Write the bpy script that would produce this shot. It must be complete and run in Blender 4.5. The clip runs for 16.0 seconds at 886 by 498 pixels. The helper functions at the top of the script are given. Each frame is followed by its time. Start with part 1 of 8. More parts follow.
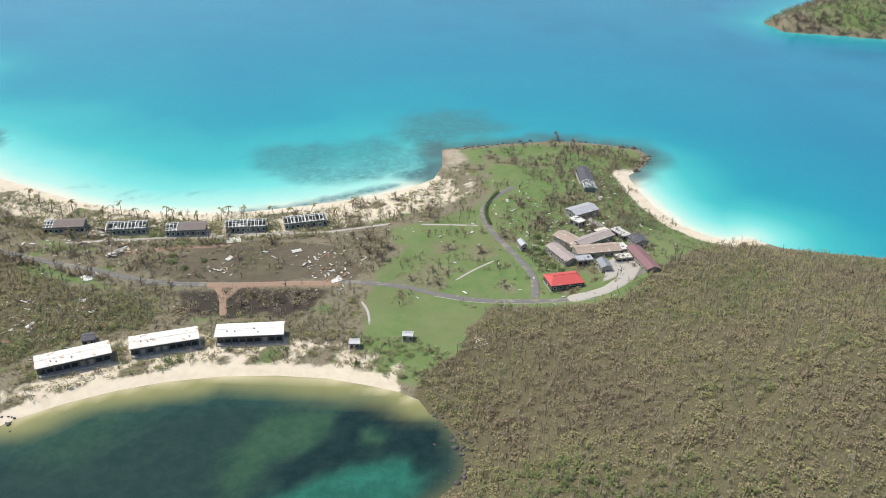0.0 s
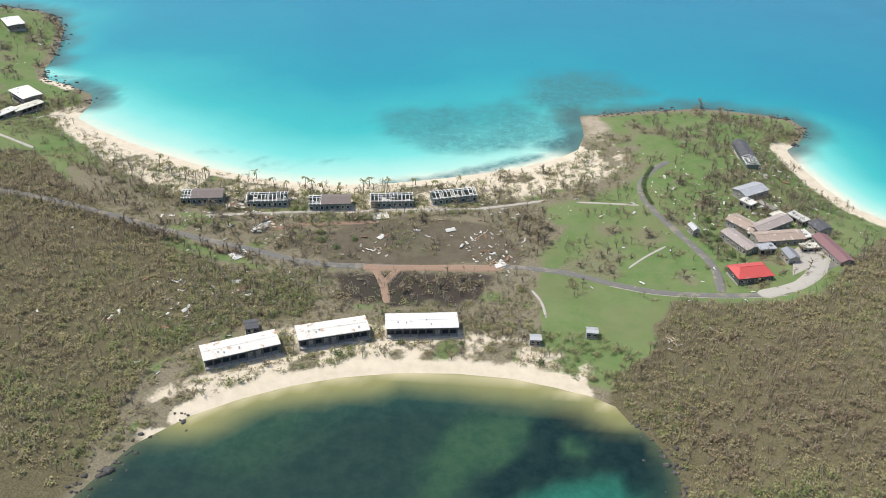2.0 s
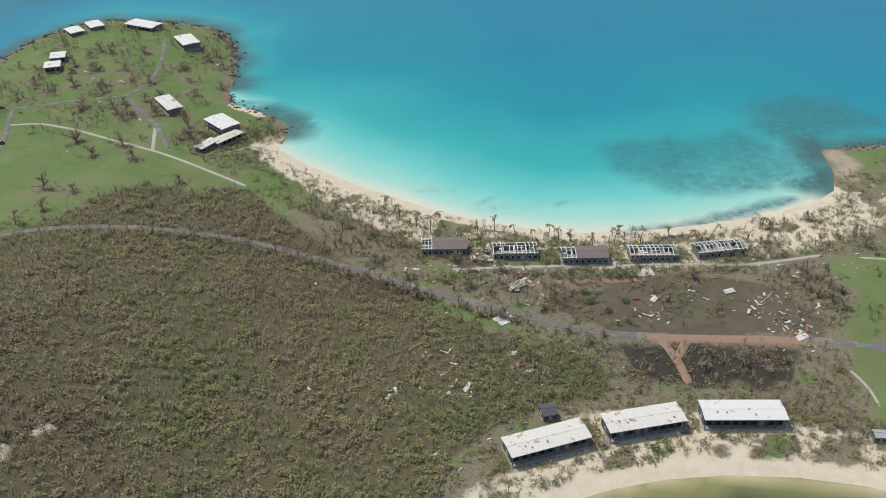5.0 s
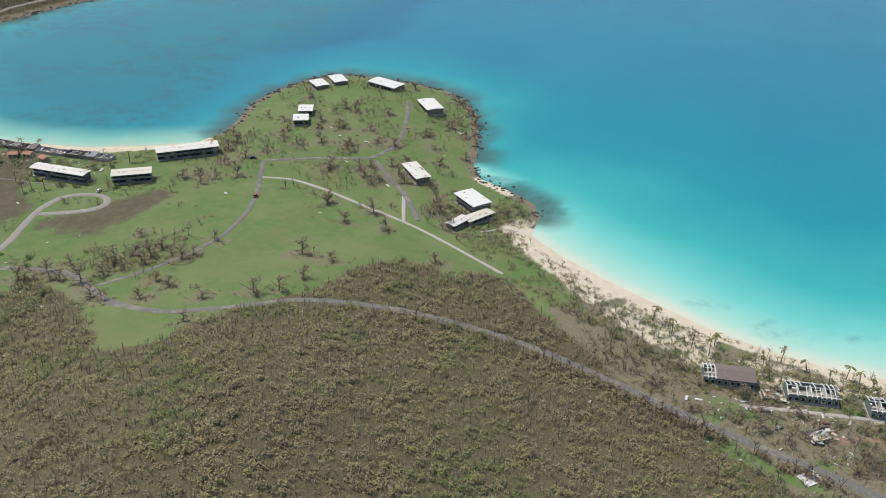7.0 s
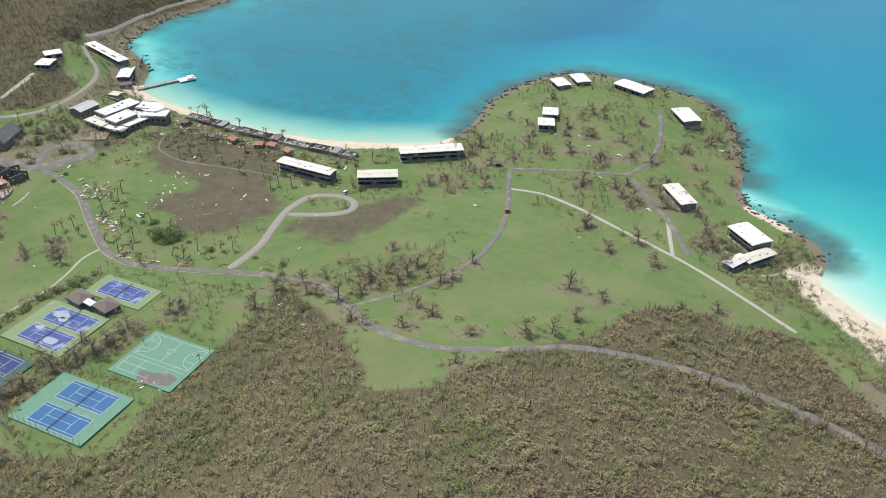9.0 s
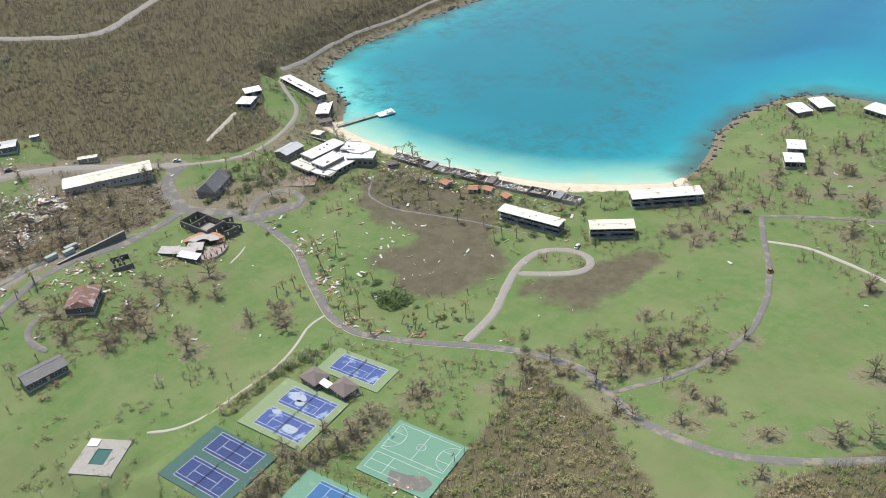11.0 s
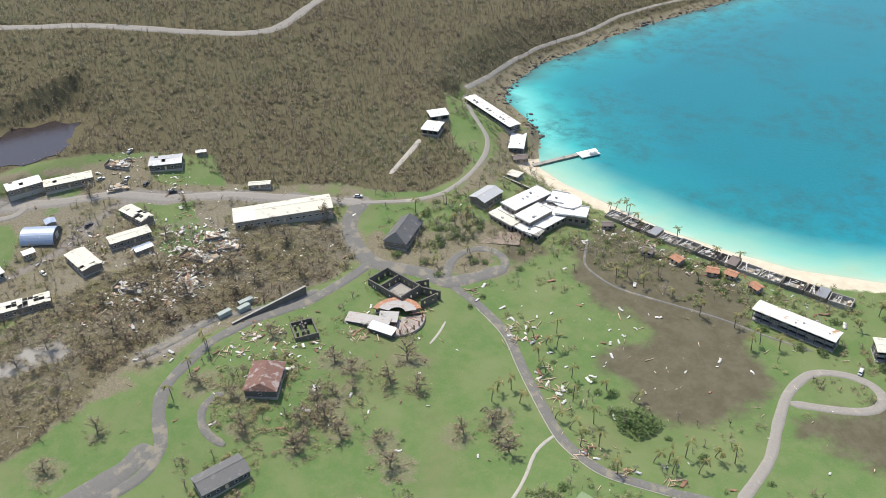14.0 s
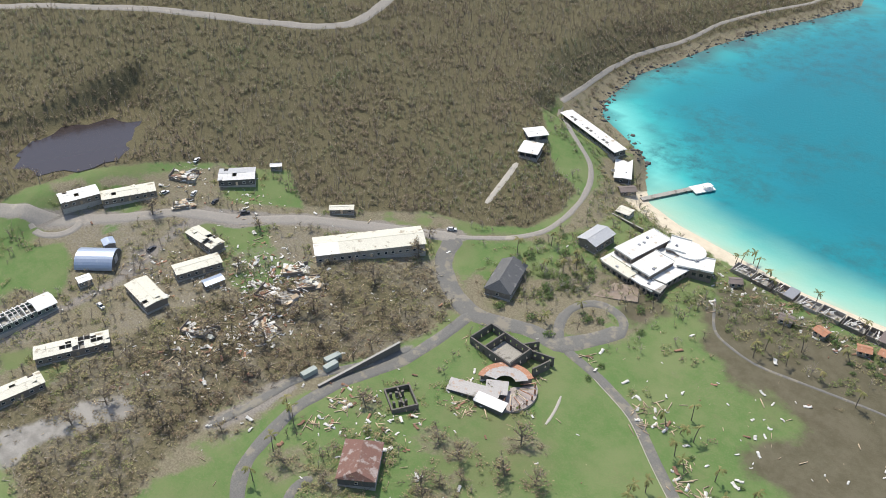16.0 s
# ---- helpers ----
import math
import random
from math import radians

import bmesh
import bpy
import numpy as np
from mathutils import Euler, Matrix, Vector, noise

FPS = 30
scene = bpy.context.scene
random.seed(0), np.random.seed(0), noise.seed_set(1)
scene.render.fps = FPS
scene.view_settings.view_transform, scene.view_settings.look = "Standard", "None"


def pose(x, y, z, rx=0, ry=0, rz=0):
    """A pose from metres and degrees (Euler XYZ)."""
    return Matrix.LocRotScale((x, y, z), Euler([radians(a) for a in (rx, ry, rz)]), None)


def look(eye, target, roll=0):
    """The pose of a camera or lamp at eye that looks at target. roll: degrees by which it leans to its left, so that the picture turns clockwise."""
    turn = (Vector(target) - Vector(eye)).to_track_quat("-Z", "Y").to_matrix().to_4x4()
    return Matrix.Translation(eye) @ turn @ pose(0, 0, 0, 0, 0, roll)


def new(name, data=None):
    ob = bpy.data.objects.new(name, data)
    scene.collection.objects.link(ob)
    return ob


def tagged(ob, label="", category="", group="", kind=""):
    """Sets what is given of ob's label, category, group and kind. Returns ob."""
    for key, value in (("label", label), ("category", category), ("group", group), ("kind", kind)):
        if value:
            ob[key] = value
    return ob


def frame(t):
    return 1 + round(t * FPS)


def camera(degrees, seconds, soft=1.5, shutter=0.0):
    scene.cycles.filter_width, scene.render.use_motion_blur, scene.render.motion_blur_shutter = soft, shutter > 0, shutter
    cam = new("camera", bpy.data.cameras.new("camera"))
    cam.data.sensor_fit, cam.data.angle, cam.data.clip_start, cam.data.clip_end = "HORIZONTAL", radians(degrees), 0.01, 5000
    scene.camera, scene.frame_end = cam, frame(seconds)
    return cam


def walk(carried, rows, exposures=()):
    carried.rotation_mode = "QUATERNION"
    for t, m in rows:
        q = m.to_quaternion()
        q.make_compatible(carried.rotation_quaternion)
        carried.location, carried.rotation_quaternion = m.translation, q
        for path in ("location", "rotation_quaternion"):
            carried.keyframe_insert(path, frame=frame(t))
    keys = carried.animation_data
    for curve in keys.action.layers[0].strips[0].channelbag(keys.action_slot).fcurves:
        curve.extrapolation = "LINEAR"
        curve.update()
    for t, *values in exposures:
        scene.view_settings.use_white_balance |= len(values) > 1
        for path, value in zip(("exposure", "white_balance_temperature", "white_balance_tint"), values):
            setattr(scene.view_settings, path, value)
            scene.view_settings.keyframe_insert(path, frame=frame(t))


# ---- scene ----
cam = camera(53.6, 16.0, soft=0.75)
PATH = [
    (0.0, -0.33, -0.75, 237.84, 61.444, -1.368, 1.12),
    (0.5, -16.82, 8.62, 237.24, 60.32, -0.761, 1.864),
    (1.0, -33.5, 17.7, 236.85, 57.46, -2.055, 2.363),
    (1.5, -50.39, 26.51, 236.65, 56.146, -2.051, 3.61),
    (2.0, -67.46, 35.04, 236.63, 57.736, -1.395, 3.862),
    (2.5, -84.71, 43.3, 236.77, 58.961, -0.67, 4.031),
    (3.0, -102.14, 51.3, 237.07, 57.844, -0.579, 5.052),
    (5.5, -191.61, 87.69, 240.41, 56.968, -0.099, 8.831),
    (6.0, -209.92, 94.29, 241.36, 58.277, -0.954, 12.122),
    (6.5, -228.36, 100.68, 242.37, 58.748, -1.482, 15.322),
    (7.0, -246.91, 106.88, 243.44, 60.042, -1.675, 18.601),
    (7.5, -265.57, 112.87, 244.54, 61.056, -2.266, 22.016),
    (8.0, -284.33, 118.69, 245.67, 59.697, -2.581, 26.471),
    (8.5, -303.18, 124.32, 246.81, 57.594, -1.981, 29.395),
    (9.0, -322.12, 129.78, 247.96, 57.805, -0.908, 29.502),
    (9.5, -341.14, 135.08, 249.09, 59.157, 1.278, 29.665),
    (10.0, -360.23, 140.22, 250.2, 59.592, 4.433, 32.855),
    (12.5, -456.51, 163.81, 254.93, 56.42, 2.306, 41.931),
    (13.0, -475.88, 168.16, 255.62, 57.298, 2.228, 42.963),
    (13.5, -495.27, 172.41, 256.2, 56.416, 1.991, 43.524),
    (14.0, -514.67, 176.55, 256.65, 56.349, 1.693, 44.345),
    (14.5, -534.08, 180.6, 256.97, 56.68, 1.245, 43.272),
    (15.0, -553.49, 184.57, 257.13, 56.093, 0.697, 42.492),
    (15.5, -572.9, 188.46, 257.13, 55.296, -0.243, 44.256),
    (16.0, -592.28, 192.28, 256.95, 54.251, -0.686, 47.074),
]
walk(cam, [(t, pose(x, y, z, rx, ry, rz)) for t, x, y, z, rx, ry, rz in PATH], [(0.0, 0.12), (0.5, 0.04), (1.0, 0.1), (1.5, 0.13), (3.0, 0.03), (5.5, -0.4), (6.0, -0.45), (7.0, -0.2), (8.0, 0.0), (9.0, 0.05), (12.5, 0.27), (16.0, 0.16)])

# ---------------------------------------------------------------- light
SUN = Vector((-0.44, 0.13, 0.89)).normalized()
world = bpy.data.worlds.new("sky")
scene.world = world
world.use_nodes = True
wn = world.node_tree
sky = wn.nodes.new("ShaderNodeTexSky")
sky.sky_type, sky.sun_disc = "NISHITA", False
sky.sun_elevation = math.asin(SUN.z)
sky.sun_rotation = math.atan2(SUN.x, SUN.y)
sky.air_density, sky.dust_density = 1.0, 1.5
wn.links.new(sky.outputs[0], wn.nodes["Background"].inputs[0])
wn.nodes["Background"].inputs[1].default_value = 0.15
lamp = bpy.data.lights.new("sun", "SUN")
lamp.energy, lamp.angle, lamp.color = 3.35, radians(0.53), (1.0, 0.945, 0.84)
sun_ob = new("sun", lamp)
sun_ob.matrix_world = look((0, 0, 900), Vector((0, 0, 900)) - SUN)

# ---------------------------------------------------------------- plan of the land, in metres
# shoreline control points, metres, in order round the land
EAST_SHORE = [(700, 400), (293, 440), (251, 441), (214, 446), (193, 450), (178, 461), (164, 457), (152, 463), (139, 477), (129, 500), (123, 525), (120, 548), (131, 560), (142, 583), (135, 599), (104, 606), (76, 609), (40, 600), (13, 592), (-7, 586), (-6, 556), (-11, 534)]
MAIN_BEACH = [(-22, 522), (-42, 508), (-66, 496), (-92, 486), (-120, 477), (-150, 471), (-178, 471), (-205, 476), (-231, 484), (-258, 497), (-288, 512), (-314, 528), (-333, 543)]
NORTH_HEAD = [(-333, 566), (-340, 582), (-358, 594), (-382, 605), (-391, 622), (-396, 648), (-405, 680), (-416, 712), (-433, 738), (-455, 754), (-481, 760), (-506, 761), (-541, 760), (-566, 740), (-580, 700), (-583, 665), (-576, 635), (-573, 608)]
WEST_BEACH = [(-581, 586), (-606, 570), (-645, 551), (-678, 544), (-712, 540), (-748, 542), (-784, 544), (-808, 550)]
WEST_SHORE = [(-829, 574), (-858, 598), (-890, 612), (-903, 631), (-913, 680), (-908, 720), (-906, 763), (-895, 826), (-882, 880), (-872, 930), (-900, 1010), (-990, 1120), (-1200, 1200), (-1900, 1250), (-1900, -400), (-900, -60), (-420, 60), (-260, 130)]
NEAR_BEACH = [(-215, 205), (-205, 232), (-197, 250), (-192, 262), (-176, 279), (-160, 290), (-141, 300), (-122, 307), (-99, 312), (-75, 314), (-52, 313), (-34, 309), (-20, 305), (-11, 300)]
NEAR_ROCKS = [(-6, 291), (2, 282), (7, 272), (9, 262), (7, 252), (0, 243), (-9, 234), (-16, 220), (-18, 195), (0, 150), (60, 90), (200, 40), (700, -60)]
COAST = EAST_SHORE + MAIN_BEACH + NORTH_HEAD + WEST_BEACH + WEST_SHORE + NEAR_BEACH + NEAR_ROCKS

def polydist(px, py, pts, closed=True):
    best = np.full(px.shape, 1e9)
    n = len(pts)
    for i in range(n if closed else n - 1):
        ax, ay = pts[i]; bx, by = pts[(i + 1) % n]
        dx, dy = bx - ax, by - ay
        u = np.clip(((px - ax) * dx + (py - ay) * dy) / (dx * dx + dy * dy), 0, 1)
        best = np.minimum(best, (px - ax - u * dx) ** 2 + (py - ay - u * dy) ** 2)
    return np.sqrt(best)

def inside(px, py, pts):
    odd = np.zeros(px.shape, bool)
    n = len(pts)
    for i in range(n):
        ax, ay = pts[i]; bx, by = pts[(i + 1) % n]
        if ay != by:
            odd ^= ((ay > py) != (by > py)) & (px < (bx - ax) * (py - ay) / (by - ay) + ax)
    return odd

# hills: x, y, height, reach in x, reach in y
HILLS = [(190, 250, 48, 88, 90), (-405, 290, 31, 74, 90), (-1180, 500, 74, 170, 220), (-790, 308, 7, 50, 40), (-600, 325, 8, 50, 40), (-440, 460, 5, 60, 45), (-480, 690, 6, 60, 50), (80, 500, 3, 40, 40)]

# levelled ground: x, y, half sizes, height
LEVELS = [(-573, 285, 20, 16, 9.0), (-620, 316, 18, 17, 9.6), (-616.5, 352, 18, 10, 8.4), (-623, 279, 18, 16, 9.4), (-563, 323, 18, 16, 9.6), (-668, 257, 11, 11, 8.0), (-1008, 330, 26, 36, 33.0), (-868, 574, 27, 7, 8.0)]

def height(px, py, sd=None):
    px = np.asarray(px, float); py = np.asarray(py, float)
    if sd is None:
        sd = polydist(px, py, COAST) * np.where(inside(px, py, COAST), 1, -1)
    hill = sum(h * np.exp(-((px - x) / a) ** 2 / 2 - ((py - y) / b) ** 2 / 2) for x, y, h, a, b in HILLS)
    s = np.clip(sd / 45, 0, 1); s = s * s * (3 - 2 * s)
    land = 2.6 * (1 - np.exp(-np.maximum(sd, 0) / 22)) + hill * s
    for x, y, a, b, level in LEVELS:
        k = np.clip(1.6 - np.maximum(np.abs(px - x) / a, np.abs(py - y) / b), 0, 0.5) * 2
        land = land * (1 - k) + level * k
    return np.where(sd > 0, land, np.maximum(-6, 0.1 * sd))

ROAD_POINT = [(-61, 392), (-44, 392), (-24, 389), (-6, 381), (15, 374), (34, 372), (54, 371), (72, 372), (85, 381), (93, 393), (106, 403)]
ROAD_INN = [(44, 374), (46, 394), (43, 408), (35, 428), (26, 449), (20, 468), (20, 485), (30, 504), (41, 515)]
ROAD_MAIN = [(-61, 391), (-88, 388), (-119, 386), (-140, 385), (-158, 387), (-175, 393), (-198, 399), (-221, 405), (-240, 411), (-265, 419), (-295, 427), (-318, 430), (-344, 430), (-372, 426), (-400, 417), (-417, 410), (-436, 394), (-451, 386), (-467, 381), (-484, 382), (-501, 386), (-518, 396), (-537, 407), (-564, 405), (-586, 396), (-605, 385), (-634, 373), (-655, 376), (-674, 387), (-694, 399), (-715, 413), (-738, 419), (-758, 421)]
DIRT_FLAT = [(-124, 385), (-114, 385), (-97, 387), (-80, 389), (-57, 390)]
ROAD_DIRT = [(-119, 385), (-115, 379), (-112, 371), (-109, 357)]
DIRT_FORK = [(-106, 386), (-110, 381), (-112, 372)]
ROAD_LOOP = [(-591, 396), (-593, 423), (-600, 442), (-606, 462), (-605, 481), (-592, 490), (-579, 490), (-573, 482), (-574, 475), (-584, 467), (-602, 457)]
ROAD_MEADOW = [(-520, 572), (-510, 548), (-499, 525), (-490, 497), (-486, 466), (-490, 443), (-501, 420), (-518, 398)]
ROAD_HEAD = [(-520, 572), (-490, 587), (-455, 600), (-448, 622), (-450, 645), (-457, 673), (-467, 698)]
ROAD_VILLAGE = [(-842, 437), (-835, 421), (-818, 410), (-799, 405), (-787, 411), (-776, 419), (-758, 421)]
ROAD_COAST = [(-842, 437), (-826, 456), (-818, 475), (-820, 495), (-825, 513), (-833, 529), (-840, 539), (-848, 547), (-858, 551), (-868, 556), (-877, 561), (-894, 572), (-905, 590), (-917, 625), (-925, 666), (-927, 690), (-921, 743), (-921, 794), (-914, 840), (-898, 900), (-905, 980)]
ROAD_CAMP = [(-842, 437), (-870, 412), (-896, 386), (-913, 362), (-936, 341), (-947, 321), (-960, 303), (-970, 288), (-986, 277), (-1010, 268)]
ROAD_LOW = [(-799, 405), (-796, 382), (-795, 361), (-800, 336), (-800, 312), (-795, 295), (-791, 283), (-779, 273), (-765, 268), (-758, 254), (-762, 236), (-770, 215)]
ROAD_BACK = [(-799, 370), (-803, 345), (-812, 325), (-812, 303), (-815, 284)]
APRON = [(-770, 264), (-767, 258), (-766, 246), (-769, 232), (-768, 205)]
SPUR = [(-770, 299), (-773, 292), (-768, 285), (-757, 281), (-748, 284)]
PLAZA = [(-762, 418), (-756, 430), (-751, 441), (-749, 450)]
ROAD_DRIVE = [(-452, 598), (-435, 578), (-419, 563), (-405, 542), (-396, 528)]
PATH_LODGE = [(-360, 531), (-355, 533), (-353, 541), (-347, 545), (-340, 543)]
TRACK_FLAT = [(-178, 414), (-162, 422), (-150, 424), (-138, 426), (-122, 429)]
PATH_CLUB = [(-741, 399), (-738, 394), (-736, 388), (-735, 383)]
ROAD_TURN = [(-969, 284), (-966, 282), (-959, 286), (-954, 294), (-955, 303), (-960, 304)]
ROAD_YARD = [(-913, 225), (-914, 270), (-913, 295), (-919, 315), (-926, 340), (-928, 353)]
ROAD_CIRCLE = [(-758, 421), (-752, 435), (-747, 446), (-750, 455), (-761, 458), (-770, 455), (-774, 444), (-771, 431), (-761, 421)]
FLATS = [(-310, 475), (-200, 440), (-40, 462), (-28, 430), (-40, 395), (-45, 330), (-110, 345), (-190, 325), (-215, 390), (-290, 435)]
ROAD_HILL = [(-1215, 300), (-1177, 337), (-1157, 351), (-1117, 387), (-1081, 424), (-1046, 460), (-1024, 490), (-1017, 512), (-1020, 528), (-1031, 556), (-1050, 600), (-1060, 660)]
PATH_BEACH = [(-213, 425), (-186, 431), (-160, 436), (-107, 444), (-71, 448), (-54, 454), (-35, 461)]
PATH_LAWN = [(-17, 461), (-1, 461), (17, 460)]
PATH_TREE = [(4, 395), (13, 406), (25, 417)]
PATH_HUT = [(-43, 373), (-38, 364), (-37, 352)]
PATH_MEADOW = [(-510, 548), (-490, 553), (-463, 546), (-434, 534), (-413, 526), (-397, 520), (-377, 510), (-358, 500), (-335, 488)]
PATH_SHORT = [(-403, 522), (-410, 540), (-418, 562)]
PATH_TRAIL = [(-867, 507), (-860, 489), (-852, 468)]
PATH_COURT = [(-660, 377), (-661, 366), (-653, 351), (-648, 333), (-650, 307), (-652, 295), (-658, 284), (-667, 278)]
PATH_PALM = [(-735, 500), (-722, 478), (-700, 474), (-672, 482), (-650, 488), (-630, 490), (-610, 494)]
ASPHALT = [(ROAD_POINT, 3.9), (ROAD_INN, 3.9), (ROAD_MAIN, 4.2), (ROAD_MEADOW, 3.0), (ROAD_HEAD, 3.0), (ROAD_VILLAGE, 8.0), (ROAD_COAST, 2.8), (ROAD_CAMP, 6.0), (ROAD_LOW, 5.0), (ROAD_CIRCLE, 4.2), (ROAD_HILL, 5.6), (ROAD_LOOP, 3.9), (ROAD_BACK, 3.6), (ROAD_DRIVE, 3.2), (PLAZA, 7.5), (APRON, 8.5), (SPUR, 3.2), (ROAD_TURN, 3.2)]
CONCRETE = [(PATH_BEACH, 2.0), (PATH_LAWN, 1.6), (PATH_TREE, 1.2), (PATH_HUT, 1.2), (PATH_MEADOW, 2.2), (PATH_SHORT, 2.2), (PATH_TRAIL, 3.0), (PATH_COURT, 1.4), (PATH_PALM, 1.3), (PATH_LODGE, 1.3), (PATH_CLUB, 1.1)]

WOOD_EAST = [(-12, 299), (-9, 317), (6, 330), (15, 353), (21, 367), (45, 365), (68, 363), (88, 374), (106, 395), (118, 414), (159, 449), (700, 400), (700, -60), (200, 40), (60, 90), (0, 150), (-16, 220)]
WOOD_MID = [(-332, 485), (-349, 479), (-360, 473), (-384, 476), (-401, 460), (-412, 425), (-439, 388), (-449, 369), (-448, 357), (-462, 343), (-473, 342), (-499, 370), (-530, 387), (-554, 395), (-554, 367), (-549, 348), (-550, 331), (-549, 310), (-547, 293), (-541, 278), (-556, 264), (-590, 254), (-640, 225), (-620, 60), (-420, 70), (-260, 140), (-215, 205), (-205, 240), (-200, 300), (-186, 320), (-172, 333), (-142, 347), (-143, 361), (-161, 374), (-189, 378), (-209, 391), (-237, 407), (-266, 422), (-294, 447), (-317, 468)]
WOOD_FAR = [(-987, 303), (-986, 322), (-974, 350), (-955, 375), (-935, 391), (-904, 392), (-881, 418), (-862, 442), (-838, 456), (-827, 470), (-825, 498), (-833, 515), (-852, 522), (-885, 548), (-900, 560), (-912, 601), (-922, 670), (-915, 780), (-890, 900), (-900, 1010), (-1300, 1200), (-1500, 1000), (-1500, 150), (-1100, 150), (-1000, 220)]
TANGLE = [(-875, 225), (-881, 281), (-880, 310), (-869, 341), (-864, 382), (-834, 414), (-808, 405), (-801, 386), (-804, 361), (-810, 328), (-819, 290), (-815, 270), (-806, 250), (-806, 215)]
SCRUB = [(-200, 332), (-205, 359), (-187, 381), (-156, 380), (-136, 377), (-111, 357), (-59, 362), (-46, 383), (-38, 364), (-40, 325), (-72, 330), (-110, 350), (-151, 335), (-188, 322)]
SOIL_FIELD = [(-160, 410), (-136, 425), (-117, 436), (-88, 438), (-64, 429), (-54, 419), (-46, 404), (-51, 393), (-80, 391), (-109, 388), (-132, 386), (-156, 393)]
SOIL_POND = [(-139, 379), (-60, 387), (-64, 362), (-105, 354), (-132, 356)]
SOIL_WEST = [(-728, 469), (-740, 518), (-713, 522), (-671, 520), (-645, 512), (-640, 490), (-631, 478), (-613, 465), (-610, 440), (-618, 422), (-641, 417), (-671, 424), (-680, 440), (-672, 455), (-690, 458)]
SOIL_LOOP = [(-591, 450), (-587, 465), (-574, 485), (-557, 512), (-547, 506), (-550, 476), (-556, 451), (-575, 438)]
SOIL_COURT = [(-778, 470), (-752, 460), (-743, 474), (-765, 484)]
SOIL_YARD = [(-860, 215), (-930, 250), (-975, 300), (-950, 350), (-905, 375), (-870, 405), (-835, 425), (-806, 407), (-800, 380), (-803, 340), (-800, 300), (-800, 255)]
PUDDLE = [(-867, 227), (-858, 245), (-859, 256), (-855, 266), (-848, 271), (-841, 268), (-844, 256), (-848, 244), (-851, 239), (-851, 231), (-848, 225), (-850, 220)]
ISLET = [(620, 905), (531, 923), (456, 931), (402, 943), (356, 950), (344, 990), (433, 1091), (526, 1218), (700, 1300), (900, 1100)]
REEF = [(-142, 578), (-137, 545), (-118, 528), (-102, 520), (-73, 525), (-55, 529), (-41, 538), (-27, 531), (-12, 538), (-5, 550), (-12, 580), (-24, 587), (-41, 599), (-59, 609), (-82, 596), (-113, 585)]
REEF_OUTER = [(-40, 611), (-38, 645), (-10, 669), (22, 661), (43, 635), (25, 614), (0, 597), (-10, 580), (-22, 588)]
EMERALD = [(-52, 251), (-40, 256), (-29, 260), (-19, 263), (-11, 258), (-8, 253), (-13, 242), (-18, 220), (-42, 211), (-65, 218), (-64, 234), (-59, 244)]
WEED = [(-46, 288), (-35, 296), (-23, 298), (-11, 291), (-3, 283), (1, 271), (-2, 258), (-8, 254), (-11, 259), (-10, 267), (-19, 267), (-27, 260), (-36, 259), (-42, 256), (-52, 251), (-59, 244), (-64, 252), (-62, 261), (-50, 267), (-46, 281)]
WEED_WEST = [[(-865, 624), (-859, 627), (-845, 619), (-843, 613), (-855, 617)], [(-836, 611), (-833, 614), (-820, 599), (-815, 588), (-826, 598)], [(-900, 622), (-888, 622), (-880, 622), (-881, 614), (-891, 614)]]
SHELF_WEST = [(-893, 628), (-873, 616), (-852, 602), (-835, 590), (-817, 573)]
WEED_GAP = [(-34, 280), (-29, 283), (-22, 275), (-24, 270), (-29, 269), (-34, 274)]
GLADE = [(-68, 288), (-49, 291), (-45, 284), (-51, 268), (-63, 263), (-68, 253), (-74, 239), (-82, 245), (-82, 264), (-78, 279)]
GLADE_WEST = [(-166, 263), (-158, 277), (-139, 287), (-126, 286), (-126, 272), (-134, 261), (-141, 251), (-156, 251)]

# mown patches kept clear among the wreckage
LAWNS = [[(-958, 270), (-951, 290), (-937, 289), (-926, 281), (-920, 273), (-938, 261)], [(-942, 386), (-929, 404), (-902, 391), (-926, 365), (-934, 365)], [(-927, 338), (-926, 349), (-905, 370), (-892, 364), (-898, 350), (-914, 348), (-917, 335)],
         [(-797, 378), (-803, 393), (-803, 400), (-800, 399), (-795, 387), (-795, 379)], [(-835, 432), (-831, 443), (-824, 444), (-820, 426), (-814, 414)], [(-811, 457), (-803, 467), (-791, 456), (-798, 444)], [(-809, 258), (-793, 285), (-781, 275), (-798, 252)], [(-805, 298), (-805, 322), (-801, 324), (-800, 307)], [(-906, 243), (-901, 254), (-891, 253), (-894, 238)], [(-875, 541), (-869, 552), (-841, 536), (-832, 528), (-836, 526), (-844, 529), (-858, 527), (-865, 531)], [(-230, 401), (-220, 403), (-201, 392), (-175, 382), (-166, 380), (-175, 378), (-189, 383), (-208, 388), (-225, 393)]]
# trampled verges between road and forest
VERGES = [[(-845, 440), (-815, 480), (-830, 530), (-850, 560), (-838, 572), (-812, 548), (-806, 505), (-810, 470), (-835, 442)], [(-985, 300), (-950, 385), (-890, 420), (-850, 446), (-838, 440), (-880, 395), (-910, 352), (-935, 335), (-965, 300)], [(-830, 405), (-800, 470), (-770, 478), (-745, 470), (-745, 440), (-780, 415), (-800, 398)]]
TREES_COURTS = [(-608, 299), (-601, 285), (-600, 274), (-599, 266), (-599, 297), (-591, 320), (-592, 327), (-590, 311), (-593, 305), (-591, 331), (-584, 350), (-584, 355), (-602, 315), (-601, 262), (-600, 279), (-596, 301)]
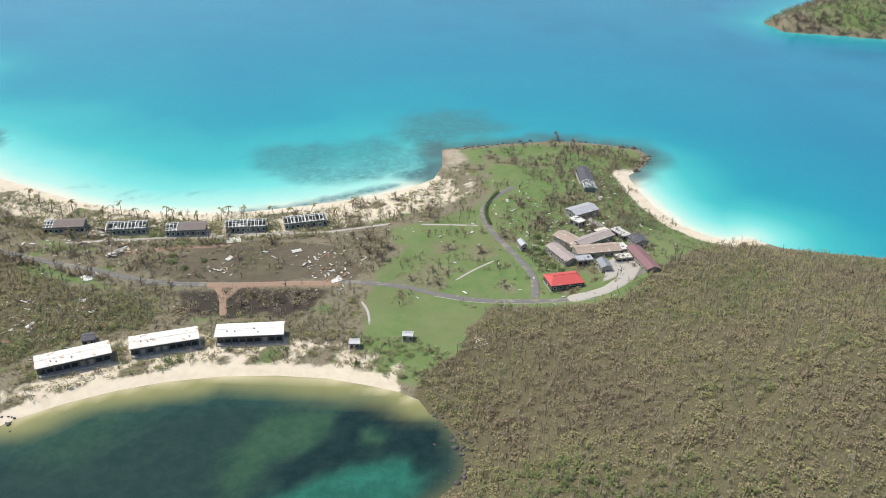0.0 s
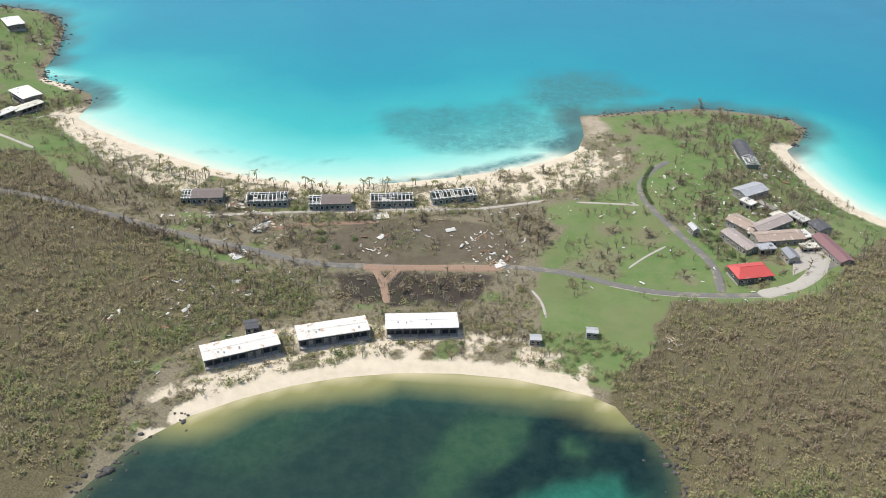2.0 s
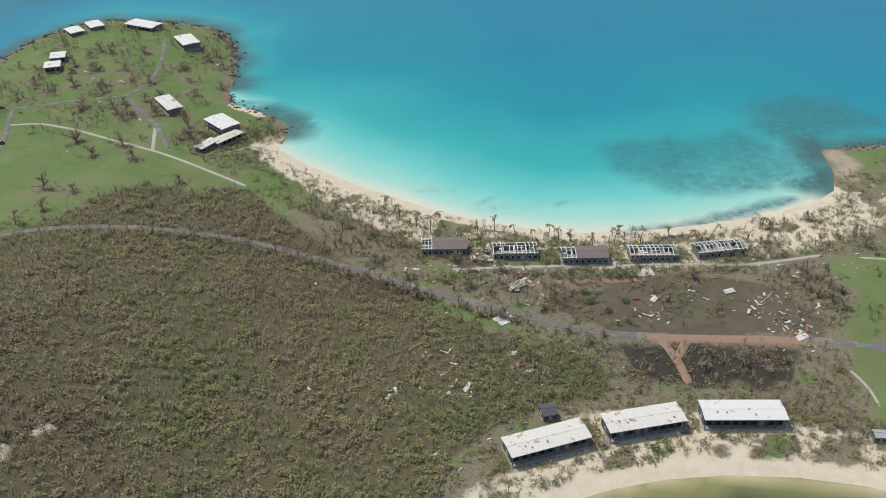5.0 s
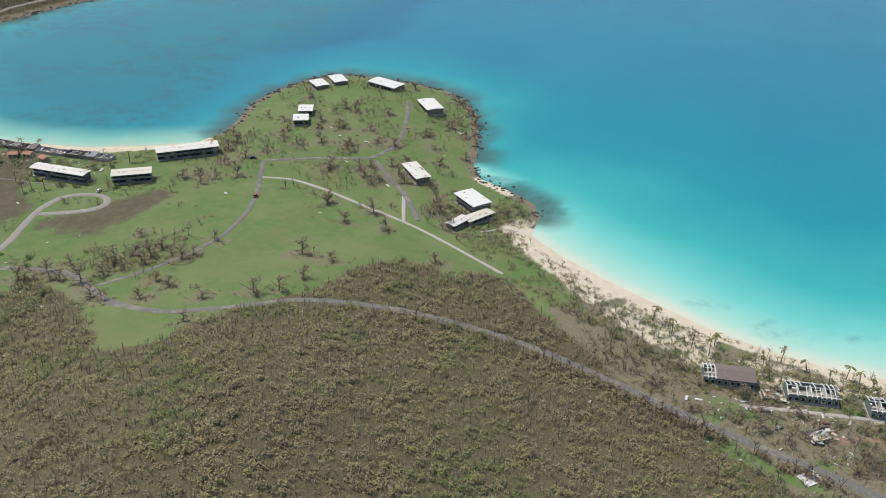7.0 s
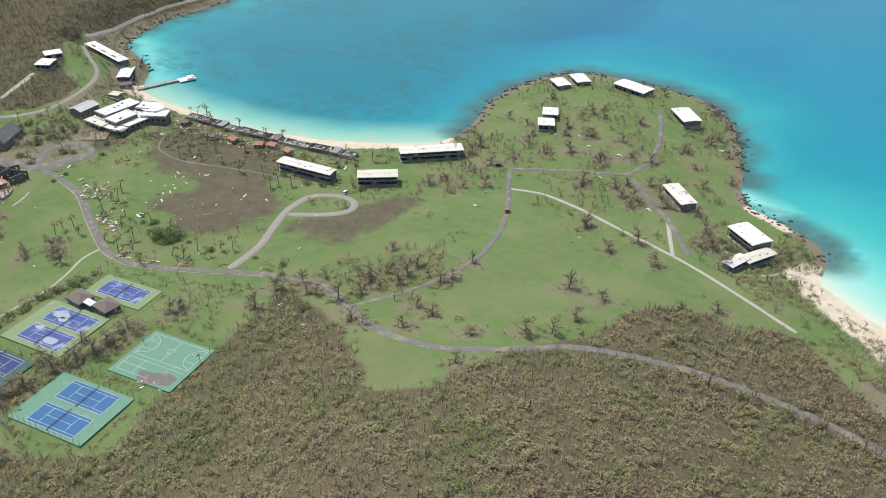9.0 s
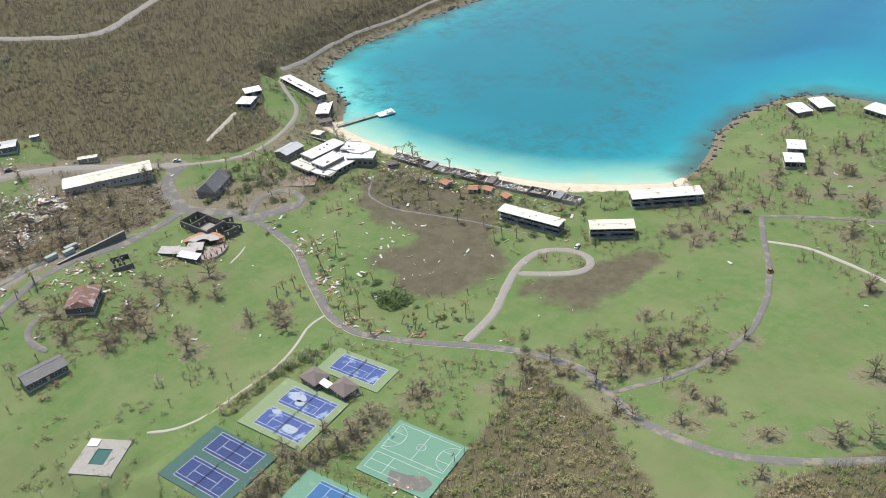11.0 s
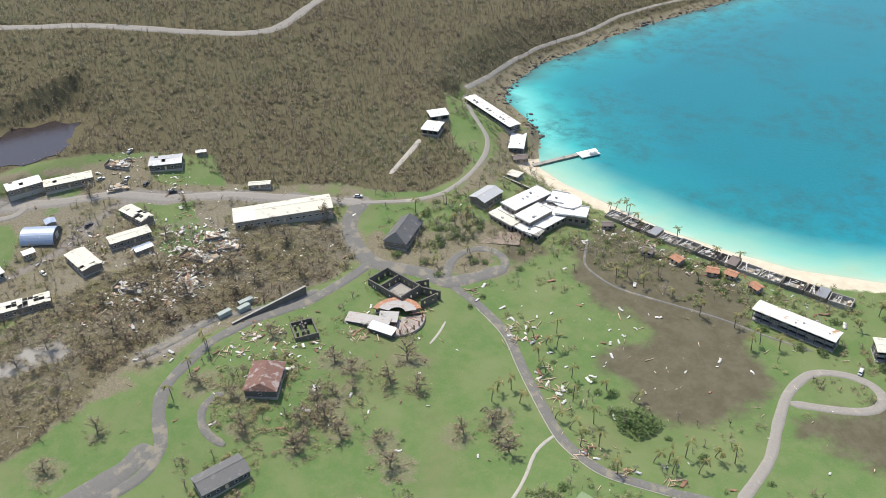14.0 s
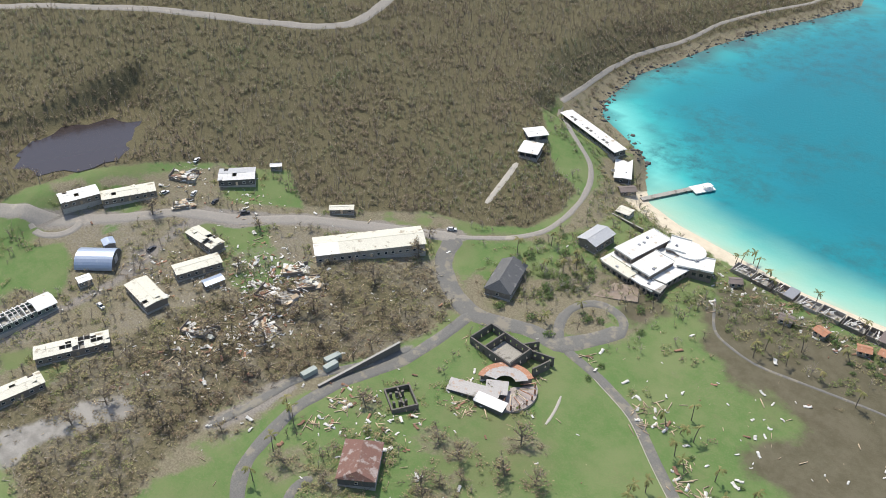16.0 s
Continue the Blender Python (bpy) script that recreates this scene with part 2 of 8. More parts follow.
TREES_MEADOW = [(-545, 415), (-510, 444), (-487, 458), (-488, 439), (-525, 425), (-520, 434), (-509, 432), (-499, 437), (-511, 388), (-504, 386), (-451, 375), (-436, 410), (-435, 458), (-479, 405), (-490, 409), (-486, 391), (-426, 416), (-454, 529), (-418, 457), (-370, 481), (-457, 399), (-552, 405), (-422, 434), (-531, 454), (-558, 392), (-556, 375), (-539, 385), (-540, 400), (-527, 400), (-523, 420), (-515, 418), (-510, 426), (-433, 507), (-449, 573), (-423, 526), (-520, 409), (-491, 434)]
TREES_HEAD = [(-500, 678), (-493, 638), (-474, 574), (-456, 583), (-441, 565), (-453, 527), (-411, 611), (-434, 726), (-422, 709), (-411, 692), (-423, 672), (-551, 580), (-539, 526), (-526, 612), (-538, 635), (-512, 643), (-440, 596), (-430, 583), (-398, 654), (-398, 628), (-470, 667), (-477, 615), (-542, 684), (-474, 735), (-505, 670), (-495, 665), (-508, 659), (-512, 603), (-497, 611), (-475, 606), (-451, 588), (-476, 580), (-442, 573), (-448, 622), (-434, 647), (-421, 682), (-409, 663), (-422, 631), (-430, 600), (-438, 571), (-422, 574), (-406, 576), (-552, 592), (-534, 573), (-542, 559), (-547, 539), (-523, 544), (-534, 537), (-554, 530), (-525, 587), (-529, 622), (-555, 642), (-509, 631), (-496, 637), (-473, 640), (-460, 623), (-396, 560), (-388, 544), (-379, 529), (-408, 507), (-393, 540)]
TREES_VILLAGE = [(-744, 345), (-754, 344), (-731, 320), (-721, 319), (-743, 326), (-728, 353), (-734, 368), (-694, 321), (-708, 327), (-726, 301), (-728, 307), (-686, 353), (-758, 309), (-749, 294), (-766, 301), (-782, 295), (-826, 254), (-828, 273), (-788, 230), (-790, 253), (-674, 360), (-667, 358), (-786, 335), (-736, 339), (-816, 322), (-810, 287), (-843, 252), (-836, 241), (-738, 313), (-682, 365), (-738, 322), (-739, 331), (-718, 358)]
TREES_CAMP = [(-850, 427), (-842, 413), (-886, 343), (-941, 331), (-903, 366), (-870, 326), (-842, 369), (-845, 345), (-824, 353), (-851, 339), (-840, 385), (-866, 279), (-842, 275), (-839, 287), (-843, 298), (-861, 294), (-845, 308), (-829, 310), (-827, 287), (-852, 248), (-852, 262), (-860, 311), (-814, 372), (-822, 342), (-843, 353), (-838, 325)]
TREES_SOUTH = [(72, 597), (89, 599), (72, 558), (32, 560), (41, 557), (106, 587), (130, 571), (113, 556), (20, 547), (-8, 514), (-34, 496), (-23, 479), (-12, 471), (-55, 486), (-91, 467), (-205, 412), (-212, 432), (-190, 428), (-168, 398), (-163, 405), (-157, 383), (-148, 377), (-142, 383), (-49, 431), (-44, 424), (-38, 432), (-46, 440), (-36, 415), (-240, 441), (-250, 425), (0, 431), (-5, 391), (29, 388), (-8, 404), (18, 427), (80, 496), (52, 466), (42, 486), (44, 562), (27, 570), (78, 611), (58, 553), (90, 589), (37, 440), (31, 446), (-19, 395), (-33, 428), (-39, 421), (-42, 439), (-99, 377), (-87, 373), (-76, 379), (-102, 367), (-68, 375), (-125, 442), (-204, 425), (-218, 442), (-135, 428), (-99, 432), (-256, 449), (-231, 433), (-233, 414), (94, 457), (77, 406), (90, 412), (61, 382), (-59, 491), (107, 446)]
PALMS_WEST = [(-691, 375), (-676, 409), (-698, 419), (-699, 428), (-630, 376), (-703, 504), (-690, 497), (-677, 489), (-673, 506), (-629, 483), (-621, 485), (-602, 524), (-599, 538), (-800, 310), (-736, 539), (-722, 527), (-649, 415), (-792, 459), (-799, 452), (-781, 459), (-806, 447), (-788, 464), (-777, 427), (-796, 473), (-809, 470), (-815, 452), (-770, 447), (-694, 382), (-690, 386), (-682, 382), (-686, 404), (-692, 419), (-704, 418), (-693, 408), (-667, 398), (-658, 384), (-653, 393), (-661, 413), (-624, 391), (-620, 395), (-617, 402), (-609, 398), (-609, 410), (-602, 412), (-616, 391), (-744, 538), (-744, 532), (-740, 543), (-726, 533), (-678, 532), (-667, 535), (-788, 295), (-794, 308), (-783, 283), (-703, 535), (-702, 478), (-701, 486), (-690, 484), (-659, 483), (-643, 486), (-630, 477), (-644, 384), (-666, 385), (-649, 379)]
PALMS_EAST = [(-246, 470), (-228, 458), (-176, 455), (-168, 463), (-122, 463), (-98, 470), (-135, 461), (-60, 484), (-201, 449), (-68, 473), (-256, 478), (-226, 468), (-163, 460), (-157, 460), (-185, 462), (-196, 466), (-204, 458), (-236, 463), (-146, 452), (-214, 456), (-107, 475), (-84, 478), (-133, 471)]
SHEETS_WEST = [(-643, 445), (-636, 461), (-635, 457), (-688, 462), (-672, 469), (-675, 455), (-694, 446), (-683, 446), (-727, 470), (-676, 447), (-574, 431), (-674, 348), (-717, 417), (-709, 418), (-682, 413), (-713, 431), (-741, 382), (-734, 336), (-722, 335), (-746, 328)]
SHEETS_EAST = [(-197, 341), (-202, 335), (-258, 330), (-152, 374), (-158, 377), (-126, 399), (-118, 403), (-53, 401), (-55, 384), (-55, 405), (-75, 412), (18, 333), (14, 336), (-121, 408), (-128, 404), (-114, 396), (-62, 403), (-83, 424), (-73, 417), (-71, 397), (-119, 416), (-136, 395), (-118, 398), (-211, 390), (-212, 349), (-204, 356), (-195, 340), (-204, 338), (-195, 300), (-227, 332), (-186, 414), (-181, 426), (-156, 371), (-84, 409), (-63, 399), (-58, 392), (-57, 387), (-58, 396), (-230, 422), (-235, 421)]
SHEETS_POINT = [(58, 374), (93, 374), (13, 529), (-4, 511), (-5, 446), (48, 504), (49, 497), (28, 475), (38, 479), (31, 472), (9, 382), (28, 367), (-15, 377), (45, 396), (60, 435), (91, 463), (84, 469), (64, 451)]
TIMBER_HEAPS = [(-717, 417), (-709, 412), (-687, 405), (-679, 398), (-645, 376), (-627, 380), (-788, 327), (-787, 337), (-746, 424), (-793, 328), (-182, 358), (-226, 333), (-118, 402), (-58, 394), (16, 336), (-712, 421), (-704, 418), (-672, 393), (-674, 401), (-683, 398), (-758, 363), (-764, 362), (-768, 346), (-784, 318), (-790, 312), (-756, 398), (-686, 515), (-709, 523), (-852, 324), (-865, 301), (-856, 314), (-614, 388), (-647, 381), (-675, 527), (-735, 494)]


def vnoise(px, py, size, seed=0):
    """Smooth value noise from 0 to 1 over the plan."""
    u, v = px / size + 57.3 * seed, py / size - 31.7 * seed
    i, j = np.floor(u), np.floor(v)
    f, g = u - i, v - j
    f, g = f * f * (3 - 2 * f), g * g * (3 - 2 * g)

    def cell(a, b):
        s = np.sin(a * 127.1 + b * 311.7 + seed * 13.7) * 43758.5453
        return s - np.floor(s)
    return (cell(i, j) * (1 - f) + cell(i + 1, j) * f) * (1 - g) + (cell(i, j + 1) * (1 - f) + cell(i + 1, j + 1) * f) * g


def fbm(px, py, size, seed=0):
    return 0.55 * vnoise(px, py, size, seed) + 0.3 * vnoise(px, py, size / 2.3, seed + 3) + 0.15 * vnoise(px, py, size / 5.1, seed + 7)


def area(px, py, pts, soft=3.0, rough=4.0, seed=0):
    """1 inside the outline, 0 outside, with a soft and uneven edge."""
    d = polydist(px, py, pts) * np.where(inside(px, py, pts), 1, -1)
    d = d + (fbm(px, py, 14, seed) - 0.5) * 2 * rough
    return np.clip(d / (2 * soft) + 0.5, 0, 1)


def shore(px, py):
    return polydist(px, py, COAST) * np.where(inside(px, py, COAST), 1, -1)


def ground(x, y):
    """Height of the land at one place."""
    return float(height(np.array([float(x)]), np.array([float(y)]))[0])


def near_road(px, py, extra=1.5):
    hit = np.zeros(px.shape, bool)
    for pts, width in ASPHALT + CONCRETE:
        hit |= polydist(px, py, pts, False) < width / 2 + extra
    return hit


def raw_mesh(name, verts, faces, mats, index=None, floats=None):
    """A mesh from arrays: verts (n, 3), faces (m, 3 or 4)."""
    me = bpy.data.meshes.new(name)
    verts, faces = np.asarray(verts, np.float32), np.asarray(faces, np.int32)
    k = faces.shape[1]
    me.vertices.add(len(verts))
    me.vertices.foreach_set("co", verts.ravel())
    me.loops.add(faces.size)
    me.loops.foreach_set("vertex_index", faces.ravel())
    me.polygons.add(len(faces))
    me.polygons.foreach_set("loop_start", np.arange(0, faces.size, k, dtype=np.int32))
    for m in mats:
        me.materials.append(m)
    if index is not None:
        me.polygons.foreach_set("material_index", np.asarray(index, np.int32))
    for key, vals in (floats or {}).items():
        me.attributes.new(key, "FLOAT", "POINT").data.foreach_set("value", np.asarray(vals, np.float32))
    me.update(calc_edges=True)
    return me


# ---------------------------------------------------------------- materials
def base_mat(name, rough=0.8, metal=0.0):
    m = bpy.data.materials.new(name)
    m.use_nodes = True
    b = m.node_tree.nodes["Principled BSDF"]
    b.inputs["Roughness"].default_value, b.inputs["Metallic"].default_value = rough, metal
    return m, m.node_tree, b


def node(nt, kind, **values):
    n = nt.nodes.new(kind)
    for key, v in values.items():
        n.inputs[key.replace("_", " ")].default_value = v
    return n


def mix(nt, fac, a, b):
    n = nt.nodes.new("ShaderNodeMix")
    n.data_type = "RGBA"
    for sock, v in ((n.inputs[0], fac), (n.inputs[6], a), (n.inputs[7], b)):
        if isinstance(v, bpy.types.NodeSocket):
            nt.links.new(v, sock)
        else:
            sock.default_value = v if isinstance(v, float) else (*v, 1)
    return n.outputs[2]


def ramp(nt, fac, lo, hi):
    n = nt.nodes.new("ShaderNodeMapRange")
    n.interpolation_type = "SMOOTHSTEP"
    nt.links.new(fac, n.inputs[0])
    n.inputs[1].default_value, n.inputs[2].default_value = lo, hi
    return n.outputs[0]


def times(nt, a, b):
    n = nt.nodes.new("ShaderNodeMath")
    n.operation = "MULTIPLY"
    for i, v in enumerate((a, b)):
        if isinstance(v, bpy.types.NodeSocket):
            nt.links.new(v, n.inputs[i])
        else:
            n.inputs[i].default_value = v
    return n.outputs[0]


def speckle(nt, coord, scale, detail=4.0, rough=0.6):
    n = node(nt, "ShaderNodeTexNoise", Scale=scale, Detail=detail, Roughness=rough)
    nt.links.new(coord, n.inputs["Vector"])
    return n.outputs[0]


def bumped(nt, b, h, strength, dist):
    n = node(nt, "ShaderNodeBump", Strength=strength, Distance=dist)
    nt.links.new(h, n.inputs["Height"])
    nt.links.new(n.outputs[0], b.inputs["Normal"])


def surface(name, c1, c2, scale=0.8, rough=0.8, metal=0.0, stain=None, amount=0.45, bump=0.03, vary=0.0, stripes=0.0):
    """A worn surface: two tones of grain, larger stains, fine relief; stripes are the ribs of sheeting, so many to a metre."""
    m, nt, b = base_mat(name, rough, metal)
    geo = nt.nodes.new("ShaderNodeTexCoord")
    co = geo.outputs["Object"]
    fine = speckle(nt, co, scale * 4)
    col = mix(nt, ramp(nt, fine, 0.3, 0.7), c1, c2)
    if stain:
        big = speckle(nt, co, scale * 0.35, 5.0, 0.65)
        col = mix(nt, ramp(nt, big, 1 - amount, 1.12 - amount), col, stain)
    if vary:
        info = nt.nodes.new("ShaderNodeObjectInfo")
        hsv = nt.nodes.new("ShaderNodeHueSaturation")
        mr = nt.nodes.new("ShaderNodeMapRange")
        nt.links.new(info.outputs["Random"], mr.inputs[0])
        mr.inputs[3].default_value, mr.inputs[4].default_value = 1 - vary, 1 + vary
        nt.links.new(mr.outputs[0], hsv.inputs["Value"])
        nt.links.new(col, hsv.inputs["Color"])
        col = hsv.outputs[0]
    nt.links.new(col, b.inputs["Base Color"])
    h = fine
    if stripes:
        w = node(nt, "ShaderNodeTexWave", Scale=stripes)
        w.bands_direction = "X"
        nt.links.new(co, w.inputs["Vector"])
        h = w.outputs[1]
    bumped(nt, b, h, 0.5, bump)
    return m


WHITE_ROOF = surface("white_roof", (0.80, 0.79, 0.75), (0.68, 0.665, 0.62), 0.6, 0.6, stain=(0.46, 0.38, 0.28), amount=0.43)
RUST_WHITE = surface("rust_streaked_roof", (0.78, 0.76, 0.70), (0.62, 0.59, 0.52), 0.6, 0.6, stain=(0.42, 0.24, 0.11), amount=0.455)
CREAM_ROOF = surface("cream_roof", (0.72, 0.69, 0.57), (0.58, 0.55, 0.45), 0.6, 0.65, stain=(0.33, 0.28, 0.20), amount=0.45)
GREY_ROOF = surface("grey_sheet_roof", (0.30, 0.31, 0.33), (0.24, 0.245, 0.26), 0.8, 0.5, 0.2, stain=(0.42, 0.42, 0.42), amount=0.42, stripes=1.2)
WORN_METAL = surface("peeled_grey_sheet", (0.43, 0.41, 0.39), (0.33, 0.31, 0.295), 0.9, 0.6, 0.1, stain=(0.36, 0.25, 0.18), amount=0.46, stripes=1.0)
SLATE_ROOF = surface("dull_grey_ribbed_roof", (0.175, 0.17, 0.165), (0.125, 0.122, 0.12), 0.8, 0.65, 0.1, stain=(0.27, 0.255, 0.235), amount=0.44, stripes=1.2)
PALE_METAL = surface("pale_metal_roof", (0.50, 0.505, 0.51), (0.41, 0.41, 0.415), 0.7, 0.5, 0.2, stain=(0.64, 0.62, 0.58), amount=0.45, stripes=1.2)
BLUE_METAL = surface("blue_grey_metal", (0.40, 0.46, 0.56), (0.33, 0.39, 0.50), 0.7, 0.4, 0.3, stain=(0.55, 0.58, 0.62), amount=0.4, stripes=1.2)
DARK_ROOF = surface("dark_shingle_roof", (0.11, 0.11, 0.12), (0.075, 0.075, 0.08), 1.2, 0.85, stain=(0.19, 0.18, 0.17), amount=0.45)
RED_ROOF = surface("red_sheet_roof", (0.62, 0.10, 0.085), (0.53, 0.08, 0.07), 0.8, 0.5, stain=(0.62, 0.24, 0.2), amount=0.4, stripes=1.2)
RUST_ROOF = surface("rusty_sheet_roof", (0.24, 0.12, 0.09), (0.16, 0.09, 0.07), 0.9, 0.75, 0.1, stain=(0.36, 0.30, 0.27), amount=0.5, stripes=1.0)
BROWN_ROOF = surface("brown_shingle_roof", (0.215, 0.175, 0.155), (0.165, 0.135, 0.12), 1.0, 0.85, stain=(0.26, 0.24, 0.25), amount=0.42)
TAN_ROOF = surface("weathered_tan_roof", (0.43, 0.335, 0.265), (0.33, 0.255, 0.20), 0.9, 0.8, stain=(0.60, 0.56, 0.50), amount=0.46)
PINK_ROOF = surface("faded_maroon_roof", (0.26, 0.14, 0.14), (0.21, 0.115, 0.115), 0.8, 0.7, stain=(0.34, 0.22, 0.21), amount=0.4)
TAUPE_ROOF = surface("weathered_taupe_roof", (0.41, 0.35, 0.315), (0.32, 0.27, 0.245), 0.9, 0.8, stain=(0.52, 0.47, 0.42), amount=0.46)
TERRA = surface("terracotta", (0.48, 0.24, 0.14), (0.36, 0.17, 0.10), 1.5, 0.85, stain=(0.55, 0.42, 0.33), amount=0.45)
PALE_BRICK = surface("dusty_brown_paving", (0.31, 0.245, 0.19), (0.25, 0.195, 0.15), 1.0, 0.9, stain=(0.37, 0.31, 0.25), amount=0.45)
DARK_WALL = surface("dark_stained_wall", (0.135, 0.13, 0.12), (0.095, 0.093, 0.088), 1.0, 0.8)
STONE_WALL = surface("stone_wall", (0.26, 0.22, 0.18), (0.16, 0.14, 0.12), 1.6, 0.9, stain=(0.32, 0.28, 0.23), amount=0.45, bump=0.08)
RUIN_WALL = surface("weathered_ruin_stone", (0.19, 0.17, 0.145), (0.12, 0.11, 0.095), 1.6, 0.95, stain=(0.27, 0.24, 0.2), amount=0.4, bump=0.1)
PALE_WALL = surface("pale_plaster", (0.40, 0.375, 0.33), (0.30, 0.28, 0.245), 0.8, 0.85, stain=(0.20, 0.185, 0.155), amount=0.46)
GREEN_WALL = surface("grey_green_wall", (0.19, 0.23, 0.20), (0.14, 0.175, 0.155), 1.0, 0.8)
CONC = surface("concrete", (0.42, 0.40, 0.36), (0.34, 0.32, 0.29), 0.9, 0.9, stain=(0.25, 0.22, 0.19), amount=0.4)
FRAME_WOOD = surface("bleached_timber", (0.74, 0.73, 0.69), (0.62, 0.60, 0.56), 1.5, 0.8, vary=0.12)
TIMBER = surface("broken_timber", (0.56, 0.44, 0.30), (0.43, 0.325, 0.215), 1.5, 0.85, vary=0.35)
SHEET = surface("torn_roof_sheet", (0.70, 0.68, 0.63), (0.58, 0.56, 0.51), 1.0, 0.6, stain=(0.40, 0.35, 0.29), amount=0.42, vary=0.15)
RUST_SHEET = surface("rusty_sheet", (0.32, 0.17, 0.10), (0.22, 0.125, 0.085), 1.0, 0.8, vary=0.3)
PATH_CONC = surface("path_concrete", (0.46, 0.43, 0.37), (0.38, 0.35, 0.30), 0.6, 0.9, stain=(0.28, 0.25, 0.20), amount=0.42)
ROAD_MAT = surface("worn_asphalt", (0.185, 0.178, 0.160), (0.145, 0.14, 0.126), 0.5, 0.9, stain=(0.25, 0.225, 0.175), amount=0.5)
DIRT_MAT = surface("red_dirt_road", (0.34, 0.225, 0.155), (0.28, 0.19, 0.13), 0.4, 0.95, stain=(0.22, 0.155, 0.115), amount=0.42)
PALE_ROAD = surface("pale_dusty_road", (0.33, 0.30, 0.26), (0.27, 0.25, 0.22), 0.4, 0.95, stain=(0.38, 0.34, 0.28), amount=0.42)
COURT_BLUE = surface("blue_court_paint", (0.032, 0.14, 0.31), (0.027, 0.118, 0.27), 0.6, 0.75, stain=(0.10, 0.20, 0.36), amount=0.33)
COURT_DIRTY = surface("silted_blue_court", (0.055, 0.095, 0.28), (0.045, 0.08, 0.24), 0.4, 0.75, stain=(0.26, 0.34, 0.46), amount=0.46)
COURT_DARK = surface("dark_blue_court", (0.02, 0.045, 0.17), (0.017, 0.04, 0.14), 0.5, 0.75, stain=(0.05, 0.09, 0.2), amount=0.4)
COURT_GREEN = surface("green_court_paint", (0.15, 0.31, 0.21), (0.125, 0.26, 0.18), 0.5, 0.8, stain=(0.22, 0.33, 0.22), amount=0.42)
COURT_OLIVE = surface("faded_court_apron", (0.24, 0.31, 0.16), (0.2, 0.27, 0.14), 0.4, 0.85, stain=(0.32, 0.33, 0.21), amount=0.42)
COURT_TEAL = surface("dark_green_apron", (0.06, 0.13, 0.11), (0.05, 0.11, 0.09), 0.4, 0.85, stain=(0.10, 0.16, 0.12), amount=0.4)
PALE_SILT = surface("dried_silt", (0.42, 0.46, 0.50), (0.30, 0.36, 0.44), 0.7, 0.9, stain=(0.15, 0.21, 0.36), amount=0.46)
LINE_WHITE = surface("line_paint", (0.58, 0.61, 0.62), (0.48, 0.51, 0.53), 1.0, 0.8)
ROCK = surface("shore_rock", (0.105, 0.098, 0.09), (0.06, 0.057, 0.055), 0.8, 0.9, stain=(0.19, 0.17, 0.14), amount=0.42, bump=0.15)
CAR_WHITE = surface("white_car_paint", (0.72, 0.72, 0.72), (0.68, 0.68, 0.68), 1.0, 0.3)
CAR_DARK = surface("dark_car_paint", (0.06, 0.065, 0.08), (0.05, 0.05, 0.06), 1.0, 0.3)
TYRE = surface("tyre_rubber", (0.03, 0.03, 0.03), (0.02, 0.02, 0.02), 2.0, 0.9)
CONTAINER = surface("container_grey_green", (0.36, 0.40, 0.36), (0.30, 0.34, 0.31), 1.0, 0.6, stain=(0.5, 0.5, 0.46), amount=0.4)
MACHINE = surface("orange_machine_paint", (0.42, 0.17, 0.03), (0.35, 0.13, 0.03), 1.0, 0.5)

GLASS, gnt, gb = base_mat("window_glass", 0.08)
gb.inputs["Base Color"].default_value = (0.025, 0.035, 0.045, 1)
MUD, mnt, mb = base_mat("muddy_water", 0.15)
mb.inputs["Base Color"].default_value = (0.045, 0.035, 0.035, 1)
POOL, pnt, pb = base_mat("pool_water", 0.05)
pb.inputs["Base Color"].default_value = (0.04, 0.12, 0.10, 1)


def plant_mat(name, stops, rough=0.75, through_light=0.0):
    """Colour by each plant's tone, with leaf-to-leaf variation."""
    m, nt, b = base_mat(name, rough)
    tone = nt.nodes.new("ShaderNodeAttribute")
    tone.attribute_name = "tone"
    geo = nt.nodes.new("ShaderNodeNewGeometry")
    add = nt.nodes.new("ShaderNodeMath")
    add.operation = "MULTIPLY_ADD"
    nt.links.new(geo.outputs["Random Per Island"], add.inputs[0])
    add.inputs[1].default_value = 0.4
    nt.links.new(tone.outputs["Fac"], add.inputs[2])
    r = nt.nodes.new("ShaderNodeValToRGB")
    nt.links.new(add.outputs[0], r.inputs[0])
    els = r.color_ramp.elements
    while len(els) < len(stops):
        els.new(0.5)
    for e, (p, c) in zip(els, stops):
        e.position, e.color = p, (*c, 1)
    nt.links.new(r.outputs[0], b.inputs["Base Color"])
    b.inputs["Specular IOR Level"].default_value = 0.2
    return m


LEAF_DRY = plant_mat("storm_stripped_leaves", [(0.04, (0.155, 0.115, 0.076)), (0.30, (0.262, 0.205, 0.13)), (0.55, (0.32, 0.27, 0.143)), (0.78, (0.265, 0.262, 0.108)), (1.0, (0.14, 0.18, 0.06))])
LEAF_FAR = plant_mat("far_hill_leaves", [(0.04, (0.150, 0.112, 0.082)), (0.40, (0.215, 0.168, 0.118)), (0.70, (0.195, 0.178, 0.098)), (1.0, (0.12, 0.15, 0.062))])
LEAF_GREEN = plant_mat("live_leaves", [(0.1, (0.05, 0.085, 0.025)), (0.45, (0.085, 0.135, 0.04)), (0.8, (0.14, 0.18, 0.065)), (1.1, (0.19, 0.20, 0.09))])
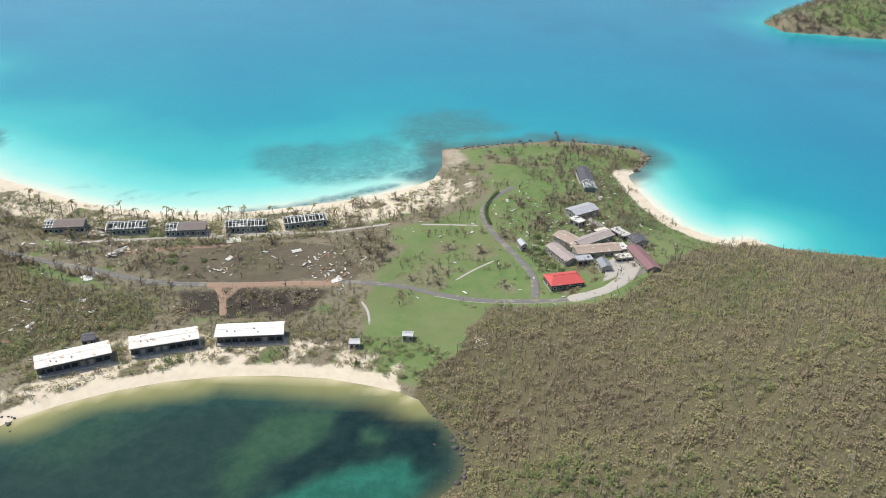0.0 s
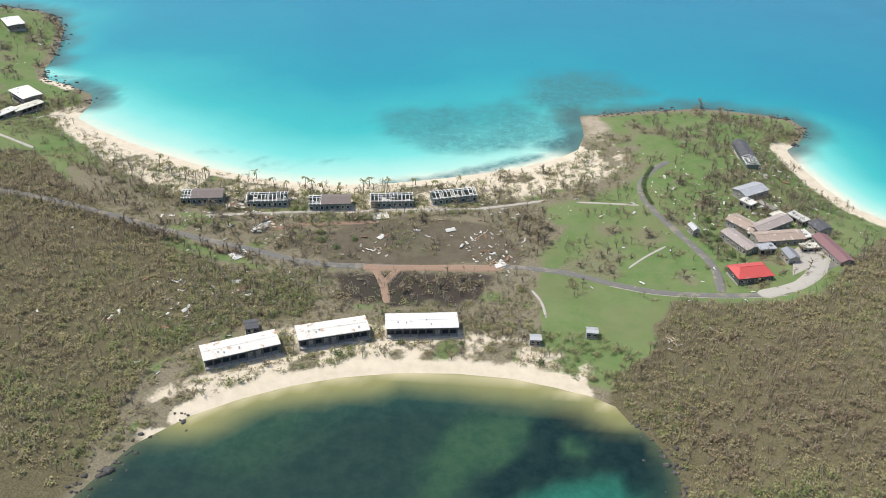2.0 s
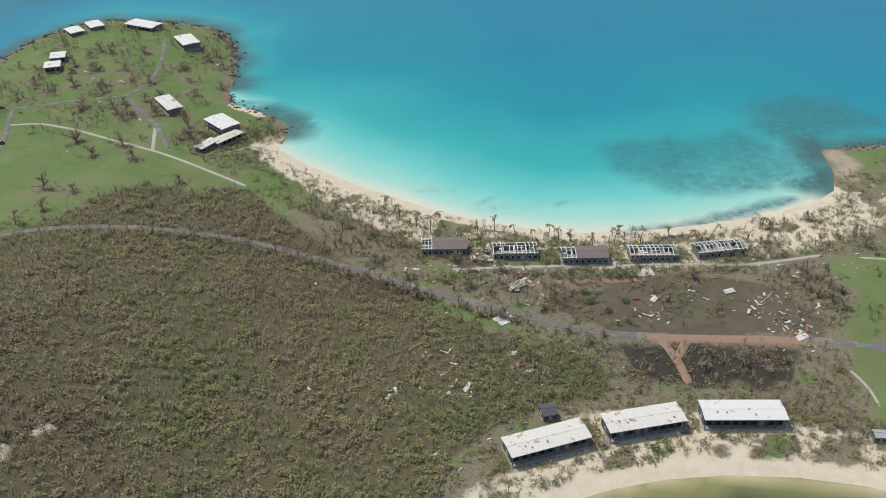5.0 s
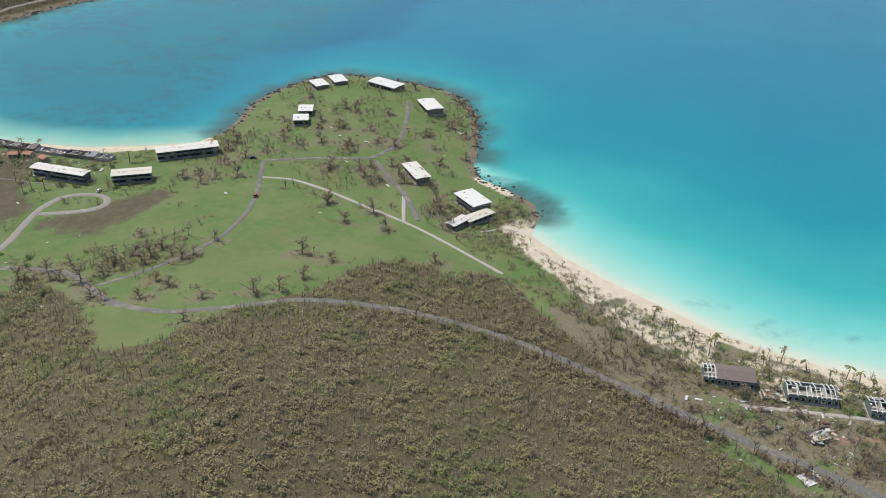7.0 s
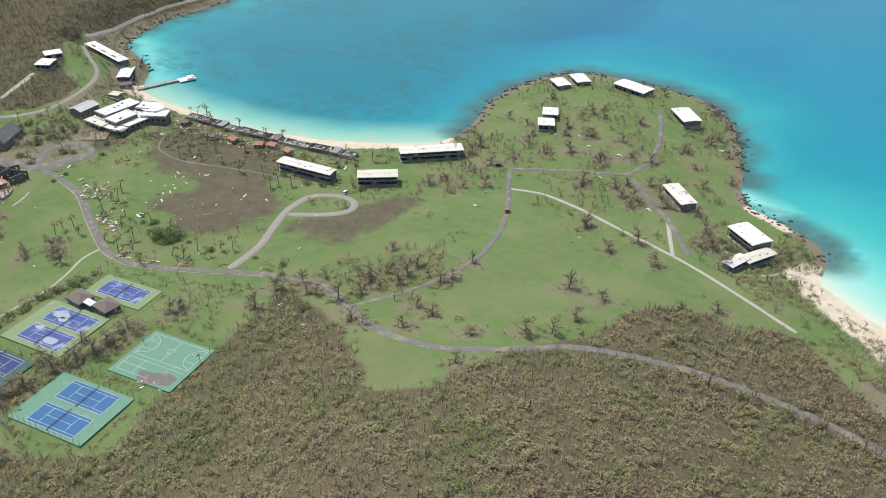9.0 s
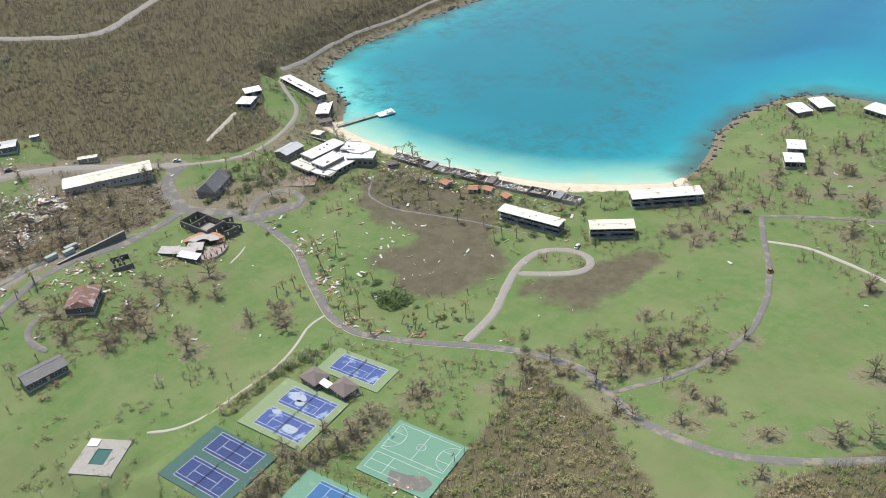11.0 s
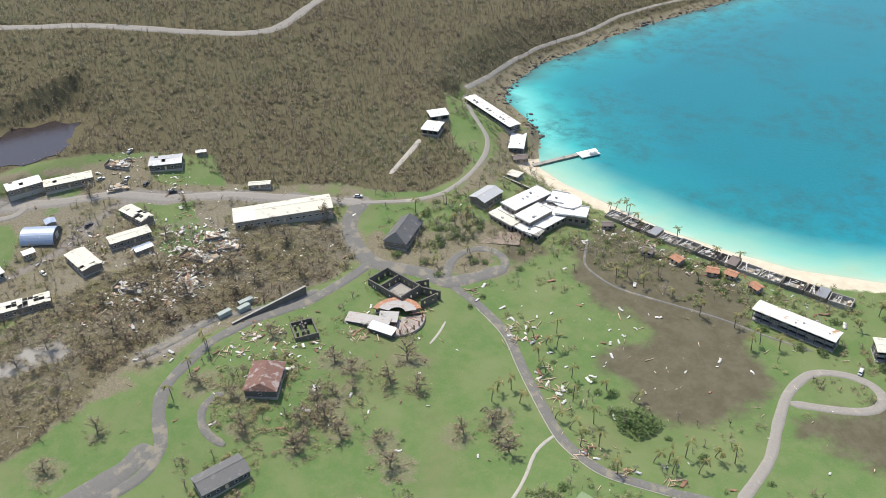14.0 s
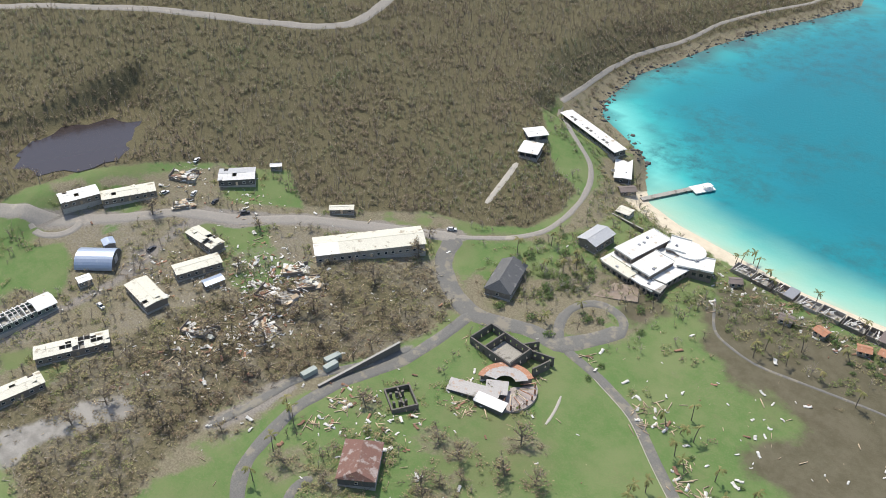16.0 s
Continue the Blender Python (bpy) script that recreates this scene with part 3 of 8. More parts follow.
PALM_LEAF = plant_mat("palm_fronds", [(0.1, (0.10, 0.125, 0.04)), (0.45, (0.16, 0.17, 0.06)), (0.9, (0.30, 0.25, 0.11))])
BARK = plant_mat("bare_bark", [(0.1, (0.095, 0.078, 0.062)), (0.55, (0.20, 0.165, 0.13)), (1.1, (0.46, 0.40, 0.32))])

# land: grass, sand, bare soil and litter under the woods, by the plan's areas
LAND, nt, b = base_mat("land_cover", 0.95)
b.inputs["Specular IOR Level"].default_value = 0.15
pos = nt.nodes.new("ShaderNodeNewGeometry").outputs["Position"]


def cover(key):
    a = nt.nodes.new("ShaderNodeAttribute")
    a.attribute_name = key
    return a.outputs["Fac"]


def ragged(key, fine, amount=0.55):
    """A cover whose soft edge breaks up into patches."""
    n = nt.nodes.new("ShaderNodeMath")
    n.operation = "MULTIPLY_ADD"
    nt.links.new(fine, n.inputs[0])
    n.inputs[1].default_value = amount
    nt.links.new(cover(key), n.inputs[2])
    lo = 0.5 + amount / 2
    return ramp(nt, n.outputs[0], lo - 0.24, lo + 0.24)


n_fine, n_mid, n_big = speckle(nt, pos, 1.3, 5.0, 0.7), speckle(nt, pos, 0.16, 5.0, 0.65), speckle(nt, pos, 0.03, 4.0)
grass = mix(nt, ramp(nt, n_mid, 0.35, 0.7), (0.112, 0.19, 0.060), (0.155, 0.21, 0.080))
grass = mix(nt, ramp(nt, n_big, 0.42, 0.68), grass, (0.178, 0.222, 0.092))
grass = mix(nt, times(nt, ramp(nt, n_fine, 0.46, 0.76), 0.5), grass, (0.225, 0.215, 0.115))
n_wide = speckle(nt, pos, 0.018, 5.0, 0.62)
grass = mix(nt, times(nt, ramp(nt, n_wide, 0.48, 0.68), 0.55), grass, (0.172, 0.182, 0.086))
n_blot = speckle(nt, pos, 0.075, 6.0, 0.75)
grass = mix(nt, times(nt, ramp(nt, n_blot, 0.54, 0.72), 0.35), grass, (0.175, 0.16, 0.09))
litter = mix(nt, ramp(nt, n_fine, 0.32, 0.68), (0.155, 0.135, 0.092), (0.27, 0.238, 0.16))
litter = mix(nt, times(nt, ramp(nt, n_mid, 0.5, 0.75), 0.6), litter, (0.175, 0.18, 0.095))
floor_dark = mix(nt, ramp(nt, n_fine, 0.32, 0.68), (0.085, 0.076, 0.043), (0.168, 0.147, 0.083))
puddle = mix(nt, ramp(nt, n_mid, 0.35, 0.65), (0.24, 0.225, 0.20), (0.34, 0.32, 0.285))
soil = mix(nt, ramp(nt, n_mid, 0.3, 0.7), (0.103, 0.086, 0.058), (0.142, 0.121, 0.085))
soil = mix(nt, times(nt, ramp(nt, n_fine, 0.55, 0.75), 0.5), soil, (0.185, 0.155, 0.118))
sand = mix(nt, ramp(nt, n_mid, 0.3, 0.75), (0.68, 0.60, 0.46), (0.58, 0.50, 0.375))
sand = mix(nt, times(nt, ramp(nt, n_fine, 0.55, 0.8), 0.5), sand, (0.44, 0.36, 0.26))
gravel = mix(nt, ramp(nt, n_fine, 0.3, 0.7), (0.20, 0.18, 0.155), (0.31, 0.28, 0.24))
n_edge = speckle(nt, pos, 0.55, 5.0, 0.7)
soil = mix(nt, cover("mud"), soil, (0.047, 0.038, 0.033))
col = mix(nt, ragged("wood", n_edge, 0.9), grass, litter)
col = mix(nt, times(nt, ragged("soil", n_blot, 1.3), 0.92), col, soil)
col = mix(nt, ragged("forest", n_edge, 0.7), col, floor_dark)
col = mix(nt, ragged("gravel", n_edge, 0.7), col, gravel)
col = mix(nt, ragged("flood", n_edge, 0.6), col, puddle)
col = mix(nt, ragged("sand", n_edge, 0.9), col, sand)
col = mix(nt, ragged("spit", n_edge, 0.7), col, mix(nt, ramp(nt, n_mid, 0.3, 0.7), (0.42, 0.36, 0.28), (0.30, 0.26, 0.18)))
nt.links.new(col, b.inputs["Base Color"])
bumped(nt, b, n_fine, 0.6, 0.25)

# sea: the colour of the water body over sand, reef and weed
SEA, nt, b = base_mat("sea_water", 0.1)
b.inputs["IOR"].default_value = 1.33
b.inputs["Specular IOR Level"].default_value = 0.35
pos = nt.nodes.new("ShaderNodeNewGeometry").outputs["Position"]
deep = nt.nodes.new("ShaderNodeAttribute")
deep.attribute_name = "deep"
n_sea = speckle(nt, pos, 0.012, 5.0, 0.6)
add = nt.nodes.new("ShaderNodeMath")
add.operation = "MULTIPLY_ADD"
nt.links.new(n_sea, add.inputs[0])
add.inputs[1].default_value = 0.10
nt.links.new(deep.outputs["Fac"], add.inputs[2])
r = nt.nodes.new("ShaderNodeValToRGB")
nt.links.new(add.outputs[0], r.inputs[0])
els = r.color_ramp.elements
stops = [(0.045, (0.70, 0.68, 0.54)), (0.10, (0.38, 0.66, 0.56)), (0.215, (0.165, 0.57, 0.51)), (0.37, (0.047, 0.405, 0.395)), (0.58, (0.016, 0.275, 0.335)), (0.88, (0.012, 0.20, 0.305)), (1.0, (0.009, 0.15, 0.245))]
while len(els) < len(stops):
    els.new(0.5)
for e, (p, c) in zip(els, stops):
    e.position, e.color = p, (*c, 1)
sea = r.outputs[0]
rs = speckle(nt, pos, 0.085, 7.0, 0.75)
sea = mix(nt, cover("west"), sea, (0.018, 0.215, 0.225))
sea = mix(nt, times(nt, cover("reef"), ramp(nt, rs, 0.36, 0.70)), sea, (0.03, 0.145, 0.165))
coral = speckle(nt, pos, 0.16, 8.0, 0.8)
sea = mix(nt, times(nt, cover("bank"), ramp(nt, coral, 0.12, 0.62)), sea, (0.045, 0.18, 0.19))
n_bay = speckle(nt, pos, 0.13, 7.0, 0.75)
calm = mix(nt, ramp(nt, n_bay, 0.34, 0.68), (0.014, 0.038, 0.033), (0.024, 0.052, 0.040))
bay = mix(nt, cover("emerald"), calm, mix(nt, ramp(nt, n_bay, 0.34, 0.66), (0.018, 0.105, 0.074), (0.026, 0.15, 0.105)))
bay = mix(nt, cover("glade"), bay, mix(nt, ramp(nt, n_bay, 0.34, 0.66), (0.028, 0.078, 0.042), (0.045, 0.10, 0.05)))
bay = mix(nt, cover("weed"), bay, mix(nt, ramp(nt, n_bay, 0.35, 0.65), (0.006, 0.020, 0.020), (0.012, 0.032, 0.029)))
bay = mix(nt, cover("shallow"), bay, (0.25, 0.245, 0.10))
bay = mix(nt, cover("wash"), bay, (0.60, 0.52, 0.32))
sea = mix(nt, cover("murk"), sea, (0.33, 0.50, 0.36))
sea = mix(nt, cover("green_bay"), sea, bay)
sea = mix(nt, cover("silt"), sea, (0.062, 0.115, 0.105))
nt.links.new(sea, b.inputs["Base Color"])
ripple = speckle(nt, pos, 0.35, 5.0, 0.65)
bumped(nt, b, ripple, 0.5, 0.35)


# ---------------------------------------------------------------- land and sea sheets
def sheet(name, xs, ys, z_of, mats, floats_of):
    gx, gy = np.meshgrid(xs, ys)
    px, py = gx.ravel(), gy.ravel()
    nx, ny = len(xs), len(ys)
    i = (np.arange(ny - 1)[:, None] * nx + np.arange(nx - 1)[None, :]).ravel()
    faces = np.stack([i, i + 1, i + nx + 1, i + nx], 1)
    verts = np.stack([px, py, z_of(px, py)], 1)
    me = raw_mesh(name, verts, faces, mats, None, floats_of(px, py))
    me.polygons.foreach_set("use_smooth", np.ones(len(faces), bool))
    return new(name, me)


def land_height(px, py):
    sd = shore(px, py)
    z = height(px, py, sd)
    return z + np.clip(sd / 40, 0, 1) * (fbm(px, py, 30, 4) - 0.5) * 1.2 * np.clip((z - 4) / 8, 0, 1)


BEACHES = [(MAIN_BEACH, 7, 44), (NEAR_BEACH[4:-2], 6.5, 24), (WEST_BEACH, 8, 16), (EAST_SHORE[5:12], 9, 13)]


def land_cover(px, py):
    sand = np.zeros(px.shape)
    patch = fbm(px, py, 16, 2)
    for pts, clean, far in BEACHES:
        d = polydist(px, py, pts, False)
        if pts is MAIN_BEACH:
            far = far * np.interp(px, [-325, -260], [0.5, 1.05])
        sand = np.maximum(sand, np.clip((clean + 3 - d) / 4, 0, 1))
        sand = np.maximum(sand, np.clip((far - d) / (far * 0.4), 0, 1) * np.clip((patch - 0.36) / 0.12, 0, 1))
    sand = np.maximum(sand, np.clip((5 - polydist(px, py, [(-382, 603), (-375, 598), (-367, 595), (-359, 589)], False)) / 3, 0, 1))
    spit = area(px, py, [(-7, 586), (-6, 556), (-2, 545), (8, 550), (12, 570), (6, 586)], 5, 4, 19) * 0.85
    for cx, cy, rx, ry in ((-354, 267, 13, 5), (-338, 280, 9, 4), (-97, 330, 60, 12)):
        sand = np.maximum(sand, np.clip((1.2 - np.hypot((px - cx) / rx, (py - cy) / ry)) * 2, 0, 1) * np.clip((patch - 0.3) / 0.15, 0, 1))
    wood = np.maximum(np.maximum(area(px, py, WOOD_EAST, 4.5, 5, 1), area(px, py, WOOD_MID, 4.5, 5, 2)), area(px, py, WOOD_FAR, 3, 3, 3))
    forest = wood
    wood = np.maximum(wood, area(px, py, TANGLE, 3, 3, 4) * 0.9)
    wood = np.maximum(wood, area(px, py, SCRUB, 3, 3, 5) * np.clip((fbm(px, py, 18, 9) - 0.3) / 0.2, 0, 1) * 0.9)
    wood = np.maximum(wood, area(px, py, FLATS, 4, 6, 6) * np.clip((fbm(px, py, 20, 10) - 0.25) / 0.15, 0, 0.92))
    for pts in (TREES_MEADOW, TREES_HEAD, TREES_VILLAGE, TREES_CAMP, TREES_SOUTH, TREES_COURTS):
        for tx, ty in pts:
            wood = np.maximum(wood, np.clip(1.35 - np.hypot(px - tx, py - ty) / 6.5 + (patch - 0.5) * 3.2, 0, 0.55))
    coast = np.clip((34 - polydist(px, py, WEST_SHORE[1:11], False)) / 8, 0, 1)
    wood = np.maximum(wood, coast)
    strand = np.minimum(polydist(px, py, NEAR_BEACH[2:], False) + 60 * (px > -52), polydist(px, py, MAIN_BEACH, False) - 8 + 40 * np.clip((-275 - px) / 35, 0, 1))
    wood = np.maximum(wood, np.clip((50 - strand) / 12, 0, 1) * np.clip((fbm(px, py, 13, 24) - 0.28) / 0.15, 0, 0.85))
    rocky = np.clip((9 - shore(px, py)) / 6, 0, 1)
    wood = np.maximum(wood, rocky)
    wood = np.maximum(wood, np.clip((fbm(px, py, 26, 12) - 0.5) / 0.2, 0, 1) * 0.28)
    soil = np.zeros(px.shape)
    for k, pts in enumerate((SOIL_FIELD, SOIL_POND, SOIL_WEST, SOIL_LOOP, SOIL_COURT)):
        soil = np.maximum(soil, area(px, py, pts, 5 if k < 2 else 10, 6 if k < 2 else 10, k + 11) * (1.0 if k < 2 else 0.96))
    gravel = area(px, py, SOIL_YARD, 4, 5, 17) * np.clip((fbm(px, py, 20, 21) - 0.42) / 0.25, 0, 0.4)
    wood = np.maximum(wood, area(px, py, SOIL_YARD, 5, 6, 18) * np.clip((fbm(px, py, 24, 22) - 0.3) / 0.2, 0, 0.9))
    for k, pts in enumerate(VERGES):
        wood = np.maximum(wood, area(px, py, pts, 4, 4, 60 + k) * np.clip((fbm(px, py, 15, 34) - 0.26) / 0.15, 0, 0.85))
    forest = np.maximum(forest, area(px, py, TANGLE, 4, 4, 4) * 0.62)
    lawn = np.max([area(px, py, pts, 2, 1.5, 23 + k) for k, pts in enumerate(LAWNS)], axis=0)
    wood, gravel, forest = wood * (1 - 0.9 * lawn), gravel * (1 - lawn), forest * (1 - lawn)
    for pts, w in ((ROAD_BACK, 4.0), (ROAD_YARD, 4.5), (ROAD_CAMP, 6.0)):
        gravel = np.maximum(gravel, np.clip((w + (patch - 0.5) * 9 - polydist(px, py, pts, False)) / 2.5, 0, 1))
    return {"sand": sand, "wood": wood, "soil": soil, "gravel": gravel, "forest": forest, "spit": spit, "mud": area(px, py, SOIL_POND, 3, 4, 12), "flood": area(px, py, PUDDLE, 3, 4, 31)}


def steps(lo, hi, d, *outer):
    a = list(np.arange(lo, hi, d))
    return np.array(sorted(a + list(outer)))


sheet("ground", steps(-1250, 425, 3.0, -4500, -2600, -1900, -1600, -1430, -1330, 470, 560, 700, 900, 1500, 4500), steps(120, 960, 3.0, -3000, -1200, -500, -200, 0, 60, 990, 1040, 1120, 1250, 1600, 2600, 4800),
      land_height, [LAND], land_cover)
tagged(bpy.data.objects["ground"], "storm-battered grassy land with sandy edges and bare soil", "ground", kind="structure")


def sea_cover(px, py):
    sd = -shore(px, py)
    reach = {0: 150.0, 2: 34.0, 3: 80.0}
    deep = np.full(px.shape, 1.0)
    for k, r in reach.items():
        d = np.maximum(polydist(px, py, BEACHES[k][0], False) - 1.5, 0)
        deep = np.minimum(deep, 1 - np.exp(-(d / r) ** 1.05) if k != 2 else 1 - np.exp(-d / r))
    rim = np.maximum(0.5 - 0.5 * np.exp(-sd / 30), 0.9 - 0.75 * np.exp(-sd / 22))
    head = polydist(px, py, NORTH_HEAD, False)
    deep = np.minimum(deep, 0.40 + head / 190)
    far = polydist(px, py, WEST_SHORE[:10], False)
    deep = np.minimum(deep, 0.30 + far / 110)
    deep = np.minimum(deep, 0.40 + polydist(px, py, ISLET) / 110)
    deep = deep + 0.2 * np.clip((-540 - px) / 60, 0, 1) * np.clip((polydist(px, py, WEST_BEACH, False) - 45) / 50, 0, 1) * np.clip((far - 40) / 60, 0, 1)
    deep = deep + (fbm(px, py, 60, 41) - 0.5) * 0.14 * np.clip(deep * 2, 0, 1)
    deep = np.minimum(deep, 0.20 + polydist(px, py, SHELF_WEST, False) / 95)
    deep = np.minimum(deep, 0.10 + polydist(px, py, [(-388, 618), (-378, 613), (-366, 608)], False) / 60)
    deep = np.clip(deep, 0, 1.15) / 1.15
    bank = area(px, py, REEF, 7, 9, 43)
    rim_d = polydist(px, py, REEF) + (fbm(px, py, 12, 42) - 0.5) * 10
    bank = np.maximum(bank * (0.42 + 0.5 * fbm(px, py, 24, 40)), bank * np.exp(-(rim_d / 7) ** 2) * np.clip((556 - py) / 22, 0, 1) * 0.95)
    bank = np.maximum(bank, area(px, py, REEF_OUTER, 12, 12, 44) * 0.9)
    bank = np.maximum(bank, area(px, py, [(-40, 538), (-28, 531), (-12, 538), (-6, 552), (-12, 580), (-26, 582), (-22, 556)], 6, 6, 39) * 0.95)
    reef = np.zeros(px.shape)
    strip = polydist(px, py, [(-36, 521), (-53, 511), (-73, 498), (-96, 485), (-122, 477)], False)
    bank = np.maximum(bank, np.clip((5.5 + (fbm(px, py, 9, 38) - 0.5) * 5 - strip) / 3, 0, 1) * 0.9)
    spots = polydist(px, py, [(-235, 500), (-190, 494), (-160, 500)], False)
    reef = np.maximum(reef, np.clip((12 - spots) / 10, 0, 1) * np.clip((fbm(px, py, 10, 45) - 0.5) / 0.1, 0, 1) * 0.5)
    west = polydist(px, py, WEST_BEACH, False)
    reef = np.maximum(reef, np.clip(1 - abs(west - 38) / 16, 0, 1) * np.clip((fbm(px, py, 14, 46) - 0.45) / 0.1, 0, 1) * 0.6)
    rocks = np.minimum(np.minimum(head, polydist(px, py, EAST_SHORE[11:], False)), polydist(px, py, WEST_SHORE[:10], False))
    west_deep = np.clip((-590 - px) / 80, 0, 1) * np.clip((deep - 0.3) / 0.25, 0, 1) * 0.6
    reef = np.maximum(reef, np.clip((-590 - px) / 60, 0, 1) * np.clip((fbm(px, py, 45, 48) - 0.42) / 0.15, 0, 1) * np.clip((west - 22) / 20, 0, 1) * 0.9)
    drift = polydist(px, py, [(-376, 609), (-357, 605), (-343, 596), (-329, 586), (-320, 575)], False)
    bank = np.maximum(bank, np.clip((6 + (fbm(px, py, 9, 37) - 0.5) * 8 - drift) / 5, 0, 1) * 0.7)
    for k, pts in enumerate(WEED_WEST):
        bank = np.maximum(bank, area(px, py, pts, 3, 3, 33 + k) * 0.8)
    silt = np.clip((20 + (fbm(px, py, 14, 49) - 0.5) * 20 - rocks) / 17, 0, 1) * 0.85
    bay = np.clip((345 - py) / 30, 0, 1) * np.clip((235 - np.hypot(px + 105, (py - 290) * 0.8)) / 90, 0, 1)
    beach = polydist(px, py, NEAR_BEACH[4:], False)
    wobble = (fbm(px, py, 22, 51) - 0.5) * 10
    shallow = np.clip((17 + wobble - beach) / 13, 0, 1) + np.clip((6 - sd) / 8, 0, 1) * 0.35
    wash = np.clip((3.5 - beach) / 4, 0, 1)
    green = np.clip(area(px, py, EMERALD, 4.5, 5, 52) * (0.55 + 0.9 * (fbm(px, py, 18, 53) - 0.2)) + np.clip((28 + wobble - beach) / 20, 0, 1) * 0.25, 0, 1)
    weed = area(px, py, WEED, 1.6, 4.5, 54) * (1 - area(px, py, WEED_GAP, 1.5, 2, 56)) * 0.95
    glade = np.maximum(np.maximum(area(px, py, GLADE, 4, 4, 57), area(px, py, WEED_GAP, 1.5, 2, 56)) * 0.85, area(px, py, GLADE_WEST, 8, 8, 58) * 0.45)
    murk = np.clip((36 - west) / 28, 0, 1) * 0.85 * (0.62 + 0.8 * (fbm(px, py, 16, 47) - 0.3))
    return {"deep": deep, "west": west_deep, "murk": np.clip(murk, 0, 1), "reef": reef, "green_bay": bay, "shallow": np.clip(shallow, 0, 1), "wash": wash, "emerald": green, "glade": glade, "bank": bank, "weed": weed, "silt": silt * (1 - bay) * np.clip(polydist(px, py, SHELF_WEST, False) / 14 - 0.2, 0, 1) * np.clip(polydist(px, py, [(-388, 618), (-378, 613), (-366, 608)], False) / 8 - 0.5, 0, 1)}


sheet("water", steps(-1010, 480, 5.5, -4500, -2500, -1500, -1200, 560, 700, 1000, 1600, 4500), steps(180, 1000, 5.5, -3000, -500, 0, 100, 1040, 1100, 1180, 1300, 1600, 2600, 4800),
      lambda px, py: np.zeros(px.shape), [SEA], sea_cover)


def islet_height(px, py):
    sd = polydist(px, py, ISLET) * np.where(inside(px, py, ISLET), 1, -1)
    return np.where(sd > 0, 4 * (1 - np.exp(-sd / 8)) + 0.28 * sd + 2 * (fbm(px, py, 25, 91) - 0.5), np.maximum(-5, 0.2 * sd)) - 0.02


sheet("islet", np.arange(320, 720, 6.0), np.arange(890, 1300, 6.0), islet_height, [LAND], lambda px, py: {"wood": np.clip((fbm(px, py, 45, 92) - 0.25) * 2.4, 0, 1), **{key: np.zeros(px.shape) for key in ("forest", "sand", "soil", "gravel", "spit", "mud", "flood")}})
tagged(bpy.data.objects["islet"], "scrub-covered island shore across the channel", "ground", kind="structure")
tagged(bpy.data.objects["water"], "clear turquoise sea deepening to blue, dark green in the cove", "water", kind="structure")


# ---------------------------------------------------------------- roads
def ribbon(name, pts, width, mat, label, lift=0.22):
    dense = []
    for (ax, ay), (bx, by) in zip(pts[:-1], pts[1:]):
        n = max(1, int(math.hypot(bx - ax, by - ay) / 2.5))
        dense += [(ax + (bx - ax) * k / n, ay + (by - ay) * k / n) for k in range(n)]
    dense.append(pts[-1])
    p = np.array(dense, float)
    for _ in range(8):
        p[1:-1] = (p[:-2] + 2 * p[1:-1] + p[2:]) / 4
    d = np.gradient(p, axis=0)
    d /= np.linalg.norm(d, axis=1)[:, None] + 1e-9
    side = np.stack([-d[:, 1], d[:, 0]], 1)
    taper = np.clip(np.minimum(np.arange(len(p)), np.arange(len(p))[::-1]) / 2 + 0.55, 0, 1)[:, None]
    wob = taper + 0.4 * (fbm(p[:, 0], p[:, 1], 9, 3)[:, None] - 0.5)
    rows = []
    for k, drop in ((-1.22, -0.45), (-1, 0), (-0.4, 0.03), (0.4, 0.03), (1, 0), (1.22, -0.45)):
        q = p + side * width / 2 * k * wob
        z = land_height(q[:, 0], q[:, 1]) + lift + drop
        rows.append(np.column_stack([q, z]))
    v = np.stack(rows, 1).reshape(-1, 3)
    n, m = len(p), len(rows)
    i = (np.arange(n - 1)[:, None] * m + np.arange(m - 1)[None, :]).ravel()
    return tagged(new(name, raw_mesh(name, v, np.stack([i, i + m, i + m + 1, i + 1], 1), [mat])), label, "road", kind="structure")


for pts, width in ASPHALT:
    pale = pts in (ROAD_COAST, ROAD_HILL, ROAD_CAMP, ROAD_LOOP, ROAD_TURN)
    ribbon("road", pts, width, PALE_ROAD if pale else ROAD_MAT, "pale dusty road" if pale else "narrow grey asphalt road through the grounds", 0.12 + 0.01 * ASPHALT.index((pts, width)))
ribbon("road", DIRT_FLAT, 4.8, DIRT_MAT, "red-brown dirt road across the flat", 0.27)
ribbon("road", TRACK_FLAT, 3.0, DIRT_MAT, "red-brown dirt track behind the beach lodges", 0.2)
ribbon("road", DIRT_FORK, 3.4, DIRT_MAT, "red-brown dirt fork off the road", 0.26)
ribbon("road", ROAD_DIRT, 3.5, DIRT_MAT, "red-brown dirt spur off the road", 0.25)


def offset_line(pts, d):
    """A line that runs d metres beside another."""
    p = np.array(pts, float)
    t = np.gradient(p, axis=0)
    t /= np.linalg.norm(t, axis=1)[:, None]
    return [tuple(q) for q in p + np.stack([-t[:, 1], t[:, 0]], 1) * d]


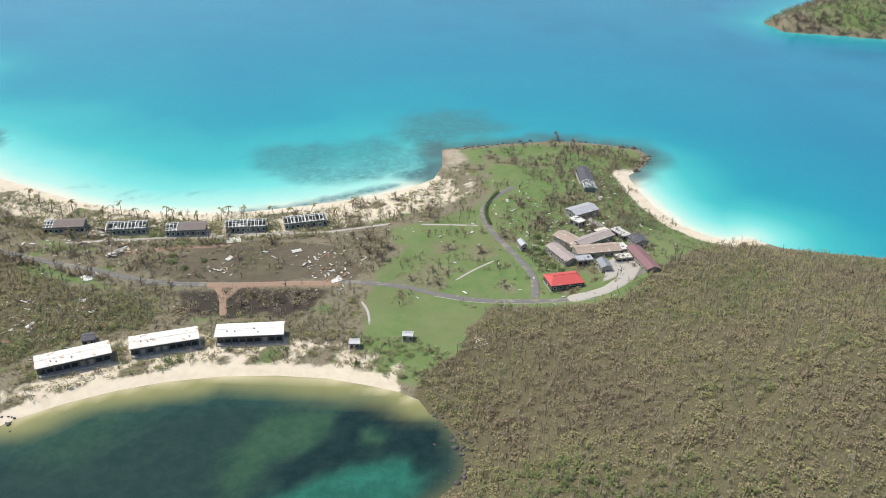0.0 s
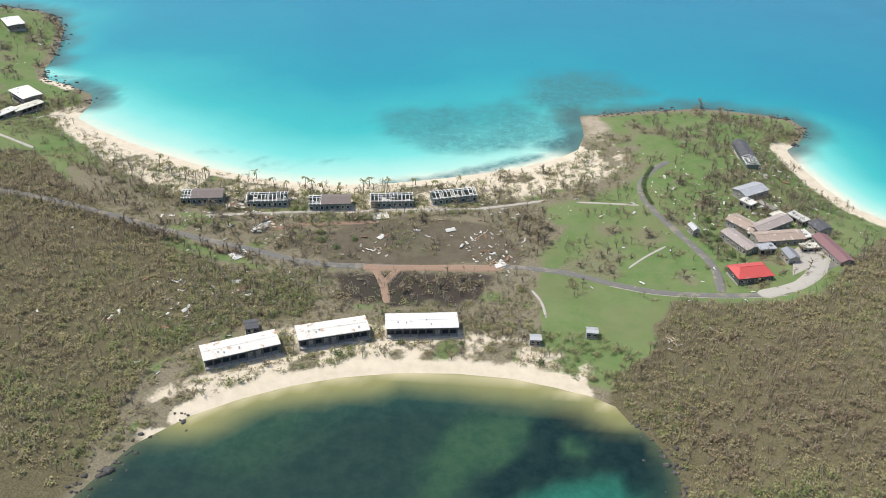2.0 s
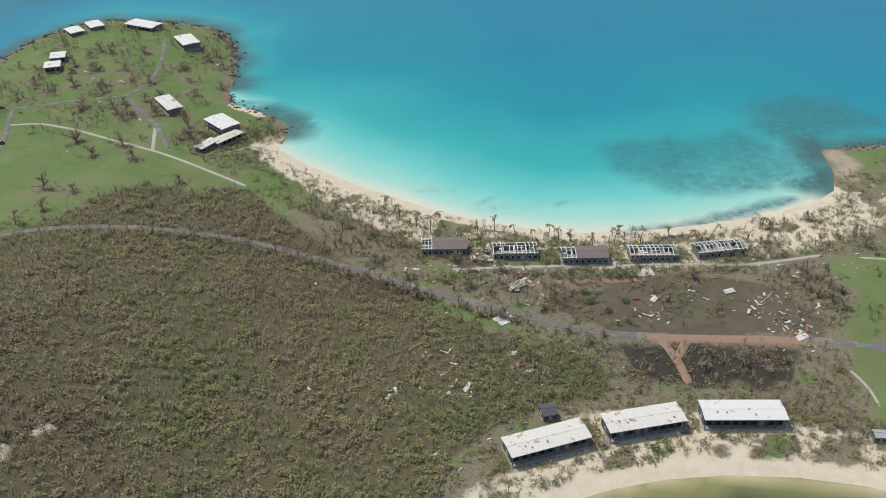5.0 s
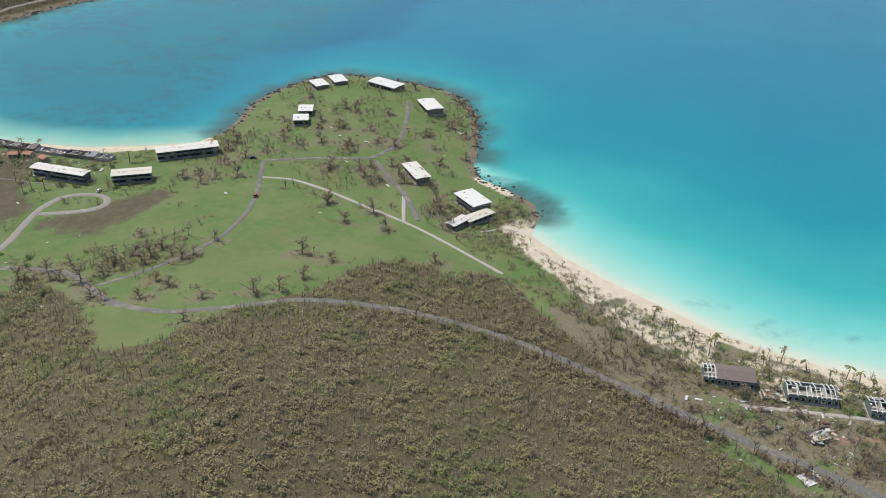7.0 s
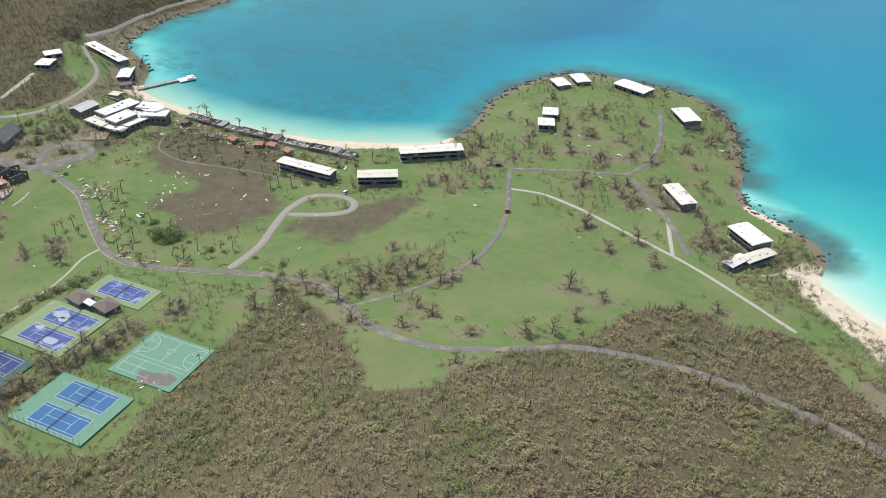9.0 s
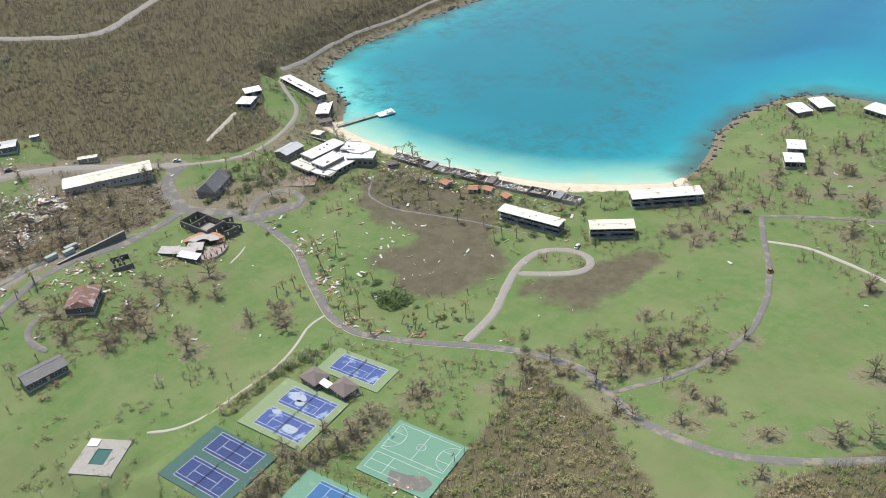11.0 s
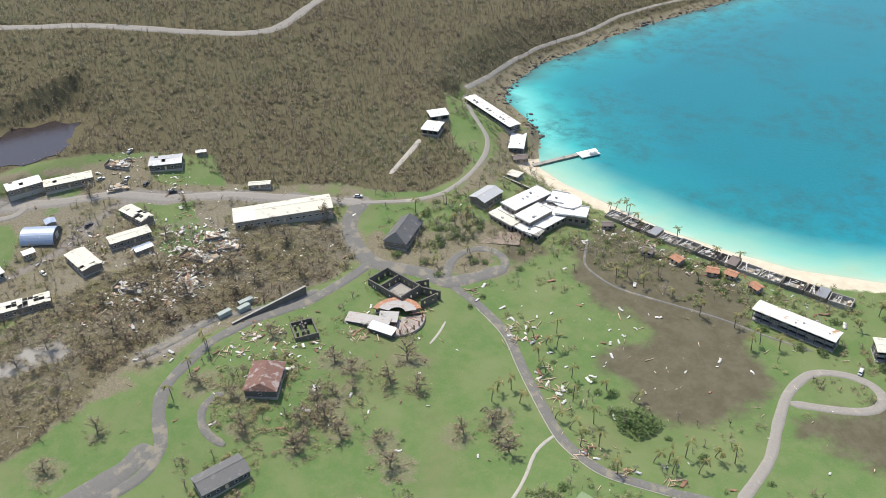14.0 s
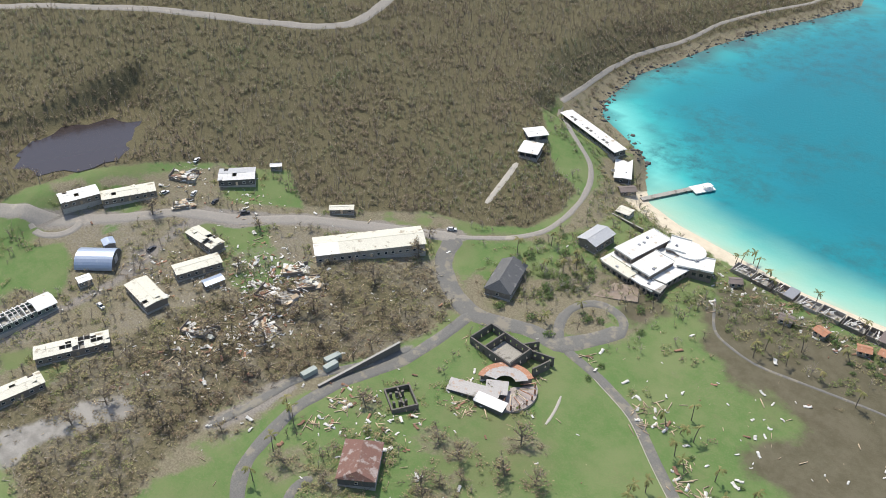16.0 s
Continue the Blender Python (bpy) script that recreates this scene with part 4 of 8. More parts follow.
for pts, d in ((ROAD_MAIN[-10:-1], 2.4), (ROAD_POINT[3:8], -2.3)):
    tagged(ribbon("kerb", offset_line(pts, d), 0.3, PATH_CONC, "pale concrete kerb beside the road", 0.16), category="kerb")
ribbon("path", [(106, 420), (98, 405), (92, 392), (80, 378), (60, 371)], 7.0, PATH_CONC, "pale concrete forecourt of the inn", 0.28)
for pts, width in CONCRETE:
    ribbon("path", pts, width, ROAD_MAT if pts is PATH_PALM else PATH_CONC, "worn footpath under palms" if pts is PATH_PALM else "pale concrete footpath", 0.1)

# ---------------------------------------------------------------- plants
RNG = np.random.default_rng(7)


def spike(p0, p1, r):
    """A tapered three-sided limb from p0 to p1."""
    p0, p1 = np.array(p0, float), np.array(p1, float)
    d = (p1 - p0) / (np.linalg.norm(p1 - p0) + 1e-9)
    a = np.cross(d, (0.31, 0.95, 0.1) if abs(d[2]) > 0.9 else (0, 0, 1))
    a /= np.linalg.norm(a)
    c = np.cross(d, a)
    ring = [p0 + r * (math.cos(k * 2.0944) * a + math.sin(k * 2.0944) * c) for k in range(3)]
    top = [p1 + 0.3 * r * (math.cos(k * 2.0944) * a + math.sin(k * 2.0944) * c) for k in range(3)]
    return ring + top, [(0, 1, 4), (0, 4, 3), (1, 2, 5), (1, 5, 4), (2, 0, 3), (2, 3, 5)]


def cone(p0, p1, r):
    v, _ = spike(p0, p1, r)
    return v[:3] + [np.array(p1, float)], [(0, 1, 3), (1, 2, 3), (2, 0, 3)]


def bare_tree(seed, high, wide, limbs, twigs, tufts, tuft_size, thick=0.16, lean=0.25, low=0.25, dome=0.0):
    """Vertices, triangles and material index (0 bark, 1 leaves) of one stripped tree; dome spreads the leaves over a low crown."""
    r = random.Random(seed)
    V, F, M = [], [], []

    def put(part_v, part_f, m):
        k = len(V)
        V.extend(part_v)
        F.extend([tuple(k + i for i in f) for f in part_f])
        M.extend([m] * len(part_f))
    top = Vector((r.uniform(-lean, lean) * high, r.uniform(-lean, lean) * high, high * r.uniform(0.62, 0.8)))
    put(*spike((0, 0, -0.4), top, thick), 0)
    ends = []
    for _ in range(limbs):
        u = r.uniform(low, 1.0)
        p = top * u
        a = r.uniform(0, 6.283)
        reach = wide * r.uniform(0.45, 1.0) * (1.15 - 0.5 * u)
        q = p + Vector((math.cos(a) * reach, math.sin(a) * reach, high * r.uniform(0.08, 0.4)))
        put(*(spike(p, q, thick * 0.5) if limbs > 7 else cone(p, q, thick * 0.5)), 0)
        ends.append((p, q))
    for _ in range(twigs):
        p, q = r.choice(ends)
        s = p.lerp(q, r.uniform(0.3, 1.0))
        e = s + Vector((r.uniform(-1, 1) * wide * 0.45, r.uniform(-1, 1) * wide * 0.45, high * r.uniform(-0.02, 0.25)))
        put(*cone(s, e, thick * 0.24), 0)
    for _ in range(tufts):
        if dome:
            a, k = r.uniform(0, 6.283), math.sqrt(r.random())
            k *= 0.95 + 0.25 * math.sin(2 * a + seed) + 0.16 * math.sin(5 * a + 2 * seed)
            c = Vector((math.cos(a) * k * wide, math.sin(a) * k * wide, dome * (0.55 + 0.45 * (1 - k * k)) * r.uniform(0.35, 1.15)))
        else:
            p, q = r.choice(ends)
            c = p.lerp(q, r.uniform(0.4, 1.1)) + Vector((r.gauss(0, 0.14), r.gauss(0, 0.14), r.gauss(0, 0.08))) * wide
        s = tuft_size * r.uniform(0.5, 1.3)
        ax = Vector((r.uniform(-1, 1), r.uniform(-1, 1), r.uniform(-0.45, 0.45))).normalized()
        bx = Vector((0, 0, 1)).cross(ax).normalized() + Vector((0, 0, r.uniform(-0.5, 0.5)))
        put([c - ax * s, c + bx * s * 0.9, c + ax * s * 0.9 - bx * s * 0.5], [(0, 1, 2)], 1)
    return np.array([tuple(v) for v in V], np.float32), np.array(F, np.int32), np.array(M, np.int32)


def plant_out(name, protos, xy, size, tone, mats, label, level=None):
    """One mesh of many plants, each turned and sized on its own."""
    VV, FF, MM, TT = [], [], [], []
    z = (level or land_height)(xy[:, 0], xy[:, 1])
    which = RNG.integers(0, len(protos), len(xy))
    base = 0
    for k, (pv, pf, pm) in enumerate(protos):
        sel = np.nonzero(which == k)[0]
        if not len(sel):
            continue
        a = RNG.uniform(0, 6.283, len(sel))
        c, s = np.cos(a)[:, None], np.sin(a)[:, None]
        sc = size[sel][:, None]
        x = (pv[None, :, 0] * c - pv[None, :, 1] * s) * sc + xy[sel, 0][:, None]
        y = (pv[None, :, 0] * s + pv[None, :, 1] * c) * sc + xy[sel, 1][:, None]
        zz = pv[None, :, 2] * sc * RNG.uniform(0.8, 1.2, len(sel))[:, None] + z[sel][:, None]
        VV.append(np.stack([x, y, zz], 2).reshape(-1, 3))
        FF.append((pf[None] + (base + np.arange(len(sel)) * len(pv))[:, None, None]).reshape(-1, 3))
        MM.append(np.tile(pm, len(sel)))
        TT.append(np.repeat(tone[sel], len(pv)))
        base += len(sel) * len(pv)
    me = raw_mesh(name, np.concatenate(VV), np.concatenate(FF), mats, np.concatenate(MM), {"tone": np.concatenate(TT)})
    return tagged(new(name, me), label, "trees", kind="stuff")


POND = [(-1036, 330), (-1028, 355), (-1010, 366), (-992, 355), (-984, 330), (-992, 305), (-1010, 294), (-1028, 305)]


def scatter(pts, spacing, keep=None, clear=2.0, window=None):
    """Uneven plan positions inside an outline, clear of roads and buildings."""
    x0, y0 = np.min(pts, axis=0)
    x1, y1 = np.max(pts, axis=0)
    if window:
        x0, y0, x1, y1 = max(x0, window[0]), max(y0, window[1]), min(x1, window[2]), min(y1, window[3])
    n = int((x1 - x0) * (y1 - y0) / spacing ** 2)
    px, py = RNG.uniform(x0, x1, n), RNG.uniform(y0, y1, n)
    ok = inside(px, py, pts) & (shore(px, py) > 2.5)
    px, py = px[ok], py[ok]
    ok = ~near_road(px, py, clear)
    for bx, by, ba, bl, bw in FOOTPRINTS:
        c, s = math.cos(radians(ba)), math.sin(radians(ba))
        u, v = (px - bx) * c + (py - by) * s, -(px - bx) * s + (py - by) * c
        ok &= ~((np.abs(u) < bl / 2 + 1.2) & (np.abs(v) < bw / 2 + 1.2))
    ok &= ~inside(px, py, POND) & ~(inside(px, py, PUDDLE) & (RNG.random(px.shape) < 0.93))
    if keep is not None:
        ok &= keep(px, py)
    return np.stack([px[ok], py[ok]], 1)


SITE_NEAR = [(-165, 315, 26, 32, 11), (-129, 330, 20, 31, 11), (-91, 339, 7, 32, 11), (-165, 332, 20, 6, 7), (-18, 340, -2, 5, 4), (-42, 335, 3, 5, 4), (-217, 441, 9, 17, 11), (-184, 442, 10, 22, 11), (-150, 443, 9, 23, 12), (-118, 449, 9, 23, 10), (-85, 458, 18, 25, 10), (57, 388, 15, 16, 12), (62, 419, -61, 20, 8), (68, 437, -50, 17, 10), (81, 437, 36, 26, 9), (81, 424, 14, 26, 10), (104, 410, -74, 26, 8), (79, 474, -57, 10, 18)]
SITE_POINT = [(88, 524, -88, 33, 9), (106, 436, -68, 10, 10), (41, 431, -72, 7, 4), (82, 404, -78, 9, 6), (-373, 560, -39, 21, 14), (-365, 543, 58, 20, 8), (-372, 532, 66, 15, 8), (-419, 587, -47, 25, 10), (-447, 692, -51, 23, 14), (-495, 724, -17, 27, 16), (-546, 709, -42, 16, 11), (-536, 724, -47, 17, 13), (-529, 652, 23, 11, 14), (-525, 636, 29, 11, 13), (-622, 502, 3, 38, 9), (-580, 515, 34, 24, 10), (-571, 562, 39, 40, 11), (-865, 571, 9, 36, 14)]
SITE_NORTH = [(-837, 556, 57, 10, 26), (-878, 534, 60, 12, 11), (-869, 520, 26, 10, 15), (-797, 489, 2, 10, 15), (-774, 498, -6, 12, 28), (-764, 490, -2, 11, 21), (-772, 482, -2, 26, 9), (-753, 505, 35, 22, 11), (-762, 514, 52, 13, 19), (-804, 433, 24, 9, 24), (-861, 398, 59, 52, 15), (-970, 309, 78, 18, 7), (-959, 329, 68, 25, 9), (-938, 377, 54, 18, 12), (-889, 404, 50, 12, 6), (-933, 397, 55, 6, 4), (-910, 340, 6, 20, 7), (-896, 328, 76, 21, 9)]
SITE_BAY = [(-883, 329, 84, 9, 5), (-895, 303, -1, 20, 11), (-928, 297, 46, 16, 14), (-934, 306, 78, 6, 7), (-920, 287, 83, 6, 5), (-917, 259, 92, 26, 10), (-887, 265, 69, 29, 8), (-880, 242, 85, 19, 7), (-775, 399, 1, 23, 13), (-761, 374, 30, 23, 6), (-750, 372, 13, 14, 3), (-760, 386, 10, 10, 12), (-778, 347, 65, 10, 13), (-763, 315, 41, 14, 20), (-735, 274, 81, 20, 12), (-734, 225, 112, 26, 11), (-664, 256, 35, 17, 19), (-626, 336, -2, 11, 8)]
SITE_YARD_SITE = [(-612, 339, -6, 11, 10), (-618, 337, -13, 6, 7), (-618, 352, 10, 33, 14), (-623, 315, 6, 32, 33), (-572, 285, 7, 35, 31), (-565, 325, 6, 32, 30), (-620, 277, 4, 32, 28)]
FOOTPRINTS = SITE_NEAR + SITE_POINT + SITE_NORTH + SITE_BAY + SITE_YARD_SITE

SHRUBS = [bare_tree(s, 3.1, 1.7, 2, 4, 24, 0.42, 0.065, 0.25, 0.4, 2.1) for s in range(6)] + [bare_tree(s, 4.6, 1.4, 3, 5, 18, 0.38, 0.085, 0.25, 0.45, 2.3) for s in range(20, 24)] + [bare_tree(s, 1.7, 2.2, 2, 3, 26, 0.46, 0.05, 0.2, 0.3, 0.9) for s in range(30, 34)]
SNAGS = [bare_tree(s, 5.6, 1.1, 3, 5, 0, 0.4, 0.17, 0.16, 0.45) for s in range(40, 46)] + [bare_tree(46, 4.2, 1.6, 4, 7, 2, 0.4, 0.16, 0.5, 0.4)]
FALLEN = [bare_tree(s, 1.6, 2.6, 6, 12, 3, 0.4, 0.15, 3.2, 0.35) for s in range(46, 50)]
BRUSH = [bare_tree(s, 1.5, 2.3, 6, 14, 18, 0.42, 0.07, 0.4, 0.1, 0.8) for s in range(110, 115)]
FARTREES = [bare_tree(s, 4.4, 1.7, 3, 3, 13, 0.55, 0.11, 0.2, 0.4, 2.2) for s in range(50, 57)]
SAPLINGS = [bare_tree(s, 5.4, 2.8, 8, 20, 3, 0.4, 0.20, 0.15, 0.3) for s in range(120, 125)]


def in_lawn(x, y):
    return np.any([inside(x, y, q) for q in LAWNS], axis=0)


def on_pad(xy):
    """True for places on a levelled court or inside a building's outline."""
    hit = np.zeros(len(xy), bool)
    for bx, by, bl, bw, _ in LEVELS[:6]:
        hit |= (np.abs(xy[:, 0] - bx) < bl) & (np.abs(xy[:, 1] - by) < bw)
    for bx, by, ba, bl, bw in FOOTPRINTS:
        c, s = math.cos(radians(ba)), math.sin(radians(ba))
        u, v = (xy[:, 0] - bx) * c + (xy[:, 1] - by) * s, -(xy[:, 0] - bx) * s + (xy[:, 1] - by) * c
        hit |= (np.abs(u) < bl / 2 + 0.4) & (np.abs(v) < bw / 2 + 0.4)
    return hit


def tone_of(xy, seed, mean=0.0):
    x, y = xy[:, 0], xy[:, 1]
    t = (fbm(x, y, 80, seed) - 0.5) * 1.0 + (fbm(x, y, 22, seed + 5) - 0.5) * 1.1 + 0.3 + mean
    return np.clip(t + RNG.uniform(-0.27, 0.27, len(xy)), 0, 1)


def size_of(xy, lo, hi, seed):
    """Sizes that swell and shrink in clumps, so that the canopy is uneven."""
    clump = np.clip((fbm(xy[:, 0], xy[:, 1], 11, seed) - 0.25) * 2, 0, 1)
    return lo + (hi - lo) * np.clip(0.65 * clump + RNG.uniform(0, 0.45, len(xy)), 0, 1)


def seen(x, y):
    """The slopes that face the flight; the far sides stay bare ground."""
    return (x < 190 + np.maximum(y - 249, 0) * 0.4) & ((x > -100) | (y > 245 - np.clip((-380 - x) * 0.15, 0, 40)))


for nm, outline, window, seed, lbl in (("hillside_thicket", WOOD_EAST, (-30, 205, 262, 460), 61, "storm-stripped brown and olive thicket covering the hillside"),
                                       ("hillside_thicket", WOOD_MID, (-640, 232, -130, 500), 62, "storm-stripped brown thicket with green regrowth on the hill")):
    xy = scatter(outline, 2.75, seen, clear=-0.5, window=window)
    xy = xy + RNG.normal(0, 2.8, xy.shape)
    xy = xy[~near_road(xy[:, 0], xy[:, 1], -0.3) & (shore(xy[:, 0], xy[:, 1]) > 2)]
    for bx, by, bl, bw, _ in LEVELS[:6]:
        xy = xy[(np.abs(xy[:, 0] - bx) > bl) | (np.abs(xy[:, 1] - by) > bw)]
    plant_out(nm, SHRUBS, xy, size_of(xy, 0.45, 1.3, seed), tone_of(xy, seed, 0.04 if seed == 61 else 0.15 + 0.14 * np.clip((-330 - xy[:, 0]) / 120, 0, 1)), [BARK, LEAF_DRY], lbl)
    xy = scatter(outline, 3.1, seen, clear=0.0, window=window)
    plant_out("bare_snags", SNAGS, xy, RNG.uniform(0.5, 1.1, len(xy)) ** 1.2, RNG.uniform(0.0, 1.0, len(xy)), [BARK, LEAF_DRY], "leafless broken trees standing in the thicket")
    xy = scatter(outline, 11.0, seen, clear=0.5, window=window)
    plant_out("fallen_trunks", FALLEN, xy, RNG.uniform(0.6, 1.2, len(xy)), RNG.uniform(0.5, 1.0, len(xy)), [BARK, LEAF_DRY], "pale snapped trunks lying in the thicket")
xy = scatter(WOOD_FAR, 3.1, lambda x, y: x > -1245 + (y - 300) * 0.42, clear=0.5, window=(-1225, 240, -820, 960))
plant_out("hillside_thicket", FARTREES, xy, size_of(xy, 0.5, 1.0, 65), tone_of(xy, 63, 0.06), [BARK, LEAF_FAR], "dark brown leafless forest on the far hillside")
xy = scatter(WOOD_FAR, 3.9, lambda x, y: x > -1200 + (y - 300) * 0.42, clear=0.5, window=(-1200, 240, -820, 900))
plant_out("bare_snags", SNAGS, xy, RNG.uniform(0.55, 1.1, len(xy)), RNG.uniform(0.1, 0.9, len(xy)), [BARK, LEAF_FAR], "pale leafless stems standing on the far hillside")
xy = scatter(TANGLE, 2.1, lambda x, y: ~in_lawn(x, y) & (fbm(x, y, 9, 29) > 0.33), clear=0.5)
plant_out("fallen_brush", FALLEN + FALLEN + BRUSH + SAPLINGS[:2] + SHRUBS[:6], xy, RNG.uniform(0.5, 1.05, len(xy)), tone_of(xy, 67, -0.08), [BARK, LEAF_DRY], "tangle of snapped trunks and dead brush beside the road")
LOGS = [bare_tree(s, 0.9, 1.4, 2, 5, 0, 0.4, 0.26, 7.0, 0.5) for s in range(130, 134)]
xy = scatter(TANGLE, 4.6, clear=1.0)
plant_out("fallen_trunks", LOGS, xy, RNG.uniform(0.7, 1.2, len(xy)), RNG.uniform(0.6, 1.0, len(xy)), [BARK, LEAF_DRY], "long pale trunks felled across the tangle")
xy = scatter(SCRUB, 2.6, lambda x, y: (fbm(x, y, 18, 9) > 0.26) & (polydist(x, y, NEAR_BEACH, False) > 26))
plant_out("scrub", SHRUBS + BRUSH + FALLEN[:2], xy, RNG.uniform(0.45, 1.0, len(xy)), tone_of(xy, 64, 0.1), [BARK, LEAF_DRY], "low dry scrub and fallen branches on the flat")
xy = scatter(FLATS, 2.8, lambda x, y: (fbm(x, y, 16, 15) > 0.38 + 0.2 * inside(x, y, SOIL_FIELD)) & ~in_lawn(x, y) & ~(inside(x, y, SOIL_POND) & (RNG.random(x.shape) < 0.8)))
plant_out("dead_trees", SAPLINGS + FALLEN + BRUSH[:2] + SHRUBS[:4], xy, RNG.uniform(0.45, 1.05, len(xy)), RNG.uniform(0.05, 0.95, len(xy)), [BARK, LEAF_DRY], "dark dead trees and brush on the flat behind the beach")
xy = scatter(SOIL_POND, 4.4)
plant_out("bare_snags", SNAGS + FALLEN, xy, RNG.uniform(0.6, 1.1, len(xy)), RNG.uniform(0.55, 1.0, len(xy)), [BARK, LEAF_DRY], "dead bare trees in the muddy hollow")


road = np.array(ROAD_MAIN[5:14], float)
row = np.array([road[k] + (road[k + 1] - road[k]) * RNG.random() + (RNG.normal(0, 1.6), -4.6 - abs(RNG.normal(0, 2.2))) for k in RNG.integers(0, len(road) - 1, 190)])
plant_out("roadside_trees", SHRUBS[:6] + SAPLINGS[:3] + SNAGS[:2], row, RNG.uniform(0.9, 1.4, len(row)), tone_of(row, 68, 0.05), [BARK, LEAF_DRY], "battered trees leaning beside the hill road")


def beach_band(pts, lo, hi):
    q = np.array(pts, float)
    x0, y0, x1, y1 = q[:, 0].min() - hi, q[:, 1].min() - hi, q[:, 0].max() + hi, q[:, 1].max() + hi
    return [(x0, y0), (x1, y0), (x1, y1), (x0, y1)], lambda x, y: (polydist(x, y, pts, False) > lo) & (polydist(x, y, pts, False) < hi)


for pts, lo, hi, gap, thin in ((MAIN_BEACH, 9, 46, 2.5, 0.42), (NEAR_BEACH[4:], 8, 34, 2.4, 0.42), (WEST_BEACH, 12, 36, 3.0, 0.45), (EAST_SHORE[4:12], 12, 36, 3.0, 0.45)):
    frame_pts, ok = beach_band(pts, lo, hi)
    xy = scatter(frame_pts, gap, lambda x, y: ok(x, y) & (fbm(x, y, 12, 70) > thin - 0.08))
    plant_out("beach_scrub", SHRUBS + BRUSH + SAPLINGS[:2], xy, RNG.uniform(0.45, 1.05, len(xy)), tone_of(xy, 71, 0.28), [BARK, LEAF_DRY], "battered sea-grape scrub and bare trees along the sand")

# scattered low growth over the lawns and round the houses
for outline, gap, cut, seed in (([(-30, 365), (-10, 590), (130, 600), (140, 480), (110, 400), (60, 370)], 3.6, 0.54, 81), ([(-590, 540), (-330, 515), (-380, 740), (-560, 765)], 3.4, 0.53, 82),
                                ([(-850, 230), (-600, 260), (-560, 420), (-560, 540), (-830, 560), (-830, 430), (-800, 400)], 4.6, 0.62, 83), ([(-260, 390), (-40, 400), (-30, 470), (-300, 480)], 3.4, 0.38, 84),
                                ([(-990, 240), (-860, 240), (-860, 400), (-930, 380)], 3.1, 0.40, 85), ([(-880, 440), (-740, 415), (-730, 520), (-810, 545), (-880, 580)], 3.0, 0.44, 86), ([(-560, 230), (-690, 230), (-690, 390), (-560, 390)], 3.6, 0.52, 87), ([(-640, 400), (-480, 375), (-330, 480), (-330, 540), (-560, 560)], 4.4, 0.64, 88)):
    xy = scatter(outline, gap, lambda x, y: (fbm(x, y, 22, seed) > cut) & ~in_lawn(x, y) & ~inside(x, y, SOIL_FIELD) & ~inside(x, y, SOIL_LOOP) & (RNG.random(x.shape) > 0.8 * inside(x, y, SOIL_WEST)))
    plant_out("low_growth", SHRUBS[::3] + BRUSH + SAPLINGS[:4], xy, RNG.uniform(0.4, 1.0, len(xy)), tone_of(xy, seed + 1, 0.4 if seed in (86, 87) else 0.08), [BARK, LEAF_DRY], "scattered dry bushes and broken saplings on the grass")

# brush masses along the meadow road, round the old house and in the beds by the pavilion
for outline, gap, cut, tone in (([(-563, 398), (-564, 422), (-536, 444), (-505, 462), (-489, 430), (-492, 405), (-512, 396), (-532, 405), (-552, 385)], 2.7, 0.46, 0.0), ([(-785, 309), (-775, 331), (-745, 338), (-727, 321), (-730, 292), (-761, 286)], 2.4, 0.40, -0.05), ([(-560, 392), (-556, 400), (-540, 402), (-552, 372)], 2.6, 0.3, 0.3),
                                ([(-812, 440), (-805, 455), (-792, 476), (-778, 458), (-787, 433), (-797, 417)], 2.2, 0.36, 0.55), ([(-604, 262), (-608, 300), (-597, 303), (-586, 335), (-580, 335), (-590, 300), (-594, 262)], 2.0, 0.25, 0.1), ([(-750, 265), (-722, 262), (-720, 285), (-748, 288)], 2.6, 0.45, 0.1),
                                ([(-652, 300), (-641, 300), (-638, 352), (-648, 352)], 1.8, 0.2, 0.5), ([(-745, 488), (-735, 478), (-640, 490), (-612, 505), (-612, 520), (-735, 520)], 2.8, 0.42, 0.4), ([(-400, 545), (-350, 535), (-352, 572), (-392, 580)], 2.5, 0.42, 0.1)):
    xy = scatter(outline, gap, lambda x, y: fbm(x, y, 14, 99) > cut, clear=0.3)
    xy = xy[~on_pad(xy)]
    plant_out("brush_mass", BRUSH + SAPLINGS[:2] + SHRUBS[:6], xy, RNG.uniform(0.5, 1.15, len(xy)), tone_of(xy, 100, tone), [BARK, LEAF_DRY], "matted heaps of broken branches and shrubs")

# shrubs crowding the beach lodges
xy = scatter([(-238, 428), (-70, 443), (-62, 470), (-100, 464), (-235, 456)], 2.5, lambda x, y: fbm(x, y, 10, 28) > 0.40, clear=0.2)
plant_out("lodge_shrubs", SHRUBS + BRUSH[:3], xy, RNG.uniform(0.5, 1.2, len(xy)), tone_of(xy, 27, 0.42), [BARK, LEAF_DRY], "green and brown shrubs crowding the beach lodges")

# dark brush and trees over the point
xy = scatter([(40, 395), (45, 440), (60, 500), (30, 600), (140, 605), (125, 520), (135, 470), (125, 410), (90, 385)], 3.3, lambda x, y: (fbm(x, y, 15, 98) > 0.42) & (shore(x, y) > 10))
plant_out("point_brush", SHRUBS[:5] + SAPLINGS + BRUSH, xy, RNG.uniform(0.55, 1.25, len(xy)), tone_of(xy, 97, 0.12), [BARK, LEAF_FAR], "dark bare trees and brush over the point")
